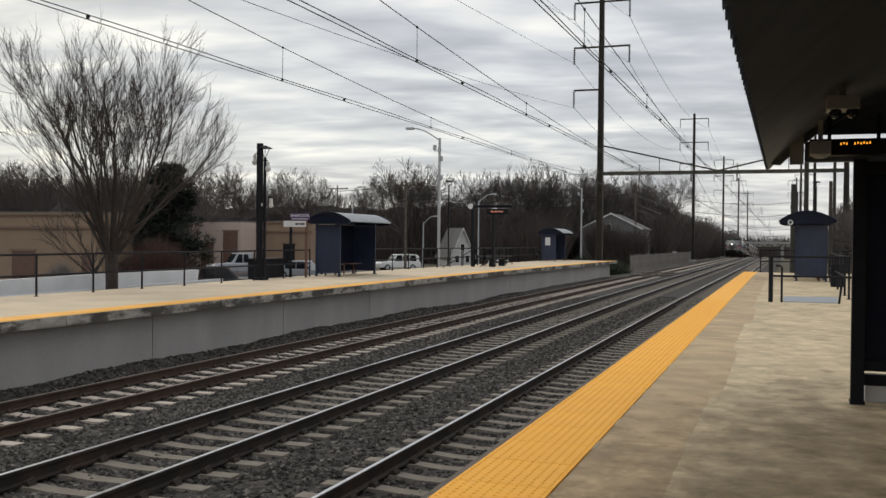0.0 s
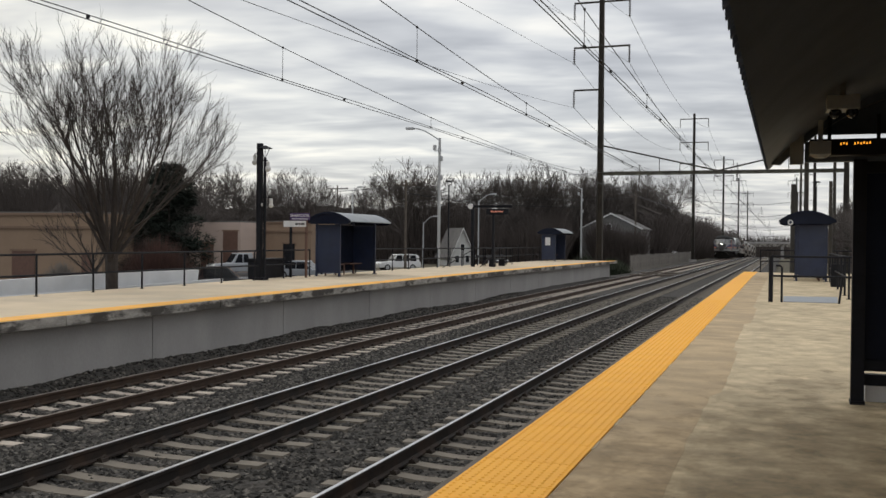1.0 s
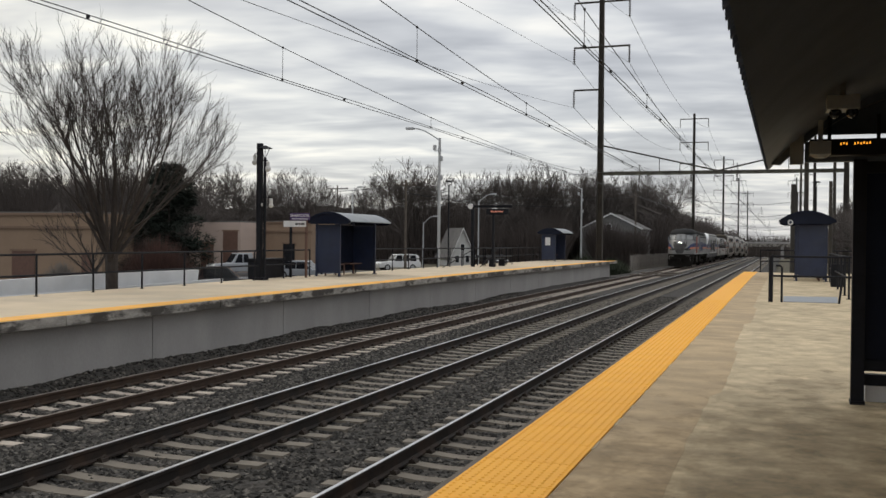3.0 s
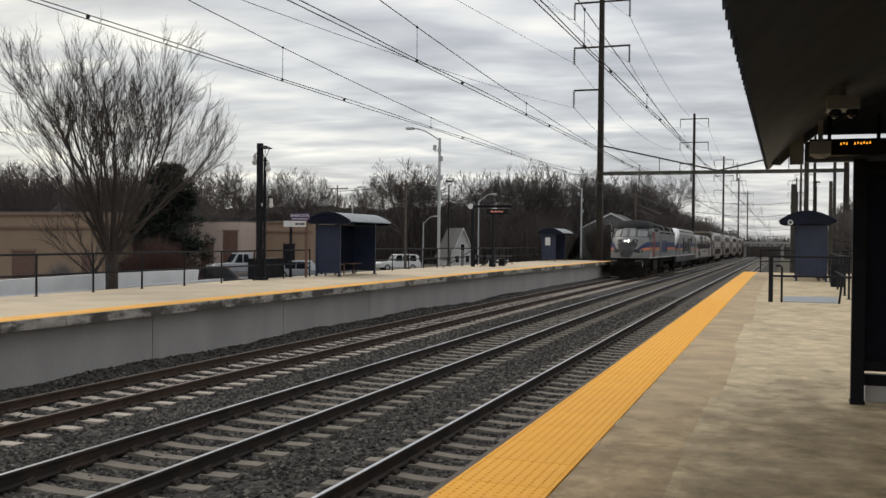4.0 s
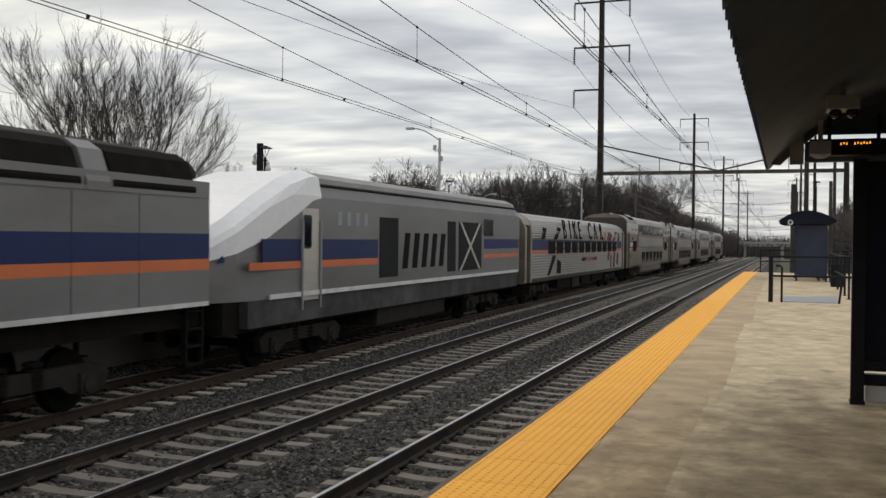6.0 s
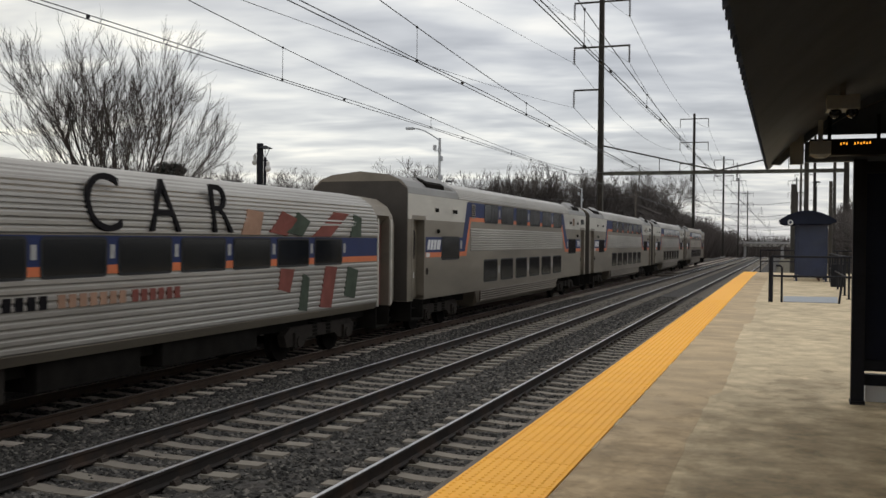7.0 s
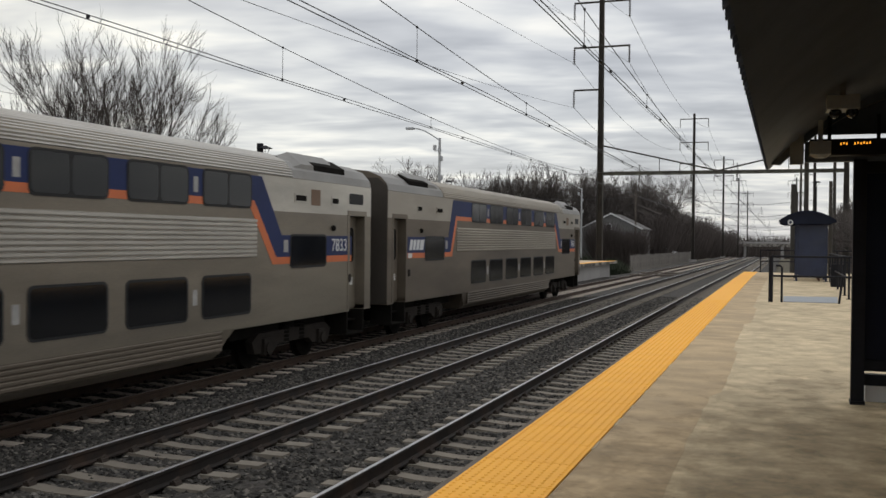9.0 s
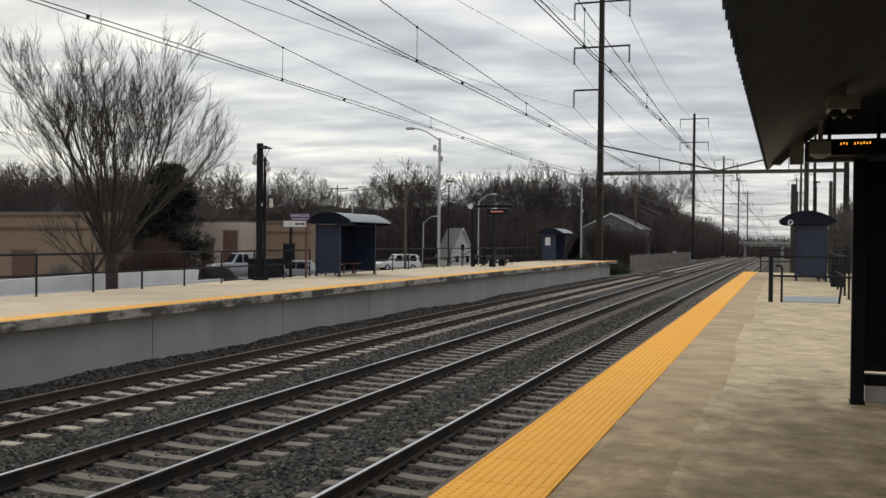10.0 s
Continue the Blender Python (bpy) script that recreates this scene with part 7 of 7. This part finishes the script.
def nose_patch(bm, pts, out):
    """A plate of any outline laid on the nose."""
    cx, cz = sum(p[0] for p in pts) / len(pts), sum(p[1] for p in pts) / len(pts)
    rings = []
    for f in (1.0, 0.75, 0.5, 0.25):
        ring = []
        for x, z in pts:
            x, z = cx + (x - cx) * f, cz + (z - cz) * f
            ring.append(bm.verts.new((x * (1 + out * 0.25), nose_y(x, z) - out, z + out * 0.15)))
        rings.append(ring)
    mid = bm.verts.new((cx * (1 + out * 0.25), nose_y(cx, cz) - out, cz + out * 0.15))
    back = [bm.verts.new((x, nose_y(x, z) + 0.03, z)) for x, z in pts]
    k = len(pts)
    for i in range(k):
        j = (i + 1) % k
        bm.faces.new((back[i], back[j], rings[0][j], rings[0][i]))
        for p, q in zip(rings, rings[1:]):
            bm.faces.new((p[i], p[j], q[j], q[i]))
        bm.faces.new((rings[-1][i], rings[-1][j], mid))


def build_loco():
    L = 20.9
    car = thing("diesel_locomotive", (0, 0, 0), "silver diesel locomotive with blue and orange stripes", "locomotive", "locomotives")
    # body behind the nose
    front = [(nose_y(HW, z) + 0.002, z) for z in (1.55, 2.0, 2.4, 2.8, 3.1, 3.3, 3.5, 3.7, 3.86)]
    bm = B()
    prism(bm, front + [(L - 0.25, 3.80), (L - 0.25, 1.55)], -HW, HW, "x")
    part("body", bm, M["loco_silver"], car, bevel=0.0)
    bm = B()
    nose_quad(bm, ((-HW, 1.55), (HW, 1.55), (HW, 3.9), (-HW, 3.9)), 0.0, 32, 26)
    part("nose", bm, M["loco_silver"], car, "rounded silver nose", smooth=True)
    # sooty roof with visor
    rings = []
    for y, w, zb, zt in ((2.0, 0.5, 3.84, 3.98), (2.15, 0.85, 3.83, 4.12), (2.5, 1.1, 3.82, 4.28), (3.1, 1.36, 3.84, 4.48), (3.8, 1.47, 3.86, 4.58), (5.0, 1.48, 3.86, 4.62), (8.3, 1.46, 3.86, 4.58), (8.75, 1.30, 3.9, 4.54), (L - 1.0, 1.27, 3.86, 4.42), (L - 0.3, 1.24, 3.86, 4.34)):
        rings.append([(-w, y, zb), (w, y, zb), (w * 0.985, y, zb + 0.3 * (zt - zb)), (w * 0.87, y, zb + 0.66 * (zt - zb)), (w * 0.6, y, zb + 0.9 * (zt - zb)), (0, y, zt), (-w * 0.6, y, zb + 0.9 * (zt - zb)), (-w * 0.87, y, zb + 0.66 * (zt - zb)), (-w * 0.985, y, zb + 0.3 * (zt - zb))])
    bm = B()
    loft(bm, rings)
    part("roof", bm, M["soot"], car, "soot-black curved roof", smooth=True)
    bm = B()
    for s in (1, -1):
        tube(bm, [(s * 0.75, 2.06, 3.83), (s * 1.12, 2.48, 3.81), (s * 1.38, 3.05, 3.84), (s * 1.5, 3.8, 3.90), (s * 1.505, 8.6, 3.90)], 0.016, 8)
    part("gutter", bm, M["plate"], car)
    # windscreens
    panes = [((-0.58, 3.22), (-0.06, 3.22), (-0.06, 3.80), (-0.50, 3.80)), ((0.06, 3.22), (0.58, 3.22), (0.50, 3.80), (0.06, 3.80)), ((0.68, 3.22), (1.34, 3.23), (1.27, 3.78), (0.62, 3.82)), ((-1.34, 3.23), (-0.68, 3.22), (-0.62, 3.82), (-1.27, 3.78))]
    for c in panes:
        bm = B()
        cx, cz = sum(p[0] for p in c) / 4, sum(p[1] for p in c) / 4
        nose_patch(bm, rounded([(cx + (x - cx) * 1.16, cz + (z - cz) * 1.14) for x, z in c], 0.17), 0.014)
        w = part("windscreen", bm, M["rubber"], car)
        bm = B()
        nose_patch(bm, rounded(c, 0.2), 0.024)
        part("pane", bm, M["shield"], w, "glass with pale sky reflection in its colour")
    bm = B()
    nose_patch(bm, rounded([(-0.36, 1.62), (0.36, 1.62), (0.62, 2.2), (0.80, 2.66), (0.62, 2.80), (-0.62, 2.80), (-0.80, 2.66), (-0.62, 2.2)], 0.25), 0.014)
    part("nose_mask", bm, M["mask"], car, "dirty dark grey nose panel")
    for s in (1, -1):
        bm = B()
        nose_patch(bm, [(s * (0.86 + 0.31 * math.cos(k * 0.2618)), 2.11 + 0.145 * math.sin(k * 0.2618)) for k in range(24)], 0.03)
        pd = part("lamp_pod", bm, M["rubber"], car)
        bm = B()
        x = s * 0.98
        rod(bm, (x, nose_y(x, 2.12) - 0.05, 2.12), (x, nose_y(x, 2.12) + 0.05, 2.12), 0.085, n=14)
        part("ditch_light", bm, M["lamp_off"], pd, "round headlamp")
        bm = B()
        nose_patch(bm, rounded([(s * 0.40, 2.79), (s * 0.80, 2.79), (s * 0.78, 3.0), (s * 0.38, 3.01)], 0.3), 0.035)
        nb = part("number_board", bm, M["rubber"], car)
        if s > 0:
            bm = B()
            o = lettering("18", 0.17, M["white"], car, Matrix.Translation((0.60, nose_y(0.60, 2.88) - 0.075, 2.885)) @ pose(0, 0, 0, 62, 0, 32), "white fleet number")
        # stripes that sweep down over the nose
        sweep = ((0.74, 2.14, 2.17, 2.20), (0.92, 2.145, 2.22, 2.42), (1.12, 2.16, 2.30, 2.64), (1.32, 2.18, 2.36, 2.79), (HW, 2.19, 2.39, 2.86))
        for nm, mt, lo, hi in (("nose_blue_stripe", "band_blue", 2, 3), ("nose_orange_stripe", "band_orange", 1, 2)):
            bm = B()
            for p, q in zip(sweep, sweep[1:]):
                nose_quad(bm, ((s * p[0], p[lo]), (s * q[0], q[lo]), (s * q[0], q[hi]), (s * p[0], p[hi])), 0.012 if lo == 2 else 0.0122, 4, 3)
            bmesh.ops.remove_doubles(bm, verts=bm.verts, dist=0.0005)
            part(nm, bm, M[mt], car)
    bm = B()
    nose_patch(bm, rounded([(-0.30, 2.76), (0.30, 2.76), (0.27, 3.02), (-0.27, 3.02)], 0.25), 0.05)
    hp = part("headlight_housing", bm, M["plate"], car, "grey headlight housing")
    for x in (-0.12, 0.12):
        bm = B()
        y = nose_y(x, 2.89)
        rod(bm, (x, y - 0.085, 2.885), (x, y, 2.885), 0.045, n=16)
        part("headlight", bm, M["lamp_on"], hp, "round lit headlight")
    # sides
    bm = B()
    side(bm, [(2.27, 2.39), (2.75, 2.39), (2.75, 2.85), (2.59, 2.85)])
    for a, b in ((3.38, 4.22), (5.03, 8.6), (9.42, 9.8), (14.5, L - 0.25)):
        side(bm, rect(a, 2.39, b, 2.85))
    part("blue_stripe", bm, M["band_blue"], car, "blue painted stripe")
    bm = B()
    side(bm, [(2.16, 2.19), (2.75, 2.19), (2.75, 2.388), (2.27, 2.388)])
    for a, b in ((3.38, 4.22), (5.03, 8.6), (9.42, 9.65), (14.5, L - 0.25)):
        side(bm, rect(a, 2.19, b, 2.388))
    part("orange_stripe", bm, M["band_orange"], car, "orange painted stripe")
    bm = B()
    side(bm, rect(2.3, 1.53, 4.2, 1.60), 0.03)
    side(bm, rect(5.05, 1.53, 8.55, 1.61), 0.03)
    side(bm, rect(9.5, 1.53, L - 0.3, 1.61), 0.03)
    part("sill_strip", bm, M["sill"], car, "pale sill strip")
    side_window(car, 3.12, 3.12, 4.16, 3.66, False, None, 0.06)
    bm = B()
    side(bm, [(2.45, 3.12), (3.04, 3.12), (3.04, 3.5)], 0.014)
    part("quarter_light", bm, M["window"], car)
    for s in (1, -1):
        bm = B()
        box(bm, min(s * 1.52, s * 1.62), 2.82, 3.02, max(s * 1.52, s * 1.62), 2.98, 3.58)
        part("mirror", bm, M["plate"], car, bevel=0.02)
        bm = B()
        prism(bm, rrect(4.28, 1.58, 4.98, 3.74, 0.12), s * 1.46, s * 1.488, "x")
        prism(bm, rrect(4.25, 2.19, 5.0, 2.85, 0.02), s * 1.48, s * 1.5035, "x")
        dr = part("door", bm, M["loco_silver"], car)
        bm = B()
        prism(bm, rrect(4.42, 3.1, 4.84, 3.66, 0.14), s * 1.48, s * 1.512, "x")
        part("pane", bm, M["window"], dr)
        bm = B()
        prism(bm, rect(4.3, 2.4, 4.96, 2.84), s * 1.48, s * 1.507, "x")
        part("blue_stripe", bm, M["band_blue"], dr)
        bm = B()
        prism(bm, rect(4.3, 2.19, 4.96, 2.398), s * 1.48, s * 1.507, "x")
        part("orange_stripe", bm, M["band_orange"], dr)
        for y in (4.24, 5.06):
            bm = B()
            tube(bm, [(s * 1.51, y, 1.62), (s * 1.57, y, 1.72), (s * 1.57, y, 3.55), (s * 1.51, y, 3.65)], 0.028, 6)
            part("handrail", bm, M["red_rail"], car, "faded red handrail")
        for y0, y1 in ((4.3, 4.95), (8.62, 9.4), (20.0, 20.5)):
            bm = B()
            for y in (y0, y1):
                box(bm, min(s * 1.36, s * 1.46), y, 0.45, max(s * 1.36, s * 1.46), y + 0.05, 1.55)
            for z in (0.45, 0.78, 1.1, 1.42):
                box(bm, min(s * 1.15, s * 1.46), y0, z, max(s * 1.15, s * 1.46), y1 + 0.05, z + 0.035)
            part("step", bm, M["under"], car)
        for z in (1.66, 1.86, 2.05):
            bm = B()
            prism(bm, rect(4.36, z, 4.9, z + 0.12), s * 1.48, s * 1.495 + s * 0.012, "x")
            part("step_recess", bm, M["under"], car)
        # service door with grab rails
        bm = B()
        prism(bm, rect(8.62, 1.62, 9.4, 3.5), s * 1.48, s * 1.512, "x")
        part("service_door", bm, M["loco_silver"], car)
        for y in (8.6, 9.0, 9.42):
            bm = B()
            tube(bm, [(s * 1.5, y, 1.65), (s * 1.56, y, 1.75), (s * 1.56, y, 3.4), (s * 1.5, y, 3.48)], 0.024, 6)
            part("handrail", bm, M["plate"], car)
        # louvred grille under the cab window
        bm = B()
        prism(bm, rrect(2.55, 1.62, 3.94, 2.14, 0.05), s * 1.48, s * 1.515, "x")
        gr = part("grille", bm, M["loco_silver"], car)
        for y0 in (2.66, 3.04, 3.42):
            for k in range(6 if y0 == 3.04 else 4):
                bm = B()
                z = 1.67 + 0.072 * k
                prism(bm, rect(y0, z, y0 + 0.34, z + 0.032), s * 1.51, s * 1.53, "x")
                part("louvre", bm, M["sill"], gr)
        for a, b, z0, z1 in ((5.2, 7.4, 3.70, 3.86),):
            bm = B()
            prism(bm, rect(a, z0, b, z1), s * 1.45, s * 1.51, "x")
            part("vent", bm, M["under"], car)
        bm = B()
        prism(bm, [(5.1, 4.02), (7.0, 4.02), (7.4, 4.02), (7.1, 4.18), (5.0, 4.18)], s * 1.2, s * 1.47, "x")
        part("vent", bm, M["under"], car)
        # radiator and dynamic brake grilles along the hood edge
        for a, b in ((8.85, 12.15), (12.65, 17.2), (17.95, L - 0.7)):
            bm = B()
            loft(bm, [[(s * 1.515, y, 3.58), (s * 1.52, y, 3.64), (s * 1.33, y, 4.14), (s * 1.1, y, 4.28), (s * 1.2, y, 3.6)] for y in (a, b)])
            g = part("radiator_grille", bm, M["under"], car, "black mesh grille")
        for a in (12.2, 17.3):
            bm = B()
            loft(bm, [[(s * 1.53, y, 3.5), (s * 1.535, y, 3.64), (s * 1.345, y, 4.15), (s * 1.1, y, 4.30), (s * 1.2, y, 3.5)] for y in (a, a + (0.35 if a < 15 else 0.55))])
            part("hood_rib", bm, M["loco_silver"], car)
        bm = B()
        prism(bm, rect(8.7, 3.50, L - 0.4, 3.57), s * 1.48, s * 1.52, "x")
        part("hood_ledge", bm, M["loco_silver"], car)
        for a in (12.0, 13.2, 15.2, 17.0, 18.6):
            bm = B()
            prism(bm, rect(a, 1.62, a + 0.012, 3.48), s * 1.48, s * 1.505, "x")
            part("panel_seam", bm, M["under_lit"], car)
        # logo as plain slanted blocks
        shapes = [[(9.65, 1.95), (10.02, 1.95), (11.0, 3.0), (10.55, 3.0)], [(10.52, 1.95), (10.86, 1.95), (11.0, 2.98), (10.72, 2.7)], [(10.62, 2.0), (10.9, 1.96), (11.62, 3.0), (11.2, 3.0)], [(11.18, 1.95), (11.58, 1.95), (11.66, 3.0), (11.3, 2.6)], [(11.7, 1.95), (12.66, 1.95), (12.6, 3.0), (12.24, 3.0)], rrect(12.78, 1.95, 13.42, 3.0, 0.12), rrect(13.5, 1.95, 14.42, 3.0, 0.4)]
        for k, poly in enumerate(shapes):
            bm = B()
            prism(bm, poly, s * 1.48, s * (1.508 + 0.0004 * k), "x")
            part("logo_block", bm, M["band_blue"], car, "dark blue slanted logo block")
    lettering("18", 0.40, M["letter_dark"], car, pose(HW + 0.012, 3.07, 2.62, 90, 0, 90), "dark fleet number")
    # plough and running gear
    bm = B()
    loft(bm, [[(-1.38, 0.95, 0.12), (-0.5, 0.35, 0.10), (0.5, 0.35, 0.10), (1.38, 0.95, 0.12), (1.38, 1.35, 0.12), (-1.38, 1.35, 0.12)], [(-1.42, 0.85, 1.0), (-0.5, 0.5, 1.0), (0.5, 0.5, 1.0), (1.42, 0.85, 1.0), (1.42, 1.3, 1.0), (-1.42, 1.3, 1.0)]])
    part("plough", bm, M["under"], car, "dark steel pilot plough")
    bm = B()
    loft(bm, [[(-0.85, 0.35, 1.0), (0.85, 0.35, 1.0), (1.42, 1.6, 1.0), (1.42, 2.4, 1.0), (-1.42, 2.4, 1.0), (-1.42, 1.6, 1.0)], [(-0.85, 0.42, 1.56), (0.85, 0.42, 1.56), (1.47, 1.75, 1.56), (1.47, 2.4, 1.56), (-1.47, 2.4, 1.56), (-1.47, 1.75, 1.56)]])
    part("front_sill", bm, M["under"], car)
    bm = B()
    box(bm, -0.17, -0.35, 0.75, 0.17, 0.6, 1.05)
    part("coupler", bm, M["under"], car)
    for s in (1, -1):
        bm = B()
        tube(bm, [(s * 0.7, 0.32, 1.35), (s * 1.16, 0.55, 1.36), (s * 1.2, 0.6, 1.3), (s * 1.2, 0.62, 0.9)], 0.009)
        part("uncoupling_bar", bm, M["sill"], car)
    bm = B()
    box(bm, -1.3, 2.0, 1.15, 1.3, L - 0.2, 1.55)
    part("underframe", bm, M["under"], car)
    bm = B()
    prism(bm, [(-1.35, 1.3), (-1.35, 0.55), (-1.1, 0.42), (1.1, 0.42), (1.35, 0.55), (1.35, 1.3)], 6.0, 9.2, "y")
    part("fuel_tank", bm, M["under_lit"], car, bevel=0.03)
    bm = B()
    prism(bm, [(-1.38, 1.2), (-1.38, 0.75), (-1.0, 0.5), (1.0, 0.5), (1.38, 0.75), (1.38, 1.2)], 9.4, 12.6, "y")
    part("air_tank", bm, M["under"], car, bevel=0.05)
    for yc in (3.4, L - 4.6):
        build_bogie(car, yc, 2.75, 0.5, True)
    return car


def build_charger():
    L = 22.1
    car = thing("diesel_locomotive", (0, 0, 0), "grey diesel locomotive with sloping white nose", "locomotive", "locomotives")
    W = 1.48
    secs = []
    for y, w, z0, zt in ((0.15, 0.75, 1.5, 2.45), (0.35, 1.05, 1.5, 2.75), (1.0, 1.30, 1.5, 3.10), (2.0, 1.42, 1.5, 3.62), (3.0, 1.48, 1.5, 4.05), (3.9, W, 1.5, 4.28), (21.2, W, 1.5, 4.28), (21.8, W, 1.5, 3.95)):
        secs.append([(-w, y, z0), (w, y, z0), (w, y, min(3.72, zt - 0.25)), (w * 0.93, y, zt - 0.14), (w * 0.7, y, zt), (-w * 0.7, y, zt), (-w * 0.93, y, zt - 0.14), (-w, y, min(3.72, zt - 0.25))])
    bm = B()
    loft(bm, secs)
    part("body", bm, M["loco_silver"], car)
    # white hood over the nose, wrapping back over the side
    bm = B()
    hood = []
    for y, w, zt, dn in ((0.12, 0.72, 2.50, 0.05), (0.32, 1.06, 2.78, 0.22), (1.0, 1.32, 3.13, 0.42), (2.0, 1.44, 3.65, 0.62), (3.0, 1.50, 4.08, 0.60), (3.9, 1.50, 4.30, 0.42), (4.3, 1.50, 4.31, 0.36)):
        hood.append([(w, y, zt - 0.25 - dn), (w, y, min(3.74, zt - 0.25)), (w * 0.94, y, zt - 0.13), (w * 0.7, y, zt + 0.015), (-w * 0.7, y, zt + 0.015), (-w * 0.94, y, zt - 0.13), (-w, y, min(3.74, zt - 0.25)), (-w, y, zt - 0.25 - dn)])
    loft(bm, hood, closed=False)
    part("nose_hood", bm, M["nose_white"], car, "glossy white sloping nose")
    bm = B()
    loft(bm, [[(x, y, z) for x, z in ((1.40, 4.04), (1.38, 4.16), (1.05, 4.31), (-1.05, 4.31), (-1.38, 4.16), (-1.40, 4.04))] for y in (4.35, 21.15)])
    part("roof", bm, M["roof_car"], car, "pale grey roof")
    bm = B()
    for s in (1, -1):
        rod(bm, (s * 1.42, 4.3, 4.0), (s * 1.42, 21.3, 4.0), 0.04, n=6)
    part("gutter", bm, M["soot"], car)
    bm = B()
    for poly in ([(0.5, 2.28), (1.6, 2.28), (1.6, 2.5), (0.7, 2.45)],):
        side(bm, poly, 0.0, base=1.2)
    side(bm, rect(1.7, 2.28, 3.35, 2.76), 0.006, base=W)
    side(bm, rect(4.3, 2.28, 7.6, 2.76), 0.006, base=W)
    side(bm, rect(17.0, 2.45, 21.7, 2.8), 0.006, base=W)
    part("blue_stripe", bm, M["band_blue"], car)
    bm = B()
    side(bm, rect(1.2, 2.12, 3.35, 2.278), 0.006, base=W)
    side(bm, rect(4.3, 2.12, 7.6, 2.278), 0.006, base=W)
    side(bm, rect(17.0, 2.12, 21.7, 2.26), 0.006, base=W)
    part("orange_stripe", bm, M["band_orange"], car)
    bm = B()
    for a, b in ((7.7, 9.0), (13.1, 13.9), (14.2, 16.7)):
        side(bm, rect(a, 1.75, b, 3.35), 0.008, base=W)
    part("logo_panel", bm, M["soot"], car, "dark printed panel")
    bm = B()
    for k in range(5):
        a = 9.3 + 0.75 * k
        side(bm, [(a, 1.95), (a + 0.4, 1.95), (a + 0.62, 2.95), (a + 0.22, 2.95)], 0.008, base=W)
    part("logo_block", bm, M["letter_dark"], car, "dark slanted logo blocks")
    bm = B()
    side(bm, [(14.3, 1.76), (14.5, 1.76), (16.6, 3.34), (16.4, 3.34)], 0.012, base=W)
    side(bm, [(16.4, 1.76), (16.6, 1.76), (14.5, 3.34), (14.3, 3.34)], 0.013, base=W)
    part("cross_mark", bm, M["silver"], car)
    side_window(car, 3.45, 2.55, 3.85, 3.3, False, None, 0.08, base=W)
    side_window(car, 16.95, 2.9, 18.1, 3.5, False, None, 0.06, base=W)
    for s in (1, -1):
        bm = B()
        prism(bm, rect(3.4, 1.4, 4.2, 3.45), s * 1.46, s * 1.487, "x")
        part("door", bm, M["silver"], car)
        for y in (3.36, 4.24):
            bm = B()
            rod(bm, (s * 1.53, y, 1.2), (s * 1.53, y, 3.2), 0.025)
            part("handrail", bm, M["plate"], car)
        bm = B()
        prism(bm, rect(2.0, 1.5, L - 0.6, 1.6), s * 1.46, s * 1.51, "x")
        part("sill_strip", bm, M["sill"], car)
        bm = B()
        prism(bm, rect(1.2, 0.95, L - 0.5, 1.5), s * 1.2, s * 1.45, "x")
        part("skirt", bm, M["mask"], car, "dark grey skirt")
        for k, y in enumerate((5.2, 5.7, 6.2, 6.7)):
            bm = B()
            prism(bm, rect(y, 3.1, y + 0.22, 3.42), s * 1.46, s * 1.487, "x")
            part("notice", bm, M["plate"], car)
        bm = B()
        rod(bm, (s * 0.95, 0.22, 2.2), (s * 0.95, 0.42, 2.2), 0.12, n=12)
        part("headlight", bm, M["lamp_off"], car)
    bm = B()
    box(bm, -1.25, 0.6, 0.85, 1.25, L - 0.3, 1.5)
    part("underframe", bm, M["under"], car)
    bm = B()
    box(bm, -1.3, 8.0, 0.45, 1.3, 13.4, 0.95)
    part("fuel_tank", bm, M["under_lit"], car, bevel=0.05)
    bm = B()
    prism(bm, [(-1.0, 1.0), (1.0, 1.0), (1.0, 3.3), (-1.0, 3.3)], L - 0.4, L - 0.02, "y")
    box(bm, -0.15, 0.0, 0.75, 0.15, 0.3, 1.0)
    part("gangway", bm, M["under"], car)
    for yc in (4.0, L - 4.3):
        build_bogie(car, yc, 2.75, 0.5, True)
    return car


# order of the train and each vehicle's distance behind the leading coupler
TRAIN = []


def build_train():
    TRAIN.append((build_loco(), 0.0, 20.9))
    TRAIN.append((build_charger(), 20.9, 22.1))
    TRAIN.append((build_coach(), 43.3, 26.4))
    y = 69.9
    first = build_bilevel("7895", "two-deck silver coach with blue and orange stripes")
    TRAIN.append((first, y, 26.7))
    for k in range(1, 4):
        TRAIN.append((build_bilevel(("", "7876", "7833", "7847")[k], "two-deck silver coach with blue and orange stripes" if k < 3 else "last two-deck coach, dirty silver with blue stripes", k == 3), y + 26.7 * k, 26.7))


build_train()


def front_at(t):
    """Place of the leading coupler along the line."""
    key = ((0.0, 231.4), (2.5, 133.9), (3.8, 82.2), (5.5, 14.5), (7.0, -45.15), (7.5, -65.5), (8.0, -85.84), (8.5, -106.3), (9.0, -126.7), (9.5, -147.3), (10.0, -167.9))
    for (a, ya), (b, yb) in zip(key, key[1:]):
        if t <= b:
            return ya + (yb - ya) * (t - a) / (b - a)
    return key[-1][1]


def motions():
    for car, behind, length in TRAIN:
        rows = []
        for i in range(41):
            t = i * 0.25
            y = front_at(t) + behind
            za, zb = drop(y + 4), drop(y + length - 4)
            tilt = math.degrees(math.atan2(zb - za, length - 8))
            rows.append((t, pose(FAR_X, y, FAR_Z + za - 4 * (zb - za) / (length - 8), tilt)))
        walk(car, rows)


motions()
